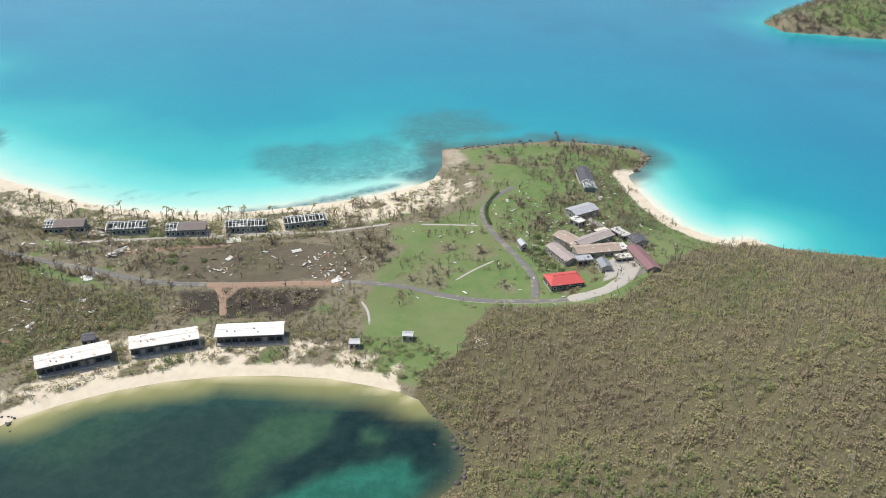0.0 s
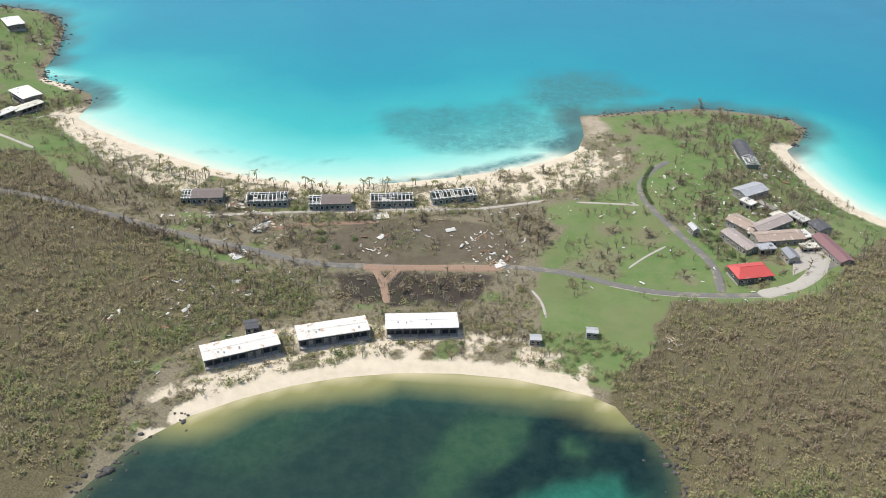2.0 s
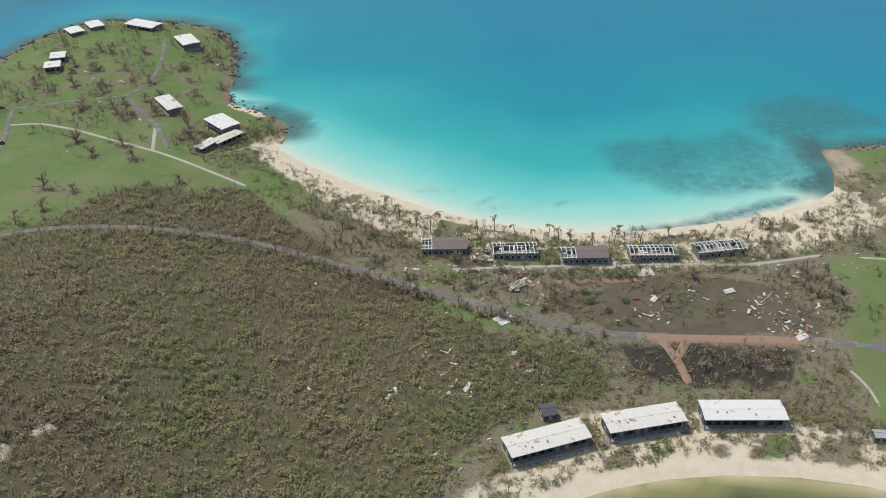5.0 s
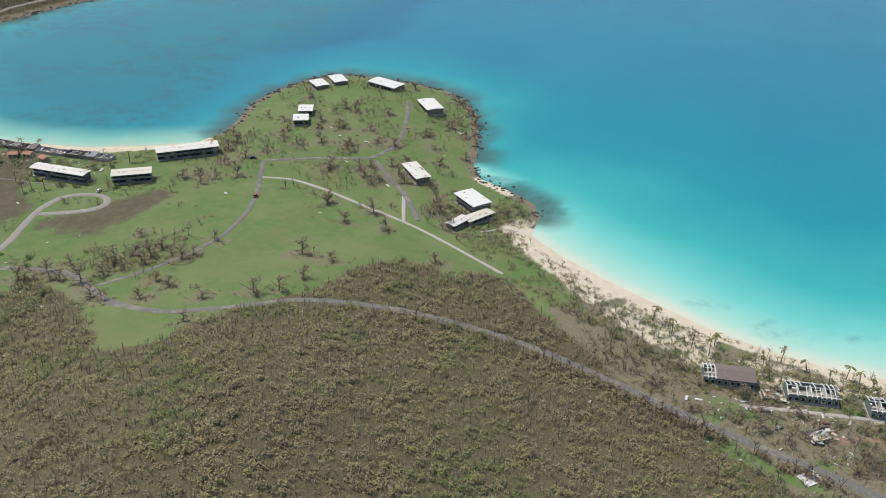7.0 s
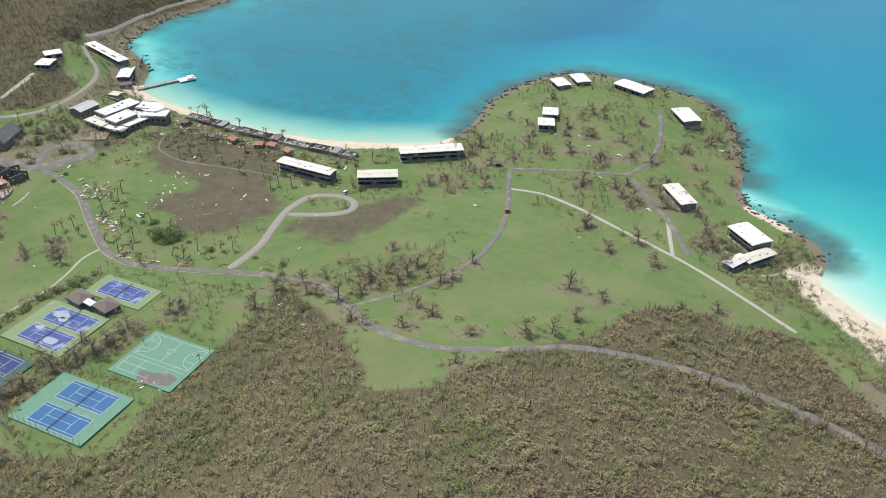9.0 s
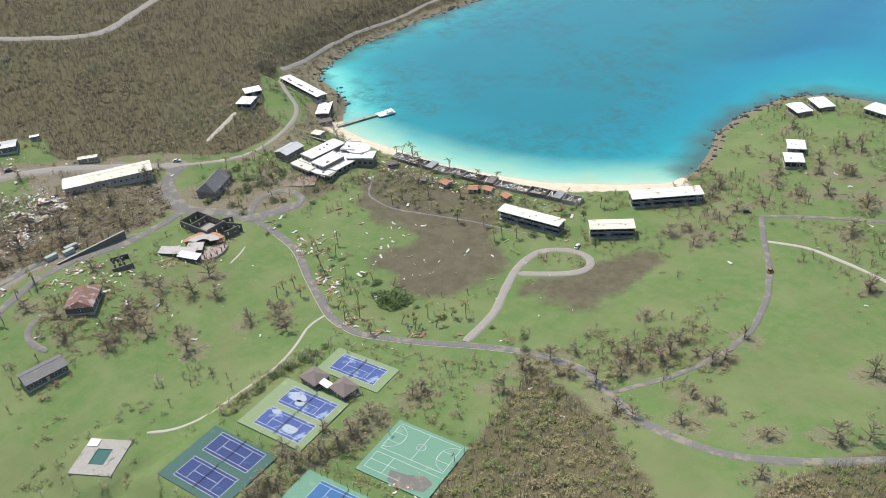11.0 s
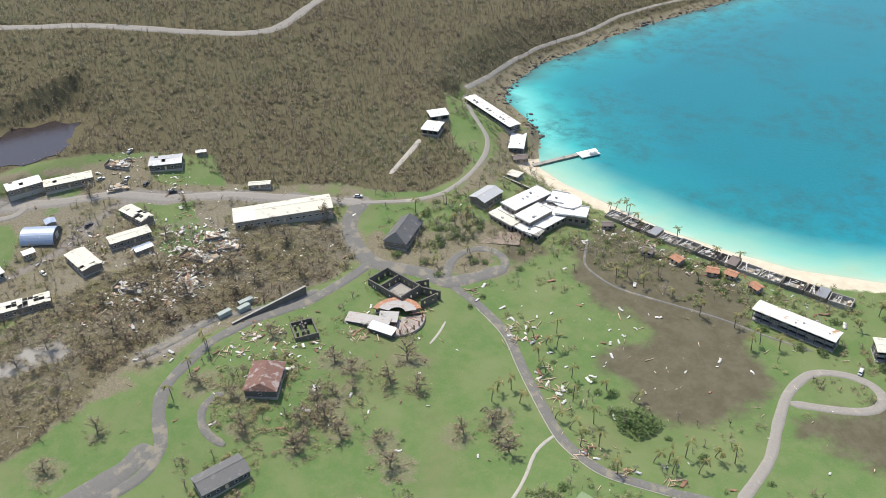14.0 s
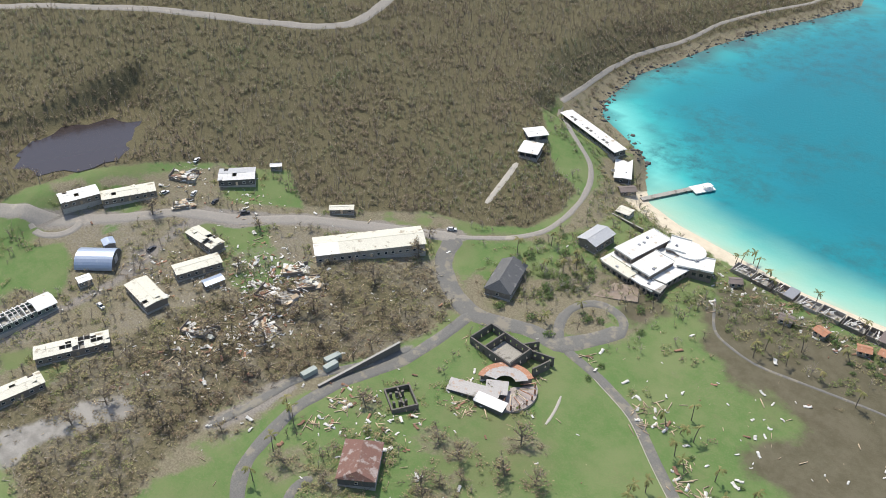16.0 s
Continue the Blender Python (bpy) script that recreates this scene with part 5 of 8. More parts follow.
# brush heaped round the single trees
near = np.array([(x + dx, y + dy) for pts in (TREES_MEADOW, TREES_HEAD, TREES_VILLAGE, TREES_CAMP, TREES_SOUTH, TREES_COURTS) for x, y in pts for dx, dy in RNG.normal(0, 3.6, (14, 2))])
near = near[~near_road(near[:, 0], near[:, 1], 0.5) & ~on_pad(near)]
plant_out("brush_heaps", BRUSH + FALLEN, near, RNG.uniform(0.45, 1.05, len(near)), RNG.uniform(0.0, 0.5, len(near)), [BARK, LEAF_DRY], "heaps of broken branches round the bare trees")
# growth along the coast road and on the islet
xy = scatter([(-840, 540), (-930, 560), (-945, 760), (-925, 1000), (-860, 1000), (-880, 850), (-890, 640)], 3.4, clear=0.8)
plant_out("coast_scrub", SHRUBS + BRUSH[:2], xy, RNG.uniform(0.5, 1.1, len(xy)), tone_of(xy, 93, -0.05), [BARK, LEAF_FAR], "dry brown scrub between coast road and rocks")

xy = np.stack([RNG.uniform(335, 560, 2200), RNG.uniform(915, 1130, 2200)], 1)
xy = xy[inside(xy[:, 0], xy[:, 1], ISLET)]
plant_out("islet_scrub", FARTREES + SHRUBS[:3], xy, RNG.uniform(1.1, 2.2, len(xy)), tone_of(xy, 95, 0.0), [BARK, LEAF_FAR], "dark scrub over the distant island shore", islet_height)
# shrubs and broken branches close round the buildings
ring = []
for bx, by, ba, bl, bw in FOOTPRINTS:
    for _ in range(int((bl + bw) * 1.1)):
        u = RNG.uniform(-0.5, 0.5)
        off = RNG.uniform(1.0, 4.5)
        side = RNG.integers(0, 4)
        px, py = (u * bl, (bw / 2 + off) * (1 if side else -1)) if side < 2 else ((bl / 2 + off) * (1 if side == 2 else -1), u * bw)
        c, s = math.cos(radians(ba)), math.sin(radians(ba))
        ring.append((bx + px * c - py * s, by + px * s + py * c))
ring = np.array(ring)
ring = ring[~near_road(ring[:, 0], ring[:, 1], 0.5) & (shore(ring[:, 0], ring[:, 1]) > 4)]
ring = ring[~on_pad(ring)]
plant_out("foundation_scrub", SHRUBS + BRUSH + SAPLINGS[:2], ring, RNG.uniform(0.4, 0.9, len(ring)), tone_of(ring, 96, 0.3), [BARK, LEAF_DRY], "tattered shrubs and branches against the buildings")

# rocks along the exposed shores
r3 = random.Random(5)
blob = bmesh.new()
bmesh.ops.create_icosphere(blob, subdivisions=1, radius=1)
bv = np.array([v.co[:] for v in blob.verts], np.float32)
bf = np.array([[v.index for v in f.verts] for f in blob.faces], np.int32)
blob.free()
for pts, big, lbl in ((EAST_SHORE[11:20], 0.5, "dark wave-washed rocks at the point"), (NORTH_HEAD, 0.5, "dark jagged rocks ringing the headland"), (WEST_SHORE[:10], 0.5, "rough brown rocks under the coast road"), ([(-841, 581), (-832, 577), (-825, 569), (-819, 556), (-816, 551)], 0.9, "dark boulders heaped below the shore block"), (NEAR_ROCKS[:9], 0.45, "grey boulders along the cove"), (NEAR_BEACH[:5], 0.45, "grey boulders along the cove")):
    VV, FF, base = [], [], 0
    for (ax, ay), (bx, by) in zip(pts[:-1], pts[1:]):
        for _ in range(int(math.hypot(bx - ax, by - ay) * 1.7)):
            u, off = r3.random(), r3.gauss(-0.6, 3.0)
            nx, ny = by - ay, ax - bx
            ln = math.hypot(nx, ny)
            x, y = ax + (bx - ax) * u + nx / ln * off, ay + (by - ay) * u + ny / ln * off
            if float(vnoise(np.array([x]), np.array([y]), 11, 77)[0]) < 0.35:
                continue
            s = 0.25 + abs(r3.gauss(0, big))
            k = np.array([r3.uniform(0.7, 1.4), r3.uniform(0.7, 1.4), r3.uniform(0.35, 0.7)]) * s
            v = bv * k * (1 + 0.5 * (np.sin(bv @ np.array([3.1, 5.3, 2.7]) * 3 + r3.random() * 9)[:, None] * 0.5))
            VV.append(v + (x, y, max(ground(x, y), -0.2) + 0.1 * s))
            FF.append(bf + base)
            base += len(bv)
    tagged(new("shore_rocks", raw_mesh("shore_rocks", np.concatenate(VV), np.concatenate(FF), [ROCK])), lbl, "rocks", kind="stuff")


# ---------------------------------------------------------------- parts and things
def thing(name, label, category, x, y, ang=0, group="", z=None):
    ob = new(name)
    ob.empty_display_size = 0.5
    ob.matrix_basis = pose(x, y, ground(x, y) if z is None else z, 0, 0, ang)
    return tagged(ob, label, category, group)


def part(name, shape, mat, parent, label="", at=None):
    """Links a shape (vertices and faces, or a ready mesh) as one mesh object under its thing or part."""
    if isinstance(shape, bpy.types.Mesh):
        me = shape
    else:
        me = bpy.data.meshes.new(name)
        me.from_pydata([tuple(v) for v in shape[0]], [], shape[1])
        me.materials.append(mat)
        me.update()
    ob = new(name, me)
    ob.parent = parent
    if at is not None:
        ob.matrix_basis = at
    if label:
        ob["label"] = label
    return ob


def join(*shapes):
    V, F = [], []
    for v, f in shapes:
        k = len(V)
        V += list(v)
        F += [tuple(k + i for i in q) for q in f]
    return V, F


def block(x0, x1, y0, y1, z0, z1):
    return [(x0, y0, z0), (x1, y0, z0), (x1, y1, z0), (x0, y1, z0), (x0, y0, z1), (x1, y0, z1), (x1, y1, z1), (x0, y1, z1)], \
        [(0, 3, 2, 1), (4, 5, 6, 7), (0, 1, 5, 4), (1, 2, 6, 5), (2, 3, 7, 6), (3, 0, 4, 7)]


def beam(p, q, w=0.15):
    """A square timber between two points."""
    p, q = Vector(p), Vector(q)
    d = (q - p).normalized()
    a = d.cross(Vector((0, 0, 1)) if abs(d.z) < 0.95 else Vector((1, 0, 0))).normalized() * w / 2
    c = d.cross(a).normalized() * w / 2
    v = [tuple(e + s * a + t * c) for e in (p, q) for s, t in ((-1, -1), (1, -1), (1, 1), (-1, 1))]
    return v, [(0, 1, 2, 3), (7, 6, 5, 4), (0, 4, 5, 1), (1, 5, 6, 2), (2, 6, 7, 3), (3, 7, 4, 0)]


def slab_roof(L, W, z, rise, thick=0.3):
    """Half of a low gable, as a slab: along x, from the ridge to the front eave."""
    x = L / 2
    return [(-x, -W / 2, z), (x, -W / 2, z), (x, 0, z + rise), (-x, 0, z + rise), (-x, -W / 2, z - thick), (x, -W / 2, z - thick), (x, 0, z + rise - thick), (-x, 0, z + rise - thick)], \
        [(0, 1, 2, 3), (7, 6, 5, 4), (0, 4, 5, 1), (1, 5, 6, 2), (2, 6, 7, 3), (3, 7, 4, 0)]


def tilted(L, W, z, rise, t=0.2):
    return [(-L / 2, -W / 2, z), (L / 2, -W / 2, z), (L / 2, W / 2, z + rise), (-L / 2, W / 2, z + rise), (-L / 2, -W / 2, z - t), (L / 2, -W / 2, z - t), (L / 2, W / 2, z + rise - t), (-L / 2, W / 2, z + rise - t)], [(0, 1, 2, 3), (7, 6, 5, 4), (0, 4, 5, 1), (1, 5, 6, 2), (2, 6, 7, 3), (3, 7, 4, 0)]


def mirrored(shape):
    v, f = shape
    return [(x, -y, z) for x, y, z in v], [tuple(reversed(q)) for q in f]


def ring_walls(L, W, z0, z1, t=0.3):
    """Four outer walls with thickness, open inside."""
    return join(block(-L / 2, L / 2, -W / 2, -W / 2 + t, z0, z1), block(-L / 2, L / 2, W / 2 - t, W / 2, z0, z1),
                block(-L / 2, -L / 2 + t, -W / 2 + t, W / 2 - t, z0, z1), block(L / 2 - t, L / 2, -W / 2 + t, W / 2 - t, z0, z1))


def window(parent, x, y, z, w, h, side=-1, frame_mat=None):
    """A window in a wall that faces along y: a frame proud of the wall and a pane."""
    f = frame_mat or FRAME_WOOD
    y0, y1 = (y - 0.10, y + 0.02) if side < 0 else (y - 0.02, y + 0.10)
    t = 0.1
    ob = part("window", join(block(x - w / 2, x - w / 2 + t, y0, y1, z, z + h), block(x + w / 2 - t, x + w / 2, y0, y1, z, z + h),
                             block(x - w / 2 + t, x + w / 2 - t, y0, y1, z, z + t), block(x - w / 2 + t, x + w / 2 - t, y0, y1, z + h - t, z + h)), f, parent)
    ym = (y - 0.05, y - 0.03) if side < 0 else (y + 0.03, y + 0.05)
    part("pane", block(x - w / 2 + t, x + w / 2 - t, ym[0], ym[1], z + t, z + h - t), GLASS, ob)
    return ob


def end_window(parent, x, y, z, w, h, side=1):
    """A window in a wall that faces along x."""
    x0, x1 = (x - 0.02, x + 0.10) if side > 0 else (x - 0.10, x + 0.02)
    t = 0.1
    ob = part("window", join(block(x0, x1, y - w / 2, y - w / 2 + t, z, z + h), block(x0, x1, y + w / 2 - t, y + w / 2, z, z + h),
                             block(x0, x1, y - w / 2 + t, y + w / 2 - t, z, z + t), block(x0, x1, y - w / 2 + t, y + w / 2 - t, z + h - t, z + h)), FRAME_WOOD, parent)
    xm = (x + 0.03, x + 0.05) if side > 0 else (x - 0.05, x - 0.03)
    part("pane", block(xm[0], xm[1], y - w / 2 + t, y + w / 2 - t, z + t, z + h - t), GLASS, ob)


def lodge(x, y, ang, L, W, H, roof_mat, wall_mat, label, bays=8, rise=0.5, porch=1.6, floors=1, vents=3, group="", name="lodge", seed=1):
    """A long low guest block: plinth, walls set back under the eaves, bays of glass, piers and a shallow roof."""
    r = random.Random(seed)
    ob = thing(name, label, "building", x, y, ang, group)
    l, w = L - 1.4, W - 1.2
    part("plinth", block(-l / 2 - 0.3, l / 2 + 0.3, -w / 2 - 0.3, w / 2 + 0.3, -2.5, 0.45), CONC, ob)
    y0 = -w / 2 + porch
    part("wall", block(-l / 2, l / 2, y0, w / 2, 0.45, H - 0.3), wall_mat, ob)
    step = l / bays
    storey = (H - 0.75) / floors
    for f in range(floors):
        z = 0.45 + f * storey
        if f:
            part("balcony", block(-l / 2, l / 2, -w / 2, y0 - 0.003, z - 0.18, z), CONC, ob)
            part("railing", join(block(-l / 2, l / 2, -w / 2 + 0.02, -w / 2 + 0.1, z + 0.9, z + 1.0), *[block(-l / 2 + k * step / 2 - 0.03, -l / 2 + k * step / 2 + 0.03, -w / 2 + 0.02, -w / 2 + 0.1, z, z + 0.9) for k in range(1, 2 * bays)]), FRAME_WOOD, ob)
        for k in range(bays):
            cx = -l / 2 + (k + 0.5) * step
            if r.random() < 0.17:
                part("door", block(cx - step * 0.3, cx + step * 0.3, y0 - 0.06, y0 - 0.003, z, z + min(2.3, storey - 0.3)), PALE_WALL, ob, "pale boarded door")
            else:
                window(ob, cx, y0, z + 0.25, step * 0.8, min(2.1, storey - 0.6), -1, DARK_WALL)
        for k in range(2, bays, 3):
            window(ob, -l / 2 + k * step, w / 2, z + 0.9, 1.4, 1.2, 1)
        for s in (-1, 1):
            end_window(ob, s * l / 2, 0.6, z + 0.8, 1.6, 1.3, s)
    for k in range(bays + 1):
        cx = -l / 2 + k * step
        part("pier", block(cx - 0.14, cx + 0.14, -w / 2, -w / 2 + 0.3, 0.45, H - 0.3), wall_mat, ob)
    half = slab_roof(L, W, H, rise)
    part("roof", half, roof_mat, ob)
    part("roof", mirrored(half), roof_mat, ob)
    part("ridge_cap", block(-L / 2, L / 2, -0.18, 0.18, H + rise + 0.004, H + rise + 0.08), roof_mat, ob)
    for k in range(vents):
        vx, vy = r.uniform(-0.42, 0.42) * L, -r.uniform(0.02, 0.3) * W
        vz = H + rise * (1 + vy / (W / 2))
        v = part("roof_vent", block(vx - 0.22, vx + 0.22, vy - 0.3, vy + 0.3, vz - 0.1, vz + 0.28), DARK_WALL, ob)
        part("cap", block(vx - 0.28, vx + 0.28, vy - 0.36, vy + 0.36, vz + 0.284, vz + 0.34), GREY_ROOF, v)
    return ob


def stripped_lodge(x, y, ang, L, W, H, label, cover=0.0, cover_mat=None, seed=1):
    """A beach cottage row whose roof is torn off to bare rafters; cover is the roofed share, at one end."""
    r = random.Random(seed)
    ob = thing("beach_lodge", label, "building", x, y, ang, "roofless beach lodges")
    part("plinth", block(-L / 2, L / 2, -W / 2, W / 2, -2, 0.4), CONC, ob)
    part("wall", ring_walls(L - 1, W - 2, 0.4, H - 0.2), GREEN_WALL, ob)
    part("floor", block(-L / 2 + 0.9, L / 2 - 0.9, -W / 2 + 1.4, W / 2 - 1.4, 0.404, 0.5), PATH_CONC, ob)
    for k in range(8):
        a, c = r.uniform(-0.45, 0.45) * L, r.uniform(-0.33, 0.33) * W
        part("fallen_sheet", block(a - r.uniform(0.4, 1.2), a + r.uniform(0.4, 1.2), c - 0.6, c + 0.6, 0.504, 0.9 + r.random() * 1.5), SHEET, ob)
    for k in range(1, 4):
        cx = -L / 2 + k * L / 4
        part("partition", block(cx - 0.12, cx + 0.12, -W / 2 + 1.303, W / 2 - 1.303, 0.4, H - 0.5), SHEET, ob)
    for k in range(8):
        cx = -L / 2 + 1.6 + k * (L - 3.2) / 7
        window(ob, cx, -W / 2 + 1, 1.0, 1.6, 1.9)
    rise = 1.5
    xc = -L / 2 + L * (1 - cover)
    part("ridge_beam", block(-L / 2, xc, -0.12, 0.12, H + rise - 0.4, H + rise - 0.1), FRAME_WOOD, ob)
    for s in (-1, 1):
        part("wall_plate", block(-L / 2, xc, s * (W / 2 - 1) - 0.22, s * (W / 2 - 1) + 0.22, H - 0.19, H + 0.08), FRAME_WOOD, ob)
    n = max(3, int((xc + L / 2) / 2.0))
    for k in range(n + 1):
        cx = -L / 2 + 0.2 + k * (xc + L / 2 - 0.4) / n
        for s in (-1, 1):
            if r.random() < 0.88:
                part("rafter", beam((cx, s * W / 2, H - 0.1), (cx + r.uniform(-0.15, 0.15), 0, H + rise), 0.34), FRAME_WOOD, ob)
    for k in range(4):
        s, u = r.choice((-1, 1)), r.uniform(0.3, 0.8)
        a = r.uniform(-L / 2, max(-L / 2 + 1, xc - 5))
        part("purlin", beam((a, s * W / 2 * u, H + rise * (1 - u) + 0.14), (a + r.uniform(3, 6), s * W / 2 * u, H + rise * (1 - u) + 0.14), 0.2), FRAME_WOOD, ob)
    if cover > 0:
        v, f = slab_roof(L * cover, W, H + 0.1, rise, 0.25)
        v = [(px + (xc + L / 2) / 2 + 0.0, py, pz) for px, py, pz in v]
        part("roof", (v, f), cover_mat, ob)
        part("roof", mirrored((v, f)), cover_mat, ob)
    return ob


def gable_house(x, y, ang, L, W, H, rise, roof_mat, wall_mat, label, hip=0.0, name="house", group="", eave=0.6, ridge_along="x"):
    """A house with a pitched roof; hip is how far the ridge stops short of each end."""
    if ridge_along == "y":
        ang, L, W = ang + 90, W, L
    ob = thing(name, label, "building", x, y, ang, group)
    l, w = L - 2 * eave, W - 2 * eave
    part("plinth", block(-l / 2 - 0.2, l / 2 + 0.2, -w / 2 - 0.2, w / 2 + 0.2, -2.5, 0.3), CONC, ob)
    part("wall", block(-l / 2, l / 2, -w / 2, w / 2, 0.3, H - 0.25), wall_mat, ob)
    n = max(2, int(l / 3.2))
    for s in (-1, 1):
        for k in range(n):
            window(ob, -l / 2 + (k + 0.5) * l / n, s * w / 2, 1.1, min(1.5, l / n * 0.6), 1.3, s)
        end_window(ob, s * l / 2, 0.0, 1.1, 1.3, 1.3, s)
    part("door", block(-0.5, 0.5, -w / 2 - 0.12, -w / 2 - 0.03, 0.3, 2.3), TIMBER, ob)
    a, b2, t = L / 2, W / 2, 0.18
    e = L / 2 - hip
    top = [(-a, -b2, H), (a, -b2, H), (a, b2, H), (-a, b2, H), (-e, 0, H + rise), (e, 0, H + rise)]
    low = [(px, py, pz - t) for px, py, pz in top]

    def plate(ids):
        n = len(ids)
        v = [top[i] for i in ids] + [low[i] for i in ids]
        return v, [tuple(range(n)), tuple(reversed(range(n, 2 * n)))] + [(k, n + k, n + (k + 1) % n, (k + 1) % n) for k in range(n)]
    part("roof", plate((0, 1, 5, 4)), roof_mat, ob)
    part("roof", plate((2, 3, 4, 5)), roof_mat, ob)
    if hip > 0:
        part("hip", plate((1, 2, 5)), roof_mat, ob)
        part("hip", plate((3, 0, 4)), roof_mat, ob)
    else:
        for s in (-1, 1):
            xx = s * (a - eave)
            part("gable", ([(xx - 0.1 * s, -w / 2, H - 0.25), (xx - 0.1 * s, w / 2, H - 0.25), (xx - 0.1 * s, 0, H + rise - 0.3), (xx, -w / 2, H - 0.25), (xx, w / 2, H - 0.25), (xx, 0, H + rise - 0.3)],
                           [(0, 1, 2), (5, 4, 3), (0, 3, 4, 1), (1, 4, 5, 2), (2, 5, 3, 0)]), wall_mat, ob)
    part("ridge_cap", block(-e, e, -0.15, 0.15, H + rise + 0.004, H + rise + 0.08), roof_mat, ob)
    return ob


def torn_house(x, y, ang, L, W, H, rise, roof_mat, wall_mat, label, missing=0.15, name="service_building", group="", eave=0.4, seed=1):
    """A low building whose shallow roof is laid in panels, some of them peeled away to the rafters."""
    if W > L:
        ang, L, W = ang + 90, W, L
    r = random.Random(seed)
    ob = thing(name, label, "building", x, y, ang, group)
    l, w = L - 2 * eave, W - 2 * eave
    part("plinth", block(-l / 2 - 0.2, l / 2 + 0.2, -w / 2 - 0.2, w / 2 + 0.2, -2.5, 0.3), CONC, ob)
    for piece in (block(-l / 2, l / 2, -w / 2, -w / 2 + 0.25, 0.3, H - 0.25), block(-l / 2, l / 2, w / 2 - 0.25, w / 2, 0.3, H - 0.25), block(-l / 2, -l / 2 + 0.25, -w / 2 + 0.25, w / 2 - 0.25, 0.3, H - 0.25), block(l / 2 - 0.25, l / 2, -w / 2 + 0.25, w / 2 - 0.25, 0.3, H - 0.25)):
        part("wall", piece, wall_mat, ob)
    part("floor", block(-l / 2 + 0.25, l / 2 - 0.25, -w / 2 + 0.25, w / 2 - 0.25, 0.304, 0.4), PALE_WALL, ob)
    n = max(2, int(l / 3.4))
    for side in (-1, 1):
        for k in range(n):
            cx = -l / 2 + (k + 0.5) * l / n
            if side < 0 and k == n // 2:
                part("door", block(cx - 0.55, cx + 0.55, -w / 2 - 0.06, -w / 2 - 0.003, 0.3, 2.3), TIMBER, ob)
            else:
                window(ob, cx, side * w / 2, 1.1, min(1.5, l / n * 0.55), min(1.2, H - 1.9), side)
    m = max(3, round(L / 2.4))
    gone = r.uniform(0.1, 0.8) * L - L / 2
    for side in (-1, 1):
        for k in range(m + 1):
            cx = -L / 2 + 0.15 + k * (L - 0.3) / m
            part("rafter", beam((cx, side * (W / 2 - 0.1), H - 0.14), (cx, side * 0.05, H + rise - 0.14), 0.16), FRAME_WOOD, ob)
        for k in range(m):
            for row in (0, 1):
                xa, xb = -L / 2 + k * L / m, -L / 2 + (k + 1) * L / m
                near_gap = math.exp(-((xa + xb) / 2 - gone) ** 2 / (0.03 * L * L + 4))
                if r.random() < missing * (0.35 + 2.2 * near_gap):
                    continue
                ya, yb = side * W / 2 * (1 - row / 2), side * W / 2 * (0.5 - row / 2)
                za, zb = H + rise * row / 2, H + rise * (row + 1) / 2
                lift = r.uniform(0.25, 0.9) if r.random() < missing * 0.4 else 0.0
                top = [(xa, ya, za), (xb - 0.03, ya, za + lift), (xb - 0.03, yb, zb + lift * 0.4), (xa, yb, zb)]
                if side > 0:
                    top.reverse()
                v = top + [(px, py, pz - 0.09) for px, py, pz in top]
                part("roof_panel", (v, [(0, 1, 2, 3), (7, 6, 5, 4), (0, 4, 5, 1), (1, 5, 6, 2), (2, 6, 7, 3), (3, 7, 4, 0)]), roof_mat, ob)
    part("ridge_cap", block(-L / 2, L * r.uniform(0.2, 0.5), -0.15, 0.15, H + rise + 0.004, H + rise + 0.08), roof_mat, ob)
    return ob


def flat_block(parent, x, y, ang, L, W, H, roof_mat, wall_mat, seed=0, parapet=0.35, floors=1):
    """A flat-roofed wing under one building."""
    r = random.Random(seed)
    m = pose(x, y, 0, 0, 0, ang)
    w = part("wing", block(-L / 2 + 0.4, L / 2 - 0.4, -W / 2 + 0.4, W / 2 - 0.4, -2, H - 0.35), wall_mat, parent, "", m)
    part("roof", join(block(-L / 2, L / 2, -W / 2, W / 2, H - 0.345, H), block(-L / 2, L / 2, -W / 2, -W / 2 + 0.25, H, H + parapet), block(-L / 2, L / 2, W / 2 - 0.25, W / 2, H, H + parapet)), roof_mat, w)
    n = max(2, int(L / 3.0))
    for f in range(floors):
        for k in range(n):
            cx, cz = -L / 2 + (k + 0.5) * L / n, 0.9 + f * 3
            part("window", block(cx - 0.9, cx + 0.9, -W / 2 + 0.36, -W / 2 + 0.397, cz, cz + 1.6), GLASS, w)
    n = max(2, int(W / 3.5))
    for s in (-1, 1):
        for k in range(n):
            cy = -W / 2 + (k + 0.5) * W / n
            part("window", block(s * (L / 2 - 0.38) - 0.018, s * (L / 2 - 0.38) + 0.018, cy - 0.8, cy + 0.8, 0.9, 2.5), GLASS, w)
    for k in range(max(1, int(L * W / 90))):
        a, c = r.uniform(-0.35, 0.35) * L, r.uniform(-0.3, 0.3) * W
        part("roof_unit", block(a - 0.6, a + 0.6, c - 0.5, c + 0.5, H + 0.004, H + 0.7), r.choice((GREY_ROOF, PALE_METAL, CREAM_ROOF)), w)
    return w


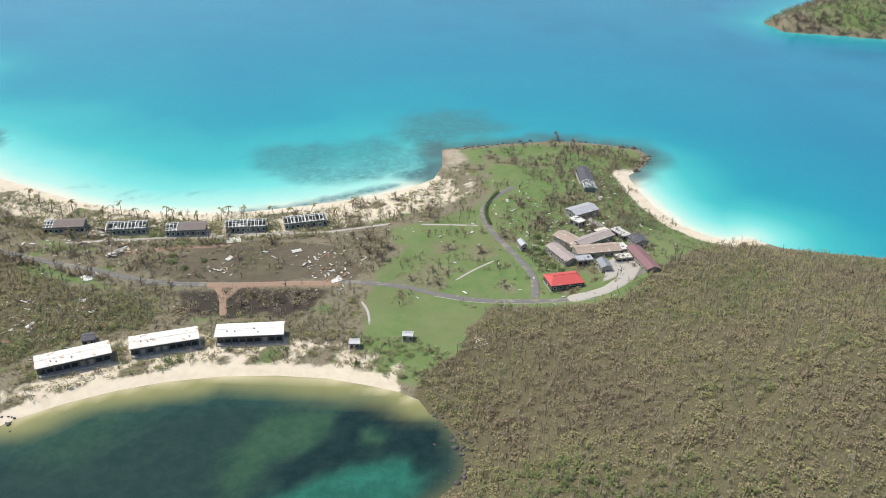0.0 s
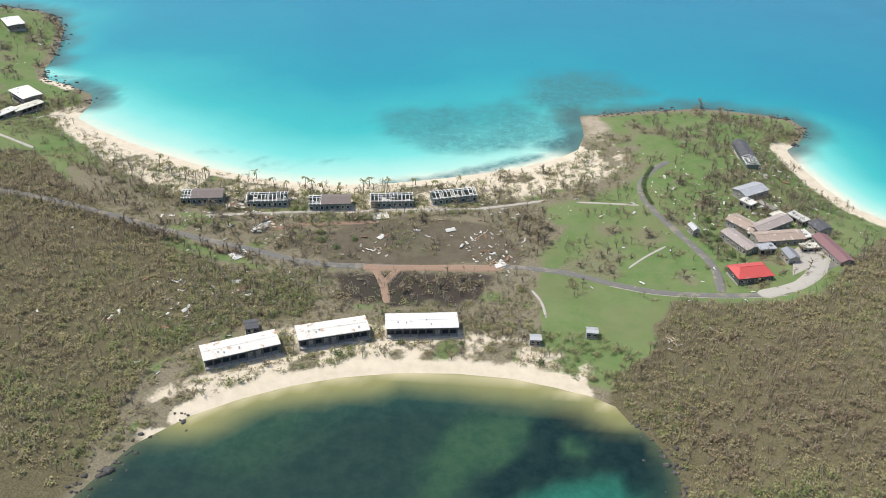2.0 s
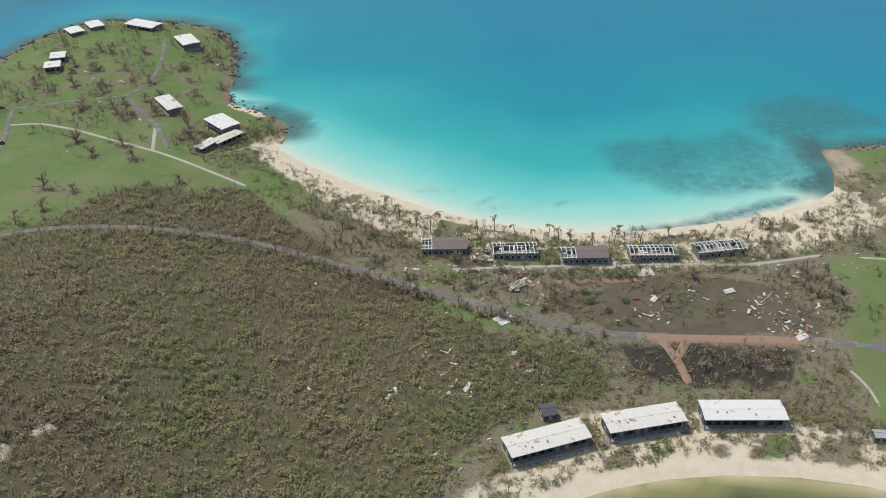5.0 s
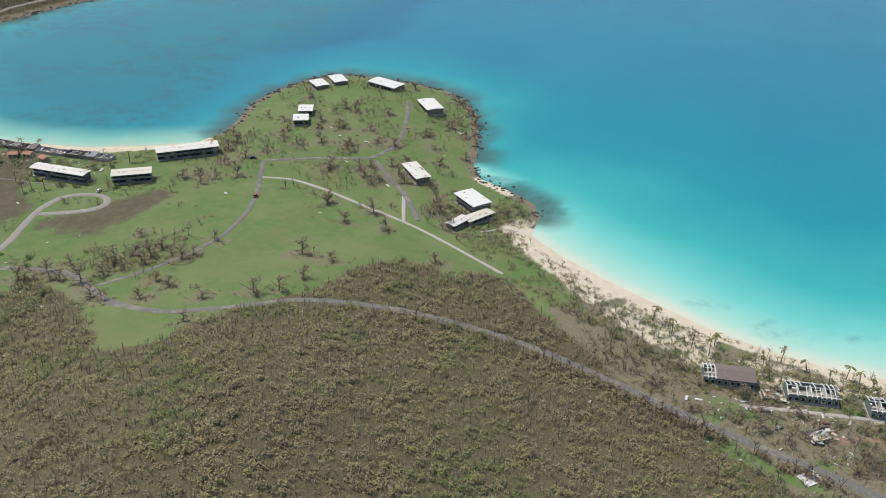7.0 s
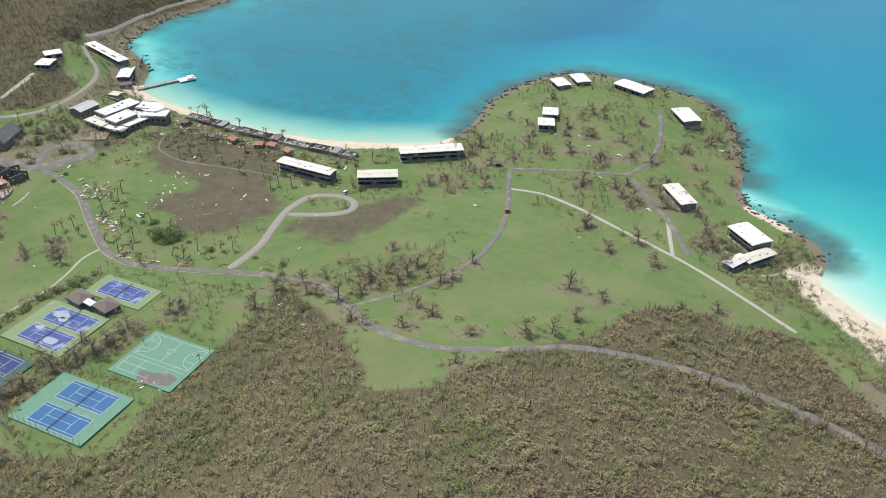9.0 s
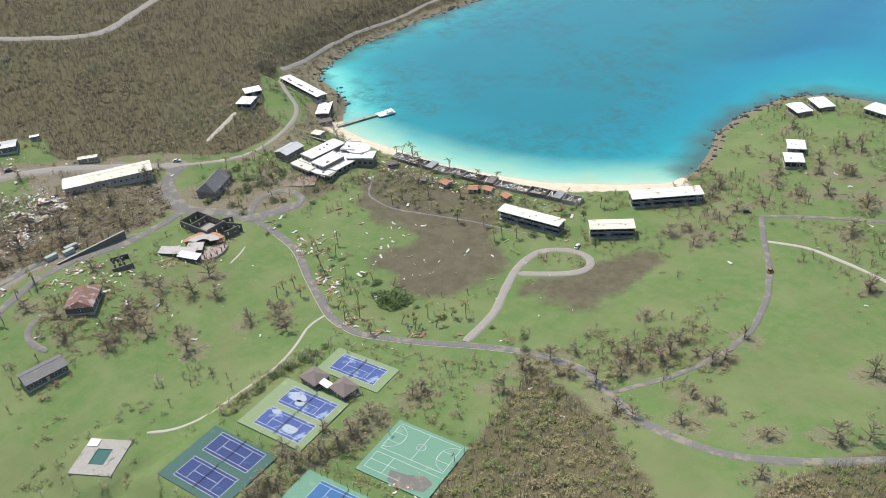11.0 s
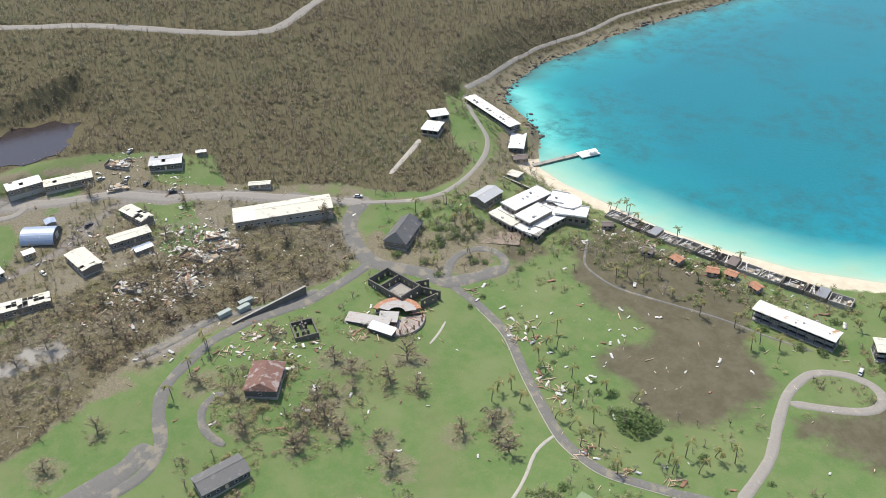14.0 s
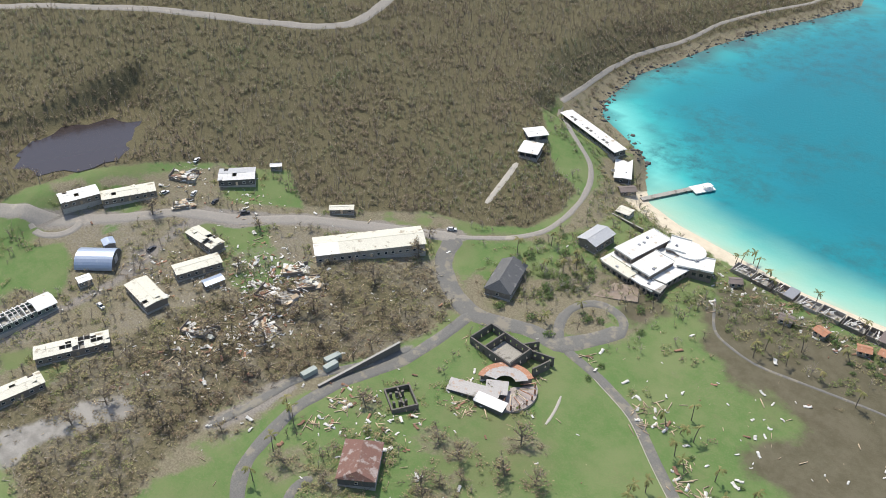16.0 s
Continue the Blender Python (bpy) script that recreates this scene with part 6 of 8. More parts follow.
# ---------------------------------------------------------------- east: cove lodges, beach lodges, the inn on the point
for k, (x, y, a, L, W) in enumerate(((-165.1, 315.1, 26.4, 31.8, 10.8), (-129.2, 330.3, 19.8, 30.8, 10.7), (-91.6, 339.0, 7.5, 31.6, 11.0))):
    lodge(x, y, a, L, W, 5.5, (RUST_WHITE, RUST_WHITE, WHITE_ROOF)[k], DARK_WALL, ("long cove lodge with rust-stained white roof and dark front", "long cove-side lodge with a white roof and streaked edge", "long cove-side lodge with a clean white roof")[k], 9, 0.45, 1.8, 1, 4, "cove lodges", seed=k + 3)
gable_house(-164.9, 331.9, 20.6, 6.0, 6.8, 3.0, 0.8, DARK_ROOF, DARK_WALL, "small shed with a dark roof behind the lodges", name="shed", eave=0.3)
for x, y, a in ((-17.9, 340.2, -2.2), (-42.3, 334.7, 2.6)):
    gable_house(x, y, a, 5.2, 4.4, 3.2, 0.7, PALE_METAL, DARK_WALL, "small grey-roofed beach hut on the lawn", name="hut", group="beach huts", eave=0.4)
stripped_lodge(-219.0, 441.2, 9.1, 22.5, 11.0, 4.4, "beach lodge with brown roof, one end torn open", 0.76, BROWN_ROOF, 1)
stripped_lodge(-184.1, 442.3, 9.9, 22.3, 11.0, 4.4, "beach lodge stripped to pale bare rafters", 0, None, 2)
stripped_lodge(-150.4, 443.1, 9.2, 22.6, 11.0, 4.4, "beach lodge half roofed in brown, half open rafters", 0.70, BROWN_ROOF, 3)
stripped_lodge(-117.6, 449.3, 8.8, 23.4, 10.4, 4.4, "beach lodge stripped to pale bare rafters", 0, None, 4)
stripped_lodge(-84.7, 457.4, 17.6, 25.1, 10.4, 4.4, "beach lodge stripped to tilted bare rafters", 0, None, 5)
stripped_lodge(88.0, 524.4, 92.5, 32.6, 9.0, 3.8, "long dark-roofed lodge torn open at one end", 0.68, DARK_ROOF, 6)
gable_house(59.5, 388.2, 15.5, 18.5, 12.3, 3.8, 2.4, RED_ROOF, DARK_WALL, "house with a bright red sheet roof beside the road", hip=3.2)
INN = (("inn wing with long grey-brown roof", 61.6, 419.3, -61.4, 20.2, 8.3, TAUPE_ROOF), ("inn wing with weathered tan roof", 67.6, 436.8, -49.9, 16.9, 10.3, TAN_ROOF), ("inn wing with grey-brown weathered roof", 81.0, 437.3, 36.6, 25.9, 8.8, TAUPE_ROOF),
       ("inn wing with brown and bare white roof", 81.3, 423.9, 13.6, 26.1, 10.0, TAN_ROOF), ("inn end wing with brown roof beside the drive", 104.1, 410.7, -74.2, 25.7, 8.2, PINK_ROOF), ("inn block with crumpled pale metal roof", 79.3, 474.4, -56.8, 11.0, 17.9, PALE_METAL),
       ("small dark-roofed outbuilding of the inn", 106.0, 436.2, -67.9, 9.5, 9.0, DARK_ROOF), ("small pale-roofed kiosk beside the road", 41.0, 431.1, -72.3, 6.9, 4.2, PALE_METAL), ("small grey-roofed annex of the inn", 82.4, 404.6, -77.8, 9.4, 6.2, GREY_ROOF))
tagged(part("forecourt", ([(x - 90, y - 400, z) for z in (-1.5, 0.45) for x, y in ((76, 376), (84, 380), (98, 400), (108, 408), (97, 423), (86, 412))], [tuple(range(6, 12)), tuple(range(5, -1, -1))] + [(k, (k + 1) % 6, 6 + (k + 1) % 6, 6 + k) for k in range(6)]), PATH_CONC, None, "", pose(90, 400, ground(90, 400))), "pale concrete forecourt between the inn wings", "terrace")
for lbl, x, y, a, L, W, m in INN:
    gable_house(x, y, a, L, W, 3.9, 1.3, m, PALE_WALL, lbl, name="inn_wing", group="inn on the point", ridge_along="x" if L > W else "y", eave=0.5)
for k, (x, y, a, L, W, m) in enumerate(((92, 427, 20, 14, 8, SHEET), (72, 428, -30, 8, 7, CREAM_ROOF), (98, 447, -55, 11, 6, SHEET), (88, 448, 36, 8, 6, CREAM_ROOF), (73, 413, 14, 9, 6, PALE_METAL), (94, 414, 13, 9, 5, CREAM_ROOF), (75, 461, -50, 8, 6, RUST_WHITE))):
    link = thing("inn_link", "flat pale-roofed link between the inn wings", "building", x, y, a, "inn links")
    flat_block(link, 0, 0, 0, L, W, 3.0 + 0.12 * k, m, PALE_WALL, 70 + k, 0.2)
def laid_panel(x, y, ang, L, W, mat, label, tilt=3.0):
    """A whole roof panel lying on the ground: a ribbed slab with a few split seams."""
    ob = thing("roof_panel", label, "debris", x, y, ang, "fallen roof panels")
    n = max(2, int(W / 1.1))
    for k in range(n):
        y0 = -W / 2 + k * W / n
        off = 0.3 * math.sin(k * 2.3 + x)
        part("board", block(-L / 2 + off, L / 2 + off * 0.6, y0, y0 + W / n - 0.05, 0.25 + 0.05 * (k % 2), 0.4 + 0.05 * (k % 2)), mat, ob, "", pose(0, 0, 0.1, tilt, tilt * 0.4, 0))


for x, y, a, L, W, m, lbl in ((-185.5, 389, 44, 8.5, 6.0, WHITE_ROOF, "large white roof panel dropped on the grass"), (-122, 435, 20, 8.5, 6.5, CREAM_ROOF, "large pale roof panel dropped behind the beach"), (-177.5, 360, 25, 6.0, 3.2, RUST_SHEET, "rust-orange roof panel in the scrub"),
                              (-180.5, 366, 20, 5.0, 2.6, SHEET, "split white roof panel in the scrub"), (-197, 343, 70, 5.5, 1.6, SHEET, "long white roof panel in the scrub"), (-84, 424, 30, 5.5, 3.0, SHEET, "pale roof panel on the bare field"), (-119, 413, 60, 4.5, 2.6, SHEET, "pale roof panel on the bare field"), (-58, 393, 35, 6.0, 3.0, SHEET, "white roof panel beside the dirt road")):
    laid_panel(x, y, a, L, W, m, lbl)
for x, y, a, L, W in ((86, 463, -52, 12, 4), (101, 428, 20, 8, 5), (70, 446, -50, 7, 3)):
    tagged(part("terrace", block(-L / 2, L / 2, -W / 2, W / 2, -1.5, 0.7), PALE_WALL, None, "", pose(x, y, ground(x, y), 0, 0, a)), "pale concrete terrace slab littered with storm debris", "terrace")

# ---------------------------------------------------------------- north headland
HEAD = (("two-storey headland lodge with wide white roof", -373.2, 559.4, -39.2, 21.3, 13.6, 6.5, WHITE_ROOF, 2), ("stepped lower wing with pale torn roof", -365.2, 543.7, 58.6, 20.3, 7.9, 4.0, CREAM_ROOF, 1), ("low wing with rust-stained roof", -373.5, 531.9, 66.3, 14.7, 7.0, 3.6, RUST_WHITE, 1), ("headland lodge with holed white roof", -419.1, 586.7, -47.4, 24.8, 10.5, 4.6, RUST_WHITE, 1),
        ("headland lodge with white roof near the rocks", -446.8, 692.6, -50.8, 22.7, 13.4, 4.6, WHITE_ROOF, 1), ("long white-roofed lodge at the tip of the headland", -494.8, 724.4, -16.7, 27.2, 14.0, 4.6, WHITE_ROOF, 1), ("square white-roofed cottage at the headland shore", -545.8, 709.7, -42.0, 15.5, 11.4, 4.4, WHITE_ROOF, 1), ("square white-roofed cottage at the headland shore", -536.0, 724.0, -46.7, 17.0, 11.5, 4.4, WHITE_ROOF, 1),
        ("white-roofed cottage on the headland lawn", -529.2, 652.4, 22.8, 10.8, 13.0, 4.4, WHITE_ROOF, 1), ("white-roofed cottage on the headland lawn", -525.1, 636.1, 25.0, 11.2, 12.5, 4.4, WHITE_ROOF, 1))
for k, (lbl, x, y, a, L, W, H, m, f) in enumerate(HEAD):
    lodge(x, y, a, L, W, H, m, STONE_WALL, lbl, max(3, int(L / 3.6)), 0.35, 1.3, f, 2, "headland lodges", seed=20 + k)

# ---------------------------------------------------------------- west bay: lodges, hotel, jetty
for k, (lbl, x, y, a, L, W, m) in enumerate((("two-storey bay lodge with white roof and rust patches", -622.2, 501.7, 3.4, 38.1, 8.8, RUST_WHITE), ("shorter two-storey bay lodge with cream-white roof", -580.2, 515.0, 33.6, 24.1, 10.1, CREAM_ROOF), ("two-storey bay lodge with yellowed white roof near the water", -571.2, 562.4, 39.0, 40.4, 10.5, RUST_WHITE))):
    lodge(x, y, a, L, W, 6.3, m, DARK_WALL, lbl, max(6, int(L / 4)), 0.35, 1.8, 2, 3, "bay lodges", seed=40 + k)
lodge(-868.5, 574.1, -15.5, 55.4, 8.9, 3.9, WHITE_ROOF, DARK_WALL, "long white-roofed shore block with open roof hatches", 14, 0.3, 1.4, 1, 6, "hotel blocks", seed=50)
lodge(-833.8, 559.7, 124.9, 23.2, 10.0, 3.9, WHITE_ROOF, DARK_WALL, "white-roofed shore block above the jetty", 4, 0.3, 1.2, 1, 2, "hotel blocks", seed=51)
lodge(-878.2, 533.9, 59.9, 12.5, 10.8, 3.9, WHITE_ROOF, DARK_WALL, "square white-roofed villa on the hillside", 3, 0.3, 1.2, 1, 1, "hillside villas", seed=52)
lodge(-869.1, 520.0, 26.1, 11.5, 13.6, 3.9, WHITE_ROOF, DARK_WALL, "square white-roofed villa on the hillside", 3, 0.3, 1.2, 1, 1, "hillside villas", seed=53)
gable_house(-796.7, 489.0, 1.5, 11.5, 16.4, 4.6, 1.6, PALE_METAL, STONE_WALL, "grey metal-roofed hall beside the hotel", ridge_along="y", name="hall")
hotel = thing("hotel", "sprawling white flat-roofed hotel with stepped terraces by the beach", "building", -765, 497)
for k, (x, y, a, L, W, H, m) in enumerate(((-769.0, 493.0, -4.7, 32.0, 31.0, 3.5, WHITE_ROOF), (-777.5, 500.3, -5.9, 11.6, 27.9, 6.8, WHITE_ROOF), (-765.1, 491.5, -3.5, 11.4, 18.7, 6.2, WHITE_ROOF), (-775.5, 480.0, -4.7, 17.0, 7.0, 4.0, CREAM_ROOF), (-752.5, 509.0, 27.0, 17.0, 11.3, 4.6, WHITE_ROOF), (-766.0, 514.0, 20.0, 10.0, 12.0, 5.6, WHITE_ROOF), (-756, 481, 10, 9, 8, 3.4, PALE_WALL))):
    flat_block(hotel, x + 765, y - 497, a, L, W, H, m, STONE_WALL, 60 + k, 0.3 + 0.07 * k, 2 if H > 6 else 1)
rot = [(math.cos(k * math.pi / 12), math.sin(k * math.pi / 12)) for k in range(24)]
part("round_dining_room", ([(8 * c, 6.5 * s, z) for z in (-2, 4.9) for c, s in rot], [tuple(range(24, 48))] + [(k, (k + 1) % 24, 24 + (k + 1) % 24, 24 + k) for k in range(24)]), STONE_WALL, hotel, "", pose(4.5, 17.5, 0))
part("round_roof", ([(8.8 * c, 7.2 * s, z) for z in (4.904, 5.4) for c, s in rot], [tuple(range(24, 48)), tuple(range(23, -1, -1))] + [(k, (k + 1) % 24, 24 + (k + 1) % 24, 24 + k) for k in range(24)]), WHITE_ROOF, hotel, "white rounded roof", pose(4.5, 17.5, 0))
gable_house(-804.0, 432.7, 24.0, 13.0, 24.4, 3.6, 5.0, SLATE_ROOF, STONE_WALL, "steep grey-shingled pavilion amid shrubs by the circle", ridge_along="y", hip=2.5, name="pavilion")
def hatch(x, y, ang, z, w=2.2, d=1.6):
    """A roof hatch: a raised curb round a dark slab, the opening's shade put into its colour."""
    ob = thing("roof_hatch", "roof opening with a raised curb, its shade a dark slab", "roof hatch", x, y, ang, "roof hatches", z)
    part("curb", ring_walls(w, d, 0.0, 0.25, 0.12), CONC, ob)
    # the roof is unbroken here; dark colour stands for the shade inside
    part("well", block(-w / 2 + 0.12, w / 2 - 0.12, -d / 2 + 0.12, d / 2 - 0.12, 0.0, 0.05), DARK_WALL, ob)


for u in (-19, -15.5, -3, 0.5, 13, 16.5):
    c, sn = math.cos(radians(-15.5)), math.sin(radians(-15.5))
    hatch(-868.5 + u * c + 1.6 * sn, 574.1 + u * sn - 1.6 * c, -15.5, ground(-868.5, 574.1) + 3.9 + 0.19)
hatch(-836, 553, 124.9, ground(-833.8, 559.7) + 3.98, 2.6, 2.0)
hatch(-417, 589, -47.4, ground(-419.1, 586.7) + 4.66, 3.6, 2.6)
gable_house(-805.0, 523.5, 10, 8.0, 7.0, 2.8, 0.6, CREAM_ROOF, PALE_WALL, "small pale-roofed kiosk by the jetty", name="kiosk", eave=0.4)
gable_house(-820.0, 545.5, 55, 9.5, 6.5, 2.9, 1.0, BROWN_ROOF, STONE_WALL, "small hut with a faded red-brown roof above the beach", name="hut", eave=0.4)
part_wall = thing("sea_wall", "low dark stone wall between hotel and beach", "wall", -798.5, 517, 0)
part("wall", block(-10, 10, -0.3, 0.3, -1.5, 1.4), RUIN_WALL, part_wall)
part("coping", block(-10, 10, -0.38, 0.38, 1.404, 1.52), CONC, part_wall)
jetty = thing("jetty", "pale concrete jetty reaching over shallow water", "jetty", -806.2, 563.5, 67.6, z=0.0)
part("deck", block(-16, 15.5, -1.6, 1.6, 0.7, 1.3), PALE_WALL, jetty)
part("head", block(15.5, 28.5, -5.5, 2.2, 0.7, 1.32), WHITE_ROOF, jetty)
part("shelter", block(21.5, 27, -4.9, -1.5, 3.2, 3.4), WHITE_ROOF, jetty, "small white shelter roof")
for px, py in ((22, -4.5), (26.5, -4.5), (22, -2), (26.5, -2)):
    part("post", block(px - 0.1, px + 0.1, py - 0.1, py + 0.1, 1.32, 3.2), FRAME_WOOD, jetty)
for k in range(12):
    for s in (-1, 1):
        part("pile", block(-13 + k * 3.6 - 0.18, -13 + k * 3.6 + 0.18, s * 1.3 - 0.18, s * 1.3 + 0.18, -5, 0.7), CONC, jetty)
# battered beach cottages in a row behind the west beach
rb = random.Random(33)
for k in range(12):
    u = k / 11
    x, y = -738 + 122 * u, 530 + 6 * u * u
    ob = thing("ruined_cottage", "roofless beachfront cottage ruin full of pale rubble", "ruin", x, y, 2 + 6 * u + rb.uniform(-2, 2), "ruined beachfront cottages")
    part("plinth", block(-5.4, 5.4, -4, 4, -2, 0.35), CONC, ob)
    part("wall", ring_walls(10.4, 7.4, 0.354, 2.0 + rb.random(), 0.3), (PALE_WALL, RUIN_WALL, STONE_WALL, CONC)[k % 4], ob)
    for q in range(2):
        cx = -2.6 + 5.2 * q
        part("partition", block(cx - 0.12, cx + 0.12, -3.4, 3.4 - 2.5 * rb.random(), 0.354, 1.6 + rb.random()), PALE_WALL, ob)
    for q in range(6):
        a, c = rb.uniform(-4, 4), rb.uniform(-2.6, 2.6)
        part("fallen_sheet", tilted(rb.uniform(1.2, 2.6), rb.uniform(0.7, 1.5), rb.uniform(0.8, 1.6), rb.uniform(-0.3, 0.7), 0.1), SHEET if rb.random() < 0.55 else TIMBER, ob, "", pose(a, c, 0, 0, 0, rb.uniform(0, 180)))
    if k % 4 == 2:
        part("roof_remnant", tilted(5.0, 7.8, 2.9, 0.6), GREY_ROOF if k % 8 == 2 else BROWN_ROOF, ob, "", pose(2.6, 0, 0))
    for q in range(3):
        part("rafter", beam((rb.uniform(-5, 0), -3.8, 2.6), (rb.uniform(-4, 2), 3.8, 2.6 + rb.uniform(-0.8, 0.4)), 0.22), FRAME_WOOD, ob)
tagged(part("forecourt", block(-12, 12, -6, 6, -2, 0.2), PALE_BRICK, None, "", pose(-769, 467, ground(-769, 467), 0, 0, 35)), "dusty brown paved forecourt beside the hotel", "terrace")
for x, y, a in ((-705, 505, 15), (-690, 509, -10), (-672, 512, 25), (-664, 516, 5), (-735, 512, 40), (-650, 514, -15)):
    gable_house(x, y + 5, a, 6.5, 5.5, 2.8, 0.9, TERRA if x > -700 else BROWN_ROOF, PALE_WALL, "small cottage with faded roof, partly collapsed", name="cottage", group="small cottages")

# ---------------------------------------------------------------- village and service yard
ware = gable_house(-860.6, 398.3, 59.0, 52.1, 15.4, 4.8, 1.5, CREAM_ROOF, PALE_WALL, "long warehouse with cream metal roof", name="warehouse")
part("roof_patch", slab_roof(11.5, 15.5, 4.86, 1.5, 0.05), WHITE_ROOF, ware, "newer white roof end", pose(-20.4, 0, 0.02))
YARD = (("service building with white roof", -969.5, 308.8, 78.3, 18.3, 10.0, WHITE_ROOF), ("long service building with cream roof", -958.9, 328.7, 68.2, 25.4, 8.9, CREAM_ROOF), ("dark workshop with white and grey roof panels", -938.4, 376.8, 54.1, 18.3, 11.9, PALE_METAL), ("small site trailer with pale roof", -889.4, 404.4, 49.9, 12.4, 4.6, CREAM_ROOF), ("small shed at the forest edge", -934.0, 397.0, 55.0, 6.2, 3.9, PALE_METAL),
        ("yard building with holed cream roof", -909.7, 340.4, 5.7, 20.2, 8.0, CREAM_ROOF), ("yard building with cream roof", -896.5, 328.4, 76.3, 21.2, 8.6, CREAM_ROOF), ("lean-to with pale blue metal roof", -883.9, 328.7, 83.3, 9.4, 5.4, BLUE_METAL), ("yard building with stained pale roof", -895.4, 302.6, -1.1, 20.6, 10.6, CREAM_ROOF), ("small shed with blue-grey roof", -935.4, 305.6, 77.8, 5.6, 6.0, BLUE_METAL),
        ("small white-roofed shed in the yard", -920.8, 286.5, 83.1, 6.2, 5.3, WHITE_ROOF), ("long yard building with torn white roof", -887.2, 265.2, 69.2, 29.2, 8.4, CREAM_ROOF), ("low building with cream roof beside the track", -880.5, 238.5, 85.4, 22.0, 8.0, CREAM_ROOF))
for lbl, x, y, a, L, W, m in YARD:
    torn_house(x, y, a, L, W, 3.7 if W > 6 else 2.7, 0.6, m, DARK_WALL if "dark" in lbl else STONE_WALL, lbl, 0.2 if "torn" in lbl or "holed" in lbl else 0.04 if W > 6 else 0.0, group="service yard", seed=int(L * 10))
stripped_lodge(-918.4, 258.5, 91.9, 25.8, 10.3, 3.6, "wrecked storage shed open to the sky", 0.35, WHITE_ROOF, 9)
WRECKS = ((-181, 416, 35, 12, 7), (-858, 361, 60, 11, 8), (-862, 309, 30, 15, 7), (-200, 436, 15, 9, 6), (-956, 357, 40, 13, 8), (-860, 346, 25, 18, 9), (-869, 362, 60, 12, 7), (-845, 330, 5, 12, 7), (-938, 346, 60, 10, 6))
rw3 = random.Random(44)
for x, y, a, L, W in WRECKS:
    ob = thing("wrecked_building", "collapsed building with tan framing and pale sheets", "ruin", x, y, a, "collapsed buildings")
    part("floor_slab", block(-L / 2, L / 2, -W / 2, W / 2, -1.5, 0.25), PALE_WALL, ob)
    for piece in (block(-L / 2, -L / 2 + 0.3, -W / 2, W / 2, 0.254, 2.4), block(-L / 2 + 0.304, L / 4, -W / 2, -W / 2 + 0.3, 0.254, 1.8), block(L / 8, L / 2, W / 2 - 0.3, W / 2, 0.254, 2.2)):
        part("wall", piece, STONE_WALL, ob)
    for k in range(16):
        part("fallen_sheet", tilted(rw3.uniform(1.5, 4.0), rw3.uniform(1.0, 2.4), rw3.uniform(0.6, 1.5), rw3.uniform(-0.3, 0.8), 0.1), (SHEET, SHEET, CREAM_ROOF, TIMBER, RUST_SHEET)[k % 5], ob, "", pose(rw3.uniform(-0.48, 0.48) * L, rw3.uniform(-0.5, 0.5) * W, 0, 0, 0, rw3.uniform(0, 180)))
    for k in range(10):
        u, v = rw3.uniform(-0.45, 0.3) * L, rw3.uniform(-0.5, 0.5) * W
        part("rafter", beam((u, v, 0.6 + rw3.random()), (u + rw3.uniform(1, 5), v + rw3.uniform(-3, 3), 1.0 + rw3.random() * 1.6), 0.25), TIMBER if k % 2 else FRAME_WOOD, ob)
q = thing("quonset_hut", "arched blue-grey metal quonset hut in the yard", "building", -929.5, 297.3, 46.2, "service yard")
arc = [(7.0 * math.cos(math.pi * k / 14), 5.6 * math.sin(math.pi * k / 14)) for k in range(15)]
part("shell", ([(x, c, s) for x in (-8.5, 8.5) for c, s in arc] + [(x, c * 0.97, s * 0.97) for x in (-8.5, 8.5) for c, s in arc],
               [(k, k + 1, 16 + k, 15 + k) for k in range(14)] + [(31 + k, 30 + k, 45 + k, 46 + k) for k in range(14)] + [(k + 1, k, 30 + k, 31 + k) for k in range(14)] + [(15 + k, 16 + k, 46 + k, 45 + k) for k in range(14)]), BLUE_METAL, q)
for s in (-8.2, 8.2):
    part("end_wall", ([(s - 0.08, c * 0.965, z * 0.965) for c, z in arc] + [(s + 0.08, c * 0.965, z * 0.965) for c, z in arc], [tuple(range(14, -1, -1)), tuple(range(15, 30))]), DARK_WALL, q)
    part("door", block(s - 0.14, s + 0.14, -1.8, 1.8, 0, 3.4), PALE_METAL, q)

# roofless stone ruin with window openings
ruin = thing("stone_ruin", "roofless dark stone ruin with empty window openings", "ruin", -774.6, 398.8, 0.7)


def pierced_wall(L, H, t=0.6, step=3.2, w=1.1, sill=1.0, head=2.6):
    """A wall along x with a row of openings right through it."""
    n = max(1, int(L / step))
    pieces, x = [], -L / 2
    for k in range(n):
        c = -L / 2 + (k + 0.5) * L / n
        pieces.append(block(x, c - w / 2, -t / 2, t / 2, -1.5, H))
        pieces.append(block(c - w / 2, c + w / 2, -t / 2, t / 2, -1.5, sill))
        pieces.append(block(c - w / 2, c + w / 2, -t / 2, t / 2, head, H))
        x = c + w / 2
    pieces.append(block(x, L / 2, -t / 2, t / 2, -1.5, H))
    return join(*pieces)


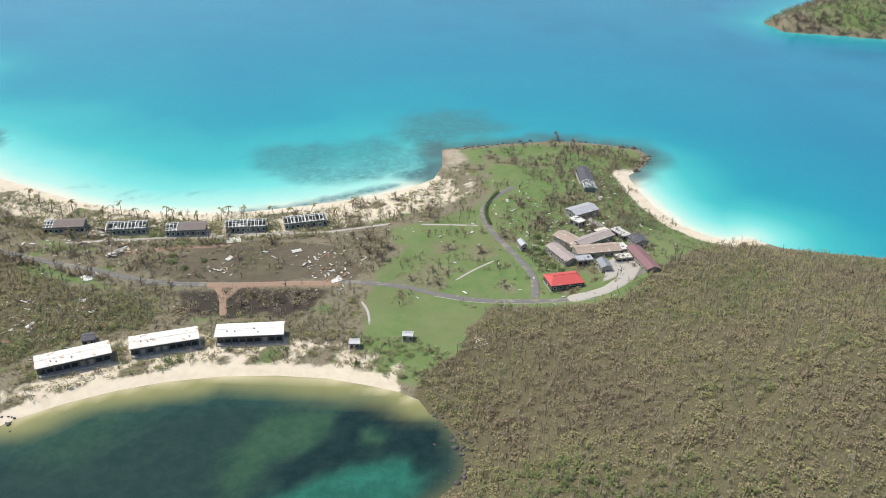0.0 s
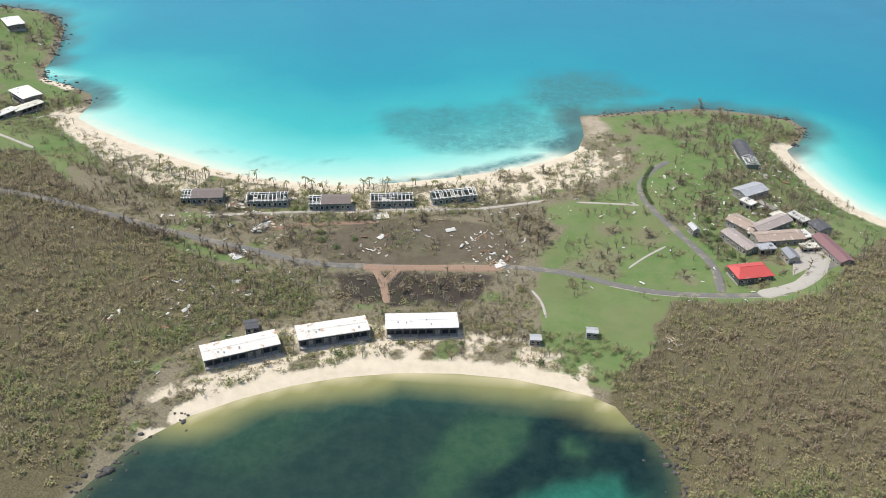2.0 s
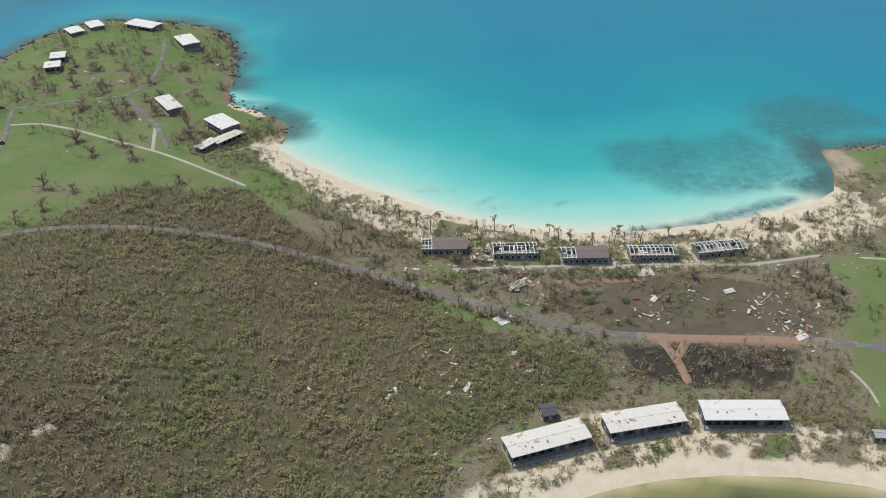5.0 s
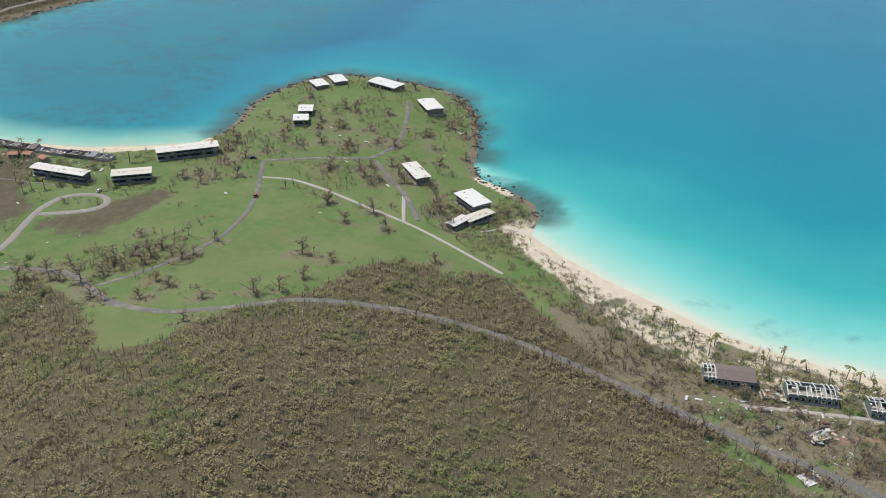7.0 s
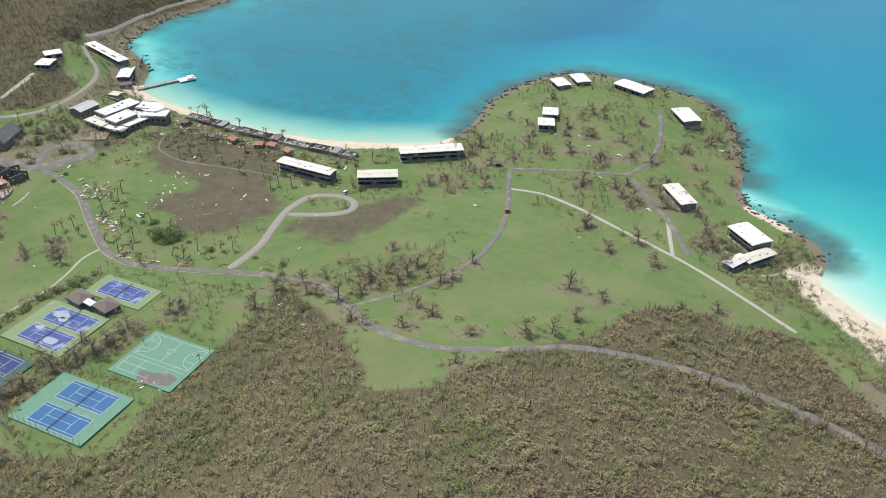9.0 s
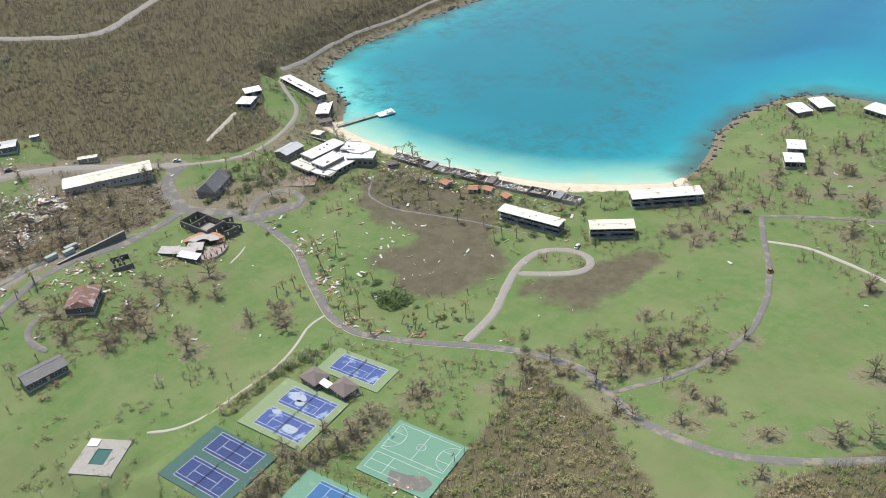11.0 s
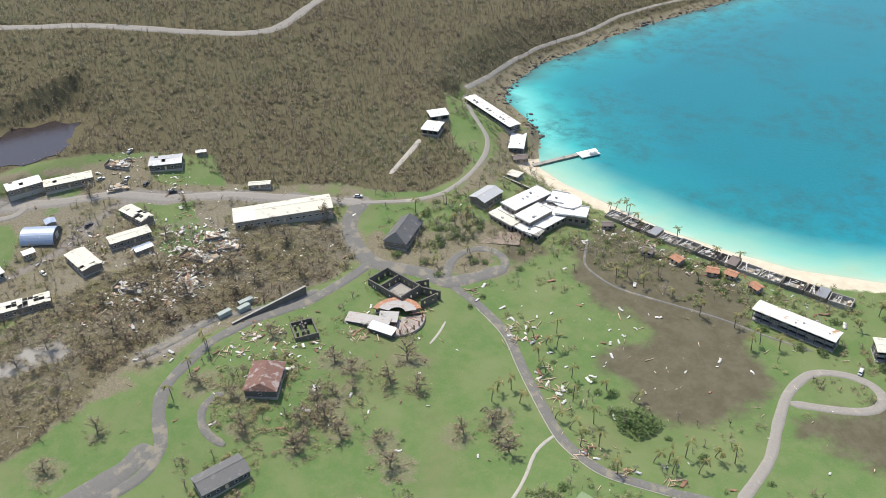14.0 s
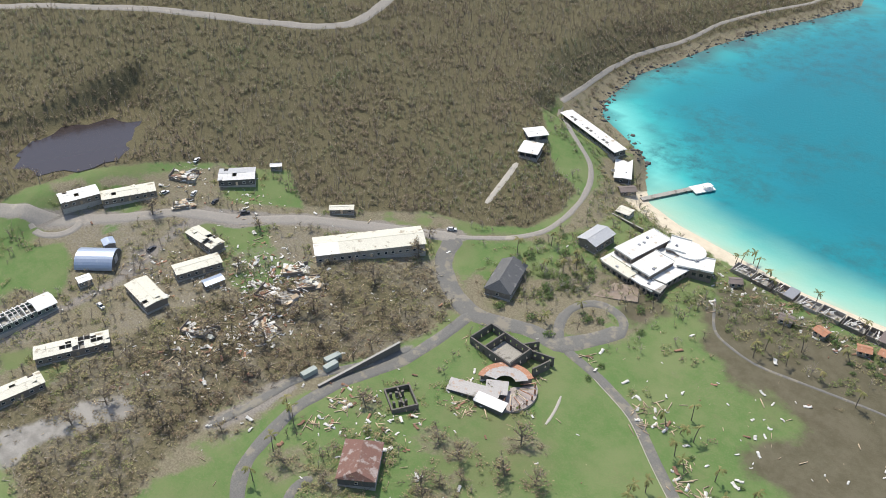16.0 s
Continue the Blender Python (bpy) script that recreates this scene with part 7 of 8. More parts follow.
for x, y, a, L, H in ((0, -6.4, 0, 23.1, 4.6), (0, 6.4, 0, 23.1, 4.6), (-11.2, 0, 90, 12.2, 5.0), (11.2, 0, 90, 12.2, 5.2), (-3.6, 0, 90, 12.2, 4.2), (16, 8.5, 20, 10, 3.8), (19.5, 3.5, 80, 9, 3.6), (8, 10.5, 60, 7, 3.8)):
    part("wall", pierced_wall(L, H), RUIN_WALL, ruin, "", pose(x, y, 0, 0, 0, a))
part("floor_slab", block(-3.0, 10.6, -5.8, 5.8, -1, 0.3), PALE_WALL, ruin)
low_ruin = thing("stone_ruin", "low rubble-filled stone ruin on the lawn", "ruin", -778.3, 347.1, 65.2)
part("wall", ring_walls(10.6, 12.0, -1, 2.2, 0.6), RUIN_WALL, low_ruin)
part("wall", pierced_wall(11.0, 2.0), RUIN_WALL, low_ruin, "", pose(0, 0, 0, 0, 0, 90))
for k in range(6):
    part("column", block(-3.5 + 2.4 * (k % 3) - 0.5, -3.5 + 2.4 * (k % 3) + 0.5, -3 + 5 * (k // 3), -2 + 5 * (k // 3), -0.5, 2.6), RUIN_WALL, low_ruin)

# wrecked clubhouse: an arc of roof with a terracotta rim, two straight wings and a broken brick frame
club = thing("clubhouse", "wrecked clubhouse with a curved pale roof, terracotta rim and peeled wings", "building", -757, 384)


def arc_slab(r0, r1, a0, a1, z0, z1, n=14):
    """A ring sector with thickness."""
    ang = [radians(a0 + (a1 - a0) * k / n) for k in range(n + 1)]
    v = [(r * math.cos(t), r * math.sin(t), z) for z in (z0, z1) for t in ang for r in (r0, r1)]
    o = 2 * (n + 1)
    f = []
    for k in range(n):
        i = 2 * k
        f += [(o + i, o + i + 1, o + i + 3, o + i + 2), (i + 2, i + 3, i + 1, i), (i + 1, i + 3, o + i + 3, o + i + 1), (i, o + i, o + i + 2, i + 2)]
    return v, f + [(0, 1, o + 1, o), (o - 1, o - 2, 2 * o - 2, 2 * o - 1)]


for x, y, a, L, W, H, m in ((-7.0, -11.5, 27, 21, 6.2, 3.2, WORN_METAL), (2.0, -11.2, 16, 13.0, 5.0, 3.0, WHITE_ROOF), (-1.5, -4.0, 38, 9.0, 7.0, 3.4, WORN_METAL)):
    w = part("wing", block(-L / 2 + 0.5, L / 2 - 0.5, -W / 2 + 0.5, W / 2 - 0.5, -2, H - 0.25), DARK_WALL, club, "", pose(x, y, 0, 0, 0, a))
    part("roof", tilted(L, W, H, 0.8), m, w)
at = pose(-1.0, 0.5, 0)
part("curved_wall", arc_slab(7.6, 11.0, 60, 200, -2, 3.3), STONE_WALL, club, "", at)
part("curved_roof", arc_slab(4.0, 9.3, 55, 200, 3.5, 3.75), WORN_METAL, club, "pale crumpled sheet roof", at)
part("roof_rim", arc_slab(9.304, 11.8, 60, 205, 3.3, 3.7), TERRA, club, "terracotta-coloured roof rim", at)
part("terrace", arc_slab(2.0, 13.0, -75, 55, -1.5, 0.6), TAUPE_ROOF, club, "broken brick-paved terrace", at)
for k in range(8):
    d = radians(-70 + 17 * k)
    part("pillar", block(12 * math.cos(d) - 0.25, 12 * math.cos(d) + 0.25, 12 * math.sin(d) - 0.25, 12 * math.sin(d) + 0.25, 0.6, 3.0), TERRA, club, "", at)
    e = radians(-62 + 17 * k)
    part("fallen_beam", beam((11.5 * math.cos(d), 11.5 * math.sin(d), 2.9), (6.0 * math.cos(e), 6.0 * math.sin(e), 1.0 + (k % 3) * 0.7), 0.25), TERRA if k % 2 else TIMBER, club, "", at)

gable_house(-762.6, 314.7, 41.0, 14.3, 18.5, 3.8, 2.4, RUST_ROOF, DARK_WALL, "old house with rusty sheet roof amid fallen trees", ridge_along="y", hip=2.0)
me = raw_mesh("pond", np.array([(24 * math.cos(k * math.pi / 16) * (1 + 0.12 * math.sin(k * 1.7)), 33 * math.sin(k * math.pi / 16) * (1 + 0.1 * math.cos(k * 2.1)), 0) for k in range(32)] + [(0, 0, 0)]), np.array([(k, (k + 1) % 32, 32) for k in range(32)]), [MUD])
pond = new("pond", me)
pond.matrix_basis = pose(-1010, 330, 33.15)
tagged(pond, "still brown pond at the foot of the forest", "water", kind="structure")
gable_house(-735.0, 273.9, 81.5, 19.7, 11.0, 3.6, 2.0, SLATE_ROOF, DARK_WALL, "grey-roofed bungalow on the meadow")
gable_house(-733.6, 224.7, 112.6, 28.0, 10.6, 3.8, 1.8, PINK_ROOF, DARK_WALL, "long bungalow with faded maroon roof")
for x, y, a, m in ((-625.9, 335.9, -5.4, BROWN_ROOF), (-610.8, 337.6, -7.9, BROWN_ROOF)):
    gable_house(x, y, a, 10.5, 9.0, 2.9, 2.2, m, DARK_WALL, "hip-roofed tennis pavilion between the courts", hip=4.4, name="pavilion", group="tennis pavilions")
tagged(part("breezeway_roof", slab_roof(5.8, 6.7, 3.0, 0.4), SHEET, None, "", pose(-618.2, 336.4, ground(-618.2, 336.4), 0, 0, -6)), "pale flat roof linking two tennis pavilions", "roof")
bpy.data.objects["breezeway_roof"].data.materials[0] = PALE_METAL

# retaining wall, containers and parked vehicles
rw = thing("retaining_wall", "dark stone retaining wall along the road", "wall", -802, 346, 87)
part("wall", block(-20, 20, -0.4, 0.4, -2, 2.4), RUIN_WALL, rw)
part("coping", block(-20, 20, -0.5, 0.5, 2.404, 2.55), CONC, rw)
for x, y, a, L in ((-810.9, 327.4, 88, 6.5), (-812.0, 339.8, 85, 7.0), (-808.6, 336.3, 89, 6.0)):
    c = thing("container", "grey-green shipping container in the yard", "container", x, y, a, "containers by the wall")
    part("body", block(-L / 2, L / 2, -1.25, 1.25, 0.15, 2.6), CONTAINER, c)
    part("door", join(block(L / 2 + 0.003, L / 2 + 0.06, -1.2, -0.02, 0.2, 2.55), block(L / 2 + 0.003, L / 2 + 0.06, 0.02, 1.2, 0.2, 2.55)), CONTAINER, c)
    for s in (-1, 1):
        part("skid", block(-L / 2, L / 2, s * 0.9 - 0.12, s * 0.9 + 0.12, -0.4, 0.146), DARK_WALL, c)


def car_at(x, y, ang, mat, label, long=4.4, tall=1.5):
    c = thing("car", label, "car", x, y, ang, "parked vehicles", ground(x, y) + 0.25)
    a = long / 2
    part("body", ([(-a, -0.85, 0.3), (a, -0.85, 0.3), (a, 0.85, 0.3), (-a, 0.85, 0.3), (-a, -0.88, 0.85), (a, -0.8, 0.75), (a, 0.8, 0.75), (-a, 0.88, 0.85)], block(0, 1, 0, 1, 0, 1)[1]), mat, c)
    part("cabin", ([(-a * 0.8, -0.8, 0.854), (a * 0.5, -0.8, 0.80), (a * 0.5, 0.8, 0.80), (-a * 0.8, 0.8, 0.854), (-a * 0.65, -0.65, tall - 0.08), (a * 0.2, -0.65, tall - 0.08), (a * 0.2, 0.65, tall - 0.08), (-a * 0.65, 0.65, tall - 0.08)], block(0, 1, 0, 1, 0, 1)[1]), GLASS, c)
    part("top", block(-a * 0.65, a * 0.2, -0.66, 0.66, tall - 0.076, tall), mat, c)
    circ = [(0.33 * math.cos(k * math.pi / 6), 0.33 * math.sin(k * math.pi / 6)) for k in range(12)]
    for wx in (-a * 0.62, a * 0.62):
        for wy in (-0.78, 0.78):
            part("wheel", ([(wx + u, wy + d, 0.33 + v) for d in (-0.1, 0.1) for u, v in circ], [tuple(range(12)), tuple(range(23, 11, -1))] + [((k + 1) % 12, k, 12 + k, 12 + (k + 1) % 12) for k in range(12)]), TYRE, c)


CARS = [(-951, 343), (-931, 359), (-962, 368), (-892, 308), (-903, 285), (-916, 366), (-847, 439), (-954, 356), (-942, 354), (-921, 319), (-589, 494)]
r5 = random.Random(12)
for k, (x, y) in enumerate(CARS):
    car_at(x, y, r5.uniform(0, 180), CAR_DARK if k % 4 == 1 else CAR_WHITE, "dark parked car beside the road" if k % 4 == 1 else "white parked pickup by the road", 4.8)
car_at(-497, 520, 70, MACHINE, "orange utility vehicle on the meadow road", 3.6, 2.0)
car_at(-528, 572, 20, CAR_DARK, "dark car parked by the headland road")


# ---------------------------------------------------------------- sports courts and pool
def pad(name, x, y, ang, L, W, mat, label, lift=0.5):
    c = thing(name, label, "sports court", x, y, ang, "sports courts", pad_level(x, y, L, W) + lift)
    part("apron", block(-L / 2, L / 2, -W / 2, W / 2, -3.5, 0), mat, c)
    return c


def pad_level(x, y, L, W):
    return max(ground(x + a * L / 2, y + b2 * W / 2) for a in (-1, 0, 1) for b2 in (-1, 0, 1))


def lines(segs, w=0.14, z=0.012):
    return join(*[block(min(a, c) - w / 2, max(a, c) + w / 2, min(b2, d) - w / 2, max(b2, d) + w / 2, 0.004, z) for a, b2, c, d in segs])


def tennis(parent, x, y, mat, net=True):
    t = part("playing_surface", block(-11.885, 11.885, -5.485, 5.485, -0.05, 0.006), mat, parent, "blue painted tennis court", pose(x, y, 0))
    part("line_marking", lines([(-11.885, -5.485, 11.885, -5.485), (-11.885, 5.485, 11.885, 5.485), (-11.885, -4.115, 11.885, -4.115), (-11.885, 4.115, 11.885, 4.115), (-11.885, -5.485, -11.885, 5.485), (11.885, -5.485, 11.885, 5.485), (-6.4, -4.115, -6.4, 4.115), (6.4, -4.115, 6.4, 4.115), (-6.4, 0, 6.4, 0)], 0.16, 0.018), LINE_WHITE, t)
    if net:
        part("net", join(*[block(-0.015, 0.015, -6.2, 6.2, z, z + 0.09) for z in (0.1, 0.32, 0.54, 0.78)]), DARK_WALL, t)
        for s in (-1, 1):
            part("net_post", block(-0.06, 0.06, s * 6.25 - 0.06, s * 6.25 + 0.06, 0, 1.1), DARK_WALL, t)


def fence(parent, L, W, sides):
    for s in sides:
        n = int((L if s in "ns" else W) / 3)
        for k in range(n + 1):
            u = -0.5 + k / n
            px, py = {"n": (u * L, W / 2), "s": (u * L, -W / 2), "e": (L / 2, u * W), "w": (-L / 2, u * W)}[s]
            part("fence_post", block(px - 0.05, px + 0.05, py - 0.05, py + 0.05, 0, 2.8), DARK_WALL, parent)


p = pad("tennis_court", -573.0, 284.6, 4.4, 37.2, 29.3, COURT_GREEN, "pair of bright blue tennis courts on a green apron")
tennis(p, 1.3, 7.2, COURT_BLUE)
tennis(p, 1.0, -7.4, COURT_BLUE)
fence(p, 37, 29, "ns")
p = pad("tennis_court", -619.5, 316.4, 3.8, 33.6, 30.5, COURT_OLIVE, "pair of silt-washed blue tennis courts with sagging nets")
tennis(p, 1.5, 7.0, COURT_DIRTY)
tennis(p, 1.3, -6.9, COURT_DIRTY)
for dx, dy, rx, ry in ((-5.0, 8.0, 4.5, 2.6), (-1.5, 5.5, 2.6, 1.6), (5.0, -8.0, 4.0, 2.2), (-6.5, -3.0, 2.2, 1.4)):
    part("silt_patch", ([(dx + rx * (1 + 0.12 * math.sin(2 * k * 0.4488 + dx)) * math.cos(k * 0.4488), dy + ry * (1 + 0.12 * math.cos(3 * k * 0.4488 + dy)) * math.sin(k * 0.4488), 0.03) for k in range(14)], [tuple(range(14))]), PALE_SILT, p, "pale dried silt")
p = pad("tennis_court", -616.5, 352.0, 4.5, 33.0, 16.6, COURT_OLIVE, "single blue tennis court beside the pavilions")
tennis(p, 0.2, 0.2, COURT_DIRTY)
fence(p, 33, 16.6, "w")
p = pad("tennis_court", -623.5, 279.6, 2.5, 34.2, 30.0, COURT_TEAL, "pair of dark blue tennis courts on dark green apron")
tennis(p, 0.5, 8.2, COURT_DARK)
tennis(p, 0.5, -6.6, COURT_DARK)
p = pad("basketball_court", -563.1, 323.5, 4.6, 32.1, 29.5, COURT_GREEN, "green basketball and multi-sport court with debris")
arc3 = [(6.2 * math.cos(radians(d)), 6.2 * math.sin(radians(d))) for d in range(-90, 91, 15)]
for s in (-1, 1):
    segs = [beam((s * (14 - a[0]), 6 + a[1], 0.01), (s * (14 - c[0]), 6 + c[1], 0.01), 0.16) for a, c in zip(arc3[:-1], arc3[1:])]
    part("line_marking", join(*segs, lines([(s * 14, 3.6, s * 8.2, 3.6), (s * 14, 8.4, s * 8.2, 8.4), (s * 8.2, 3.6, s * 8.2, 8.4)], 0.16, 0.03)), LINE_WHITE, p)
    part("hoop_post", block(s * 15 - 0.08, s * 15 + 0.08, 5.92, 6.08, 0, 3.4), DARK_WALL, p)
    part("backboard", block(s * 14.4 - 0.03, s * 14.4 + 0.03, 5.1, 6.9, 2.8, 3.9), LINE_WHITE, p)
ring12 = [(1.8 * math.cos(k * math.pi / 8), 6 + 1.8 * math.sin(k * math.pi / 8), 0.01) for k in range(17)]
part("line_marking", join(lines([(-14, -1.2, 14, -1.2), (-14, 13.2, 14, 13.2), (-14, -1.2, -14, 13.2), (14, -1.2, 14, 13.2), (0, -1.2, 0, 13.2), (-14, -3.5, 14, -3.5), (-14, -12, 2, -12), (-14, -12, -14, -3.5), (-6, -12, -6, -3.5), (-14, -7.7, -2, -7.7)], 0.16, 0.03), *[beam(a, c, 0.16) for a, c in zip(ring12[:-1], ring12[1:])]), LINE_WHITE, p)
part("worn_patch", ([(x, y, 0.012) for x, y in ((-2, -14), (5, -14.5), (13, -12), (14, -7), (9, -5.5), (3, -8), (-4, -9))], [tuple(range(7))]), ROAD_MAT, p, "dark scoured patch")
pool = thing("swimming_pool", "swimming pool with wide pale deck and murky water", "pool", -668.0, 257.5, 28.2, "", pad_level(-668, 257.5, 15, 15) + 0.2)
part("deck", join(block(-9, 9, -9.5, -4.2, -3, 0.15), block(-9, 9, 4.2, 9.5, -3, 0.15), block(-9, -3.2, -4.2, 4.2, -3, 0.15), block(3.2, 9, -4.2, 4.2, -3, 0.15)), PALE_WALL, pool)
part("basin_water", block(-3.19, 3.19, -4.19, 4.19, -2, -0.15), POOL, pool, "dark green pool water")
part("slab", block(-8.5, -4, 5, 9, 0.154, 0.5), WHITE_ROOF, pool)

# ---------------------------------------------------------------- single trees and palms


def tree_mesh(name, proto, mats):
    v, f, m = proto
    out = []
    for k in (0, 1):
        sel = f[m == k]
        used, inv = np.unique(sel, return_inverse=True)
        out.append(raw_mesh(name, v[used], inv.reshape(-1, 3), [mats[k]], None, {"tone": np.full(len(used), 0.3 - 0.05 * k)}))
    return out


BIG = [tree_mesh("tree", bare_tree(s, 7.0, 4.6, 12, 100, 80, 0.40, 0.32, 0.1, 0.2), (BARK, LEAF_DRY)) for s in range(90, 95)]
GREEN = [tree_mesh("tree", bare_tree(s, 3.6, 3.0, 9, 14, 170, 0.42, 0.16, 0.25, 0.15, 2.6), (BARK, LEAF_GREEN)) for s in range(95, 99)]
r7 = random.Random(21)


def tree_at(x, y, kinds, size, label, group, name="tree"):
    t = thing(name, label, "tree", x, y, r7.uniform(0, 360), group)
    t.scale = (size, size, size * r7.uniform(0.8, 1.1))
    a, c = r7.choice(kinds)
    part("trunk", a, None, t)
    part("crown", c, None, t)


for pts, grp, lo, hi in ((TREES_MEADOW, "bare meadow trees", 0.75, 1.35), (TREES_HEAD, "bare headland trees", 0.7, 1.3), (TREES_VILLAGE, "bare village trees", 0.75, 1.3), (TREES_CAMP, "bare trees round the yard", 0.8, 1.5), (TREES_COURTS, "bare trees between the courts", 0.7, 1.1), (TREES_SOUTH, "bare trees on the point", 0.5, 1.0)):
    for x, y in pts:
        tree_at(x, y, BIG, r7.uniform(lo, hi), "storm-stripped bare tree with snapped limbs", grp)
for x, y, s in ((-641, 407, 1.6), (-646, 404, 1.5), (-637, 403, 1.5), (-643, 400, 1.6), (-635, 408, 1.3), (-132, 410, 0.7), (-148, 407, 0.8), (-140, 401, 0.7), (-150, 414, 0.7), (-785, 452, 1.0), (-790, 445, 0.9), (-794, 418, 0.8), (-780, 424, 0.8), (-768, 422, 0.8), (-785, 470, 1.0), (-800, 470, 1.0), (-810, 455, 1.0),
                (-74, 331, 0.7), (-100, 330, 0.6), (-125, 320, 0.8), (-40, 322, 0.7), (-565, 405, 0.7), (-380, 547, 0.9), (-385, 552, 0.8), (-633, 493, 0.9), (-615, 492, 0.9), (-606, 495, 0.9), (-583, 503, 0.9), (52, 424, 0.9), (48, 430, 0.9), (56, 410, 0.8), (60, 404, 0.7),
                (-642, 336, 0.9), (-644, 328, 0.9), (-641, 344, 0.9), (-643, 320, 0.9), (-640, 350, 0.8), (-645, 312, 0.9), (-640, 356, 0.7)):
    tree_at(x, y, GREEN, s, "green leafy surviving shrub tree", "surviving green trees", "bush")
# green clumps round the hotel, the circle and the west beach
for k in range(95):
    x, y = (r7.uniform(42, 60), r7.uniform(395, 445)) if k < 14 else (r7.uniform(-822, -735), r7.uniform(412, 482)) if k < 50 else (r7.uniform(-735, -600), r7.uniform(497, 528)) if k < 80 else (r7.uniform(-700, -560), r7.uniform(395, 415))
    q2 = (np.array([x]), np.array([y]))
    if near_road(*q2, 2.0)[0] or any(abs(x - f[0]) + abs(y - f[1]) < (f[3] + f[4]) * 0.6 for f in FOOTPRINTS):
        continue
    tree_at(x, y, GREEN, r7.uniform(0.45, 0.9), "green leafy surviving shrub tree", "surviving green trees", "bush")
# hedge along the curving drive
for k in range(26):
    u = k / 25
    x, y = 24 + 3 * math.sin(u * 3.1) * -1 + 6 * u * u, 462 + 44 * u
    tree_at(x, y, GREEN, 0.5, "dark clipped hedge shrub along the drive", "hedge along the drive", "hedge_shrub")


def frond_mesh(seed, droop):
    """One palm frond: a drooping rib with saw-edged leaflets."""
    V, F = [], []
    n, L = 7, 3.0
    for k in range(n + 1):
        u = k / n
        x, z = L * u * (1 - 0.25 * u * droop), 0.9 * u - (1.0 + droop) * 1.3 * u * u
        w = 0.62 * math.sin(math.pi * min(1, u * 0.9 + 0.1)) + 0.04
        V += [(x, 0, z), (x + 0.25, w, z - 0.3 * w - 0.1), (x + 0.25, -w, z - 0.3 * w - 0.1)]
    for k in range(n):
        a = 3 * k
        F += [(a, a + 3, a + 1), (a, a + 2, a + 3)]
        if k:
            F += [(a + 1, a + 3, a + 4) if k % 2 else (a, a + 3, a + 1)]
    v = np.array(V, np.float32)
    return raw_mesh("frond", v, np.array(F), [PALM_LEAF], None, {"tone": np.full(len(v), 0.15 + 0.2 * seed)})


FRONDS = [frond_mesh(s, d) for s, d in enumerate((0.0, 0.45, 1.1))]


def palm_trunk(high, bend):
    V, F = [], []
    for k in range(6):
        u = k / 5
        for j in range(6):
            a = j * math.pi / 3
            rr = 0.24 - 0.1 * u
            V.append((bend * u * u + rr * math.cos(a), rr * math.sin(a), -0.5 + (high + 0.5) * u))
    for k in range(5):
        for j in range(6):
            F.append((6 * k + j, 6 * k + (j + 1) % 6, 6 * k + 6 + (j + 1) % 6, 6 * k + 6 + j))
    v = np.array(V, np.float32)
    return raw_mesh("trunk", v, np.array(F), [BARK], None, {"tone": np.full(len(v), 0.3)})


TRUNKS = [(palm_trunk(h, bnd), h, bnd) for h, bnd in ((7.5, 0.6), (6.5, 1.8), (8.5, -0.9), (5.5, 2.6))]
for pts, grp in ((PALMS_WEST, "palms of the western grounds"), (PALMS_EAST, "palms of the long beach")):
    for x, y in pts:
        t = thing("palm_tree", "wind-torn coconut palm with drooping fronds", "palm tree", x, y, r7.uniform(0, 360), grp)
        me, h, bnd = r7.choice(TRUNKS)
        part("trunk", me, None, t)
        for k in range(r7.randint(6, 9)):
            part("frond", r7.choice(FRONDS), None, t, "", Matrix.Translation((bnd, 0, h)) @ pose(0, 0, 0, 0, r7.uniform(-25, 25), r7.uniform(0, 360)))

# ---------------------------------------------------------------- storm debris
def torn_sheet(seed):
    r = random.Random(seed)
    nx = 5
    L, W = r.uniform(2.5, 4.5), r.uniform(0.8, 1.6)
    V = []
    for k in range(nx + 1):
        x = -L / 2 + L * k / nx
        z = 0.25 + 0.25 * math.sin(k * 1.3 + seed)
        V += [(x, -W / 2 + r.uniform(-0.15, 0.15), z), (x, W / 2 + r.uniform(-0.15, 0.15), z + r.uniform(-0.2, 0.3))]
    top = list(V)
    V += [(x, y, z - 0.08) for x, y, z in top]
    n = len(top)
    F = [(2 * k, 2 * k + 2, 2 * k + 3, 2 * k + 1) for k in range(nx)] + [(n + 2 * k + 1, n + 2 * k + 3, n + 2 * k + 2, n + 2 * k) for k in range(nx)]
    F += [(2 * k + 2, 2 * k, n + 2 * k, n + 2 * k + 2) for k in range(nx)] + [(2 * k + 1, 2 * k + 3, n + 2 * k + 3, n + 2 * k + 1) for k in range(nx)] + [(0, 1, n + 1, n), (n - 1, n - 2, 2 * n - 2, 2 * n - 1)]
    return raw_mesh("sheet", np.array(V), np.array(F), [SHEET])


SHEETS = [torn_sheet(s) for s in range(6)]
RUSTY = [m.copy() for m in SHEETS[:3]]
for m in RUSTY:
    m.materials[0] = RUST_SHEET


def plank_mesh(L):
    v, f = block(-L / 2, L / 2, -0.16, 0.16, 0.1, 0.3)
    return raw_mesh("plank", np.array(v), np.array(f), [TIMBER])


PLANKS = [plank_mesh(q) for q in (2.0, 3.2, 4.5)]


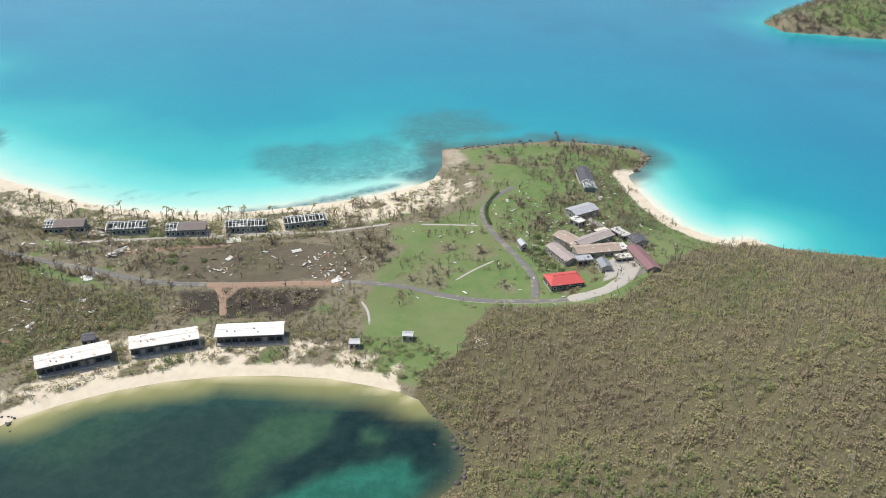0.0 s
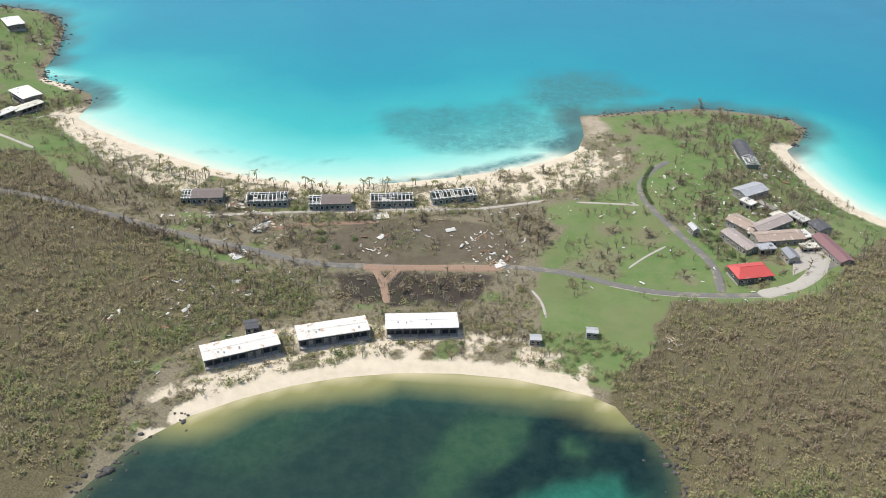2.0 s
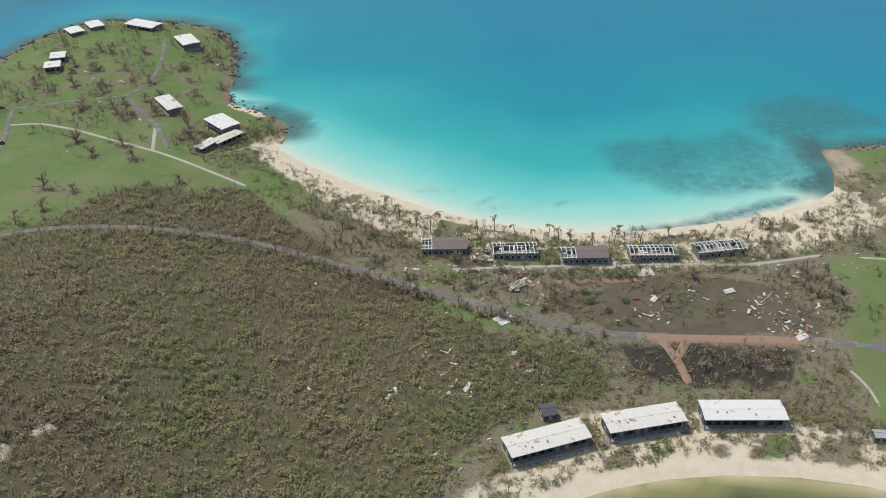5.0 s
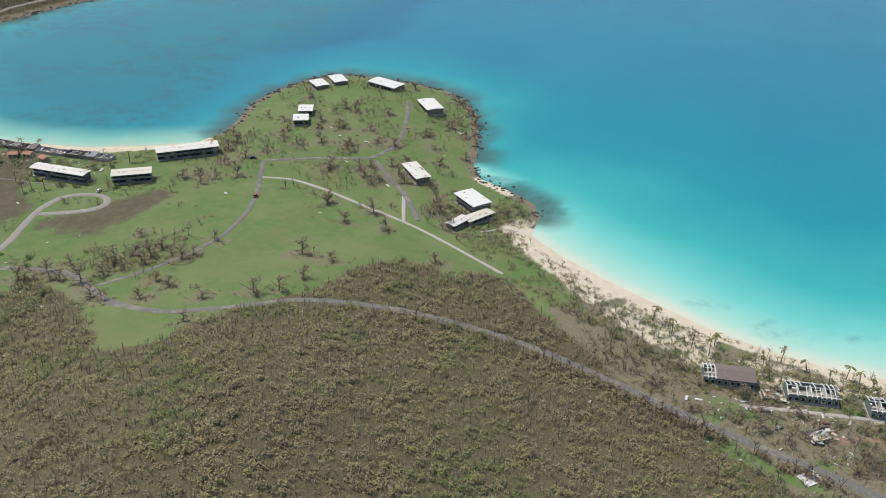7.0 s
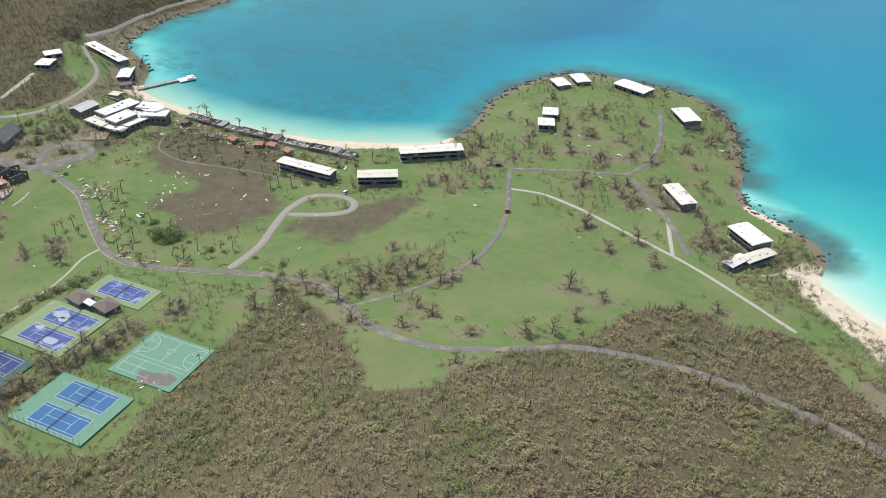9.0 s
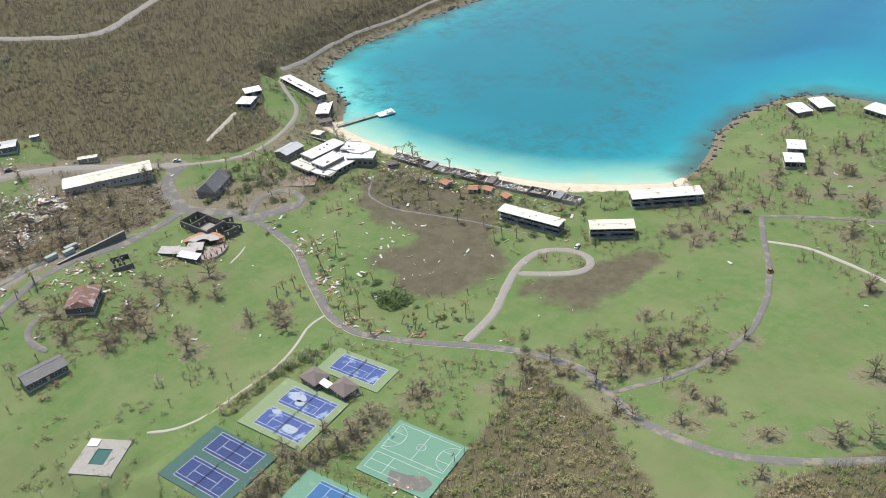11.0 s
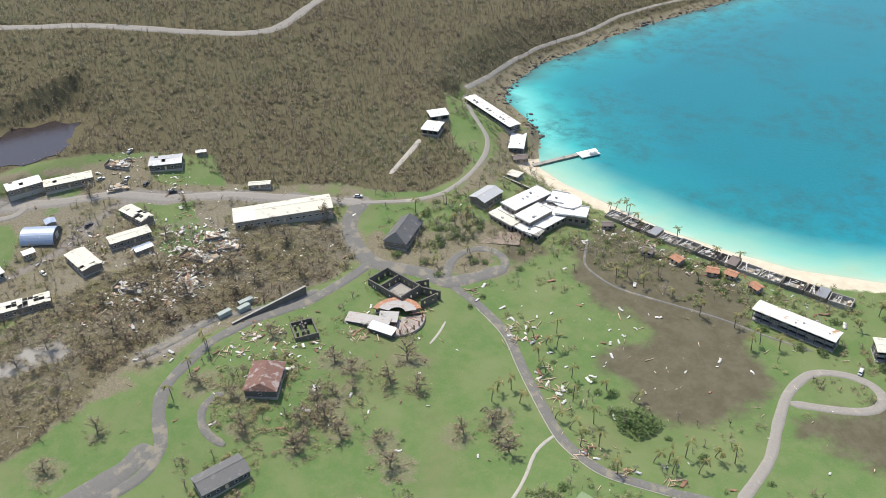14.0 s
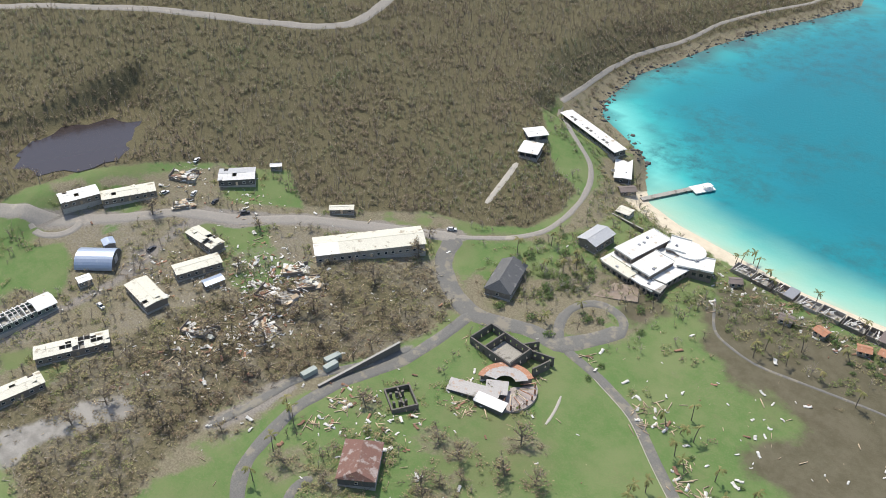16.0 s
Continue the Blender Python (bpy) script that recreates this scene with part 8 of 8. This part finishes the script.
def strew(meshes, name, label, category, group, x, y, size=1.0, tilt=8):
    ob = new(name, r7.choice(meshes))
    ob.matrix_basis = pose(x, y, ground(x, y) + 0.12, r7.uniform(-tilt, tilt), r7.uniform(-tilt, tilt), r7.uniform(0, 360)) @ Matrix.Diagonal((size, size, size, 1))
    tagged(ob, label, category, group)


for pts in (SHEETS_WEST, SHEETS_EAST, SHEETS_POINT):
    for x, y in pts:
        strew(SHEETS, "roof_sheet", "torn white roof sheet lying on the ground", "debris", "scattered roof sheets", x, y, r7.uniform(0.45, 0.9))
for x, y in TIMBER_HEAPS:
    for _ in range(9):
        strew(PLANKS, "plank", "snapped tan plank in a debris heap", "debris", "debris heaps", x + r7.gauss(0, 2.2), y + r7.gauss(0, 2.2), r7.uniform(0.7, 1.2), 14)
    for _ in range(2):
        strew(SHEETS if r7.random() < 0.6 else RUSTY, "roof_sheet", "crumpled roofing on a debris heap", "debris", "debris heaps", x + r7.gauss(0, 2.5), y + r7.gauss(0, 2.5), r7.uniform(0.6, 1.0), 14)
LITTER = (((-845, 325), 38, 55, 110), ((-905, 300), 40, 45, 40), ((-200, 420), 40, 22, 45), ((-110, 425), 55, 12, 14), ((-60, 400), 10, 10, 16), ((80, 440), 28, 32, 70), ((90, 490), 22, 25, 30), ((-690, 520), 55, 12, 60), ((-200, 350), 20, 22, 24), ((-780, 330), 20, 24, 14), ((-690, 440), 40, 30, 12), ((-368, 540), 12, 10, 18))


LITTER += (((-650, 430), 90, 60, 50), ((-760, 330), 50, 45, 40), ((-868, 345), 26, 30, 120), ((-850, 300), 18, 30, 60), ((-60, 440), 80, 40, 60), ((50, 470), 50, 60, 80), ((-470, 600), 60, 80, 40), ((-860, 360), 40, 40, 80), ((-175, 345), 35, 25, 40))


LITTER += (((-556, 313), 7, 5, 26), ((-952, 358), 10, 8, 60), ((-872, 350), 16, 14, 110), ((-850, 330), 14, 16, 90), ((-905, 318), 16, 14, 50), ((-925, 375), 14, 10, 40), ((-762, 376), 8, 8, 50), ((-775, 330), 14, 10, 26), ((-705, 515), 45, 6, 90), ((-650, 520), 35, 6, 60), ((80, 445), 22, 20, 70), ((95, 520), 14, 22, 60), ((-150, 450), 90, 8, 110), ((-190, 425), 30, 10, 50), ((-60, 412), 16, 14, 20))


def flat_data(me):
    v = np.empty(len(me.vertices) * 3, np.float32)
    me.vertices.foreach_get("co", v)
    return v.reshape(-1, 3), [tuple(p.vertices) for p in me.polygons]


RUBBLE = [flat_data(m) for m in SHEETS + RUSTY + PLANKS]
for (cx, cy), rx, ry, n in LITTER:
    VV, FF, MM, base = [], [], [], 0
    for _ in range(int(n * 2.2)):
        x, y = cx + r7.gauss(0, rx * 0.6), cy + r7.gauss(0, ry * 0.6)
        z = ground(x, y)
        if z < 1.0:
            continue
        u = r7.random()
        k = r7.randrange(6) if u < 0.34 else 6 + r7.randrange(3) if u < 0.46 else 9 + r7.randrange(3)
        v, f = RUBBLE[k]
        s = min(1.25, abs(r7.gauss(0.0, 0.36)) + 0.2)
        m = np.array(pose(0, 0, 0, r7.uniform(-12, 12), r7.uniform(-12, 12), r7.uniform(0, 360)).to_3x3()) * s
        VV.append(v @ m.T + (x, y, z + 0.12))
        FF += [tuple(base + i for i in q) for q in f]
        MM += [0 if k < 6 else 1 if k < 9 else 2] * len(f)
        base += len(v)
    tagged(new("scattered_debris", raw_mesh("scattered_debris", np.concatenate(VV), np.array(FF), [SHEET, RUST_SHEET, TIMBER], MM)), "strewn roofing, boards and rubble left by the storm", "debris", kind="stuff")
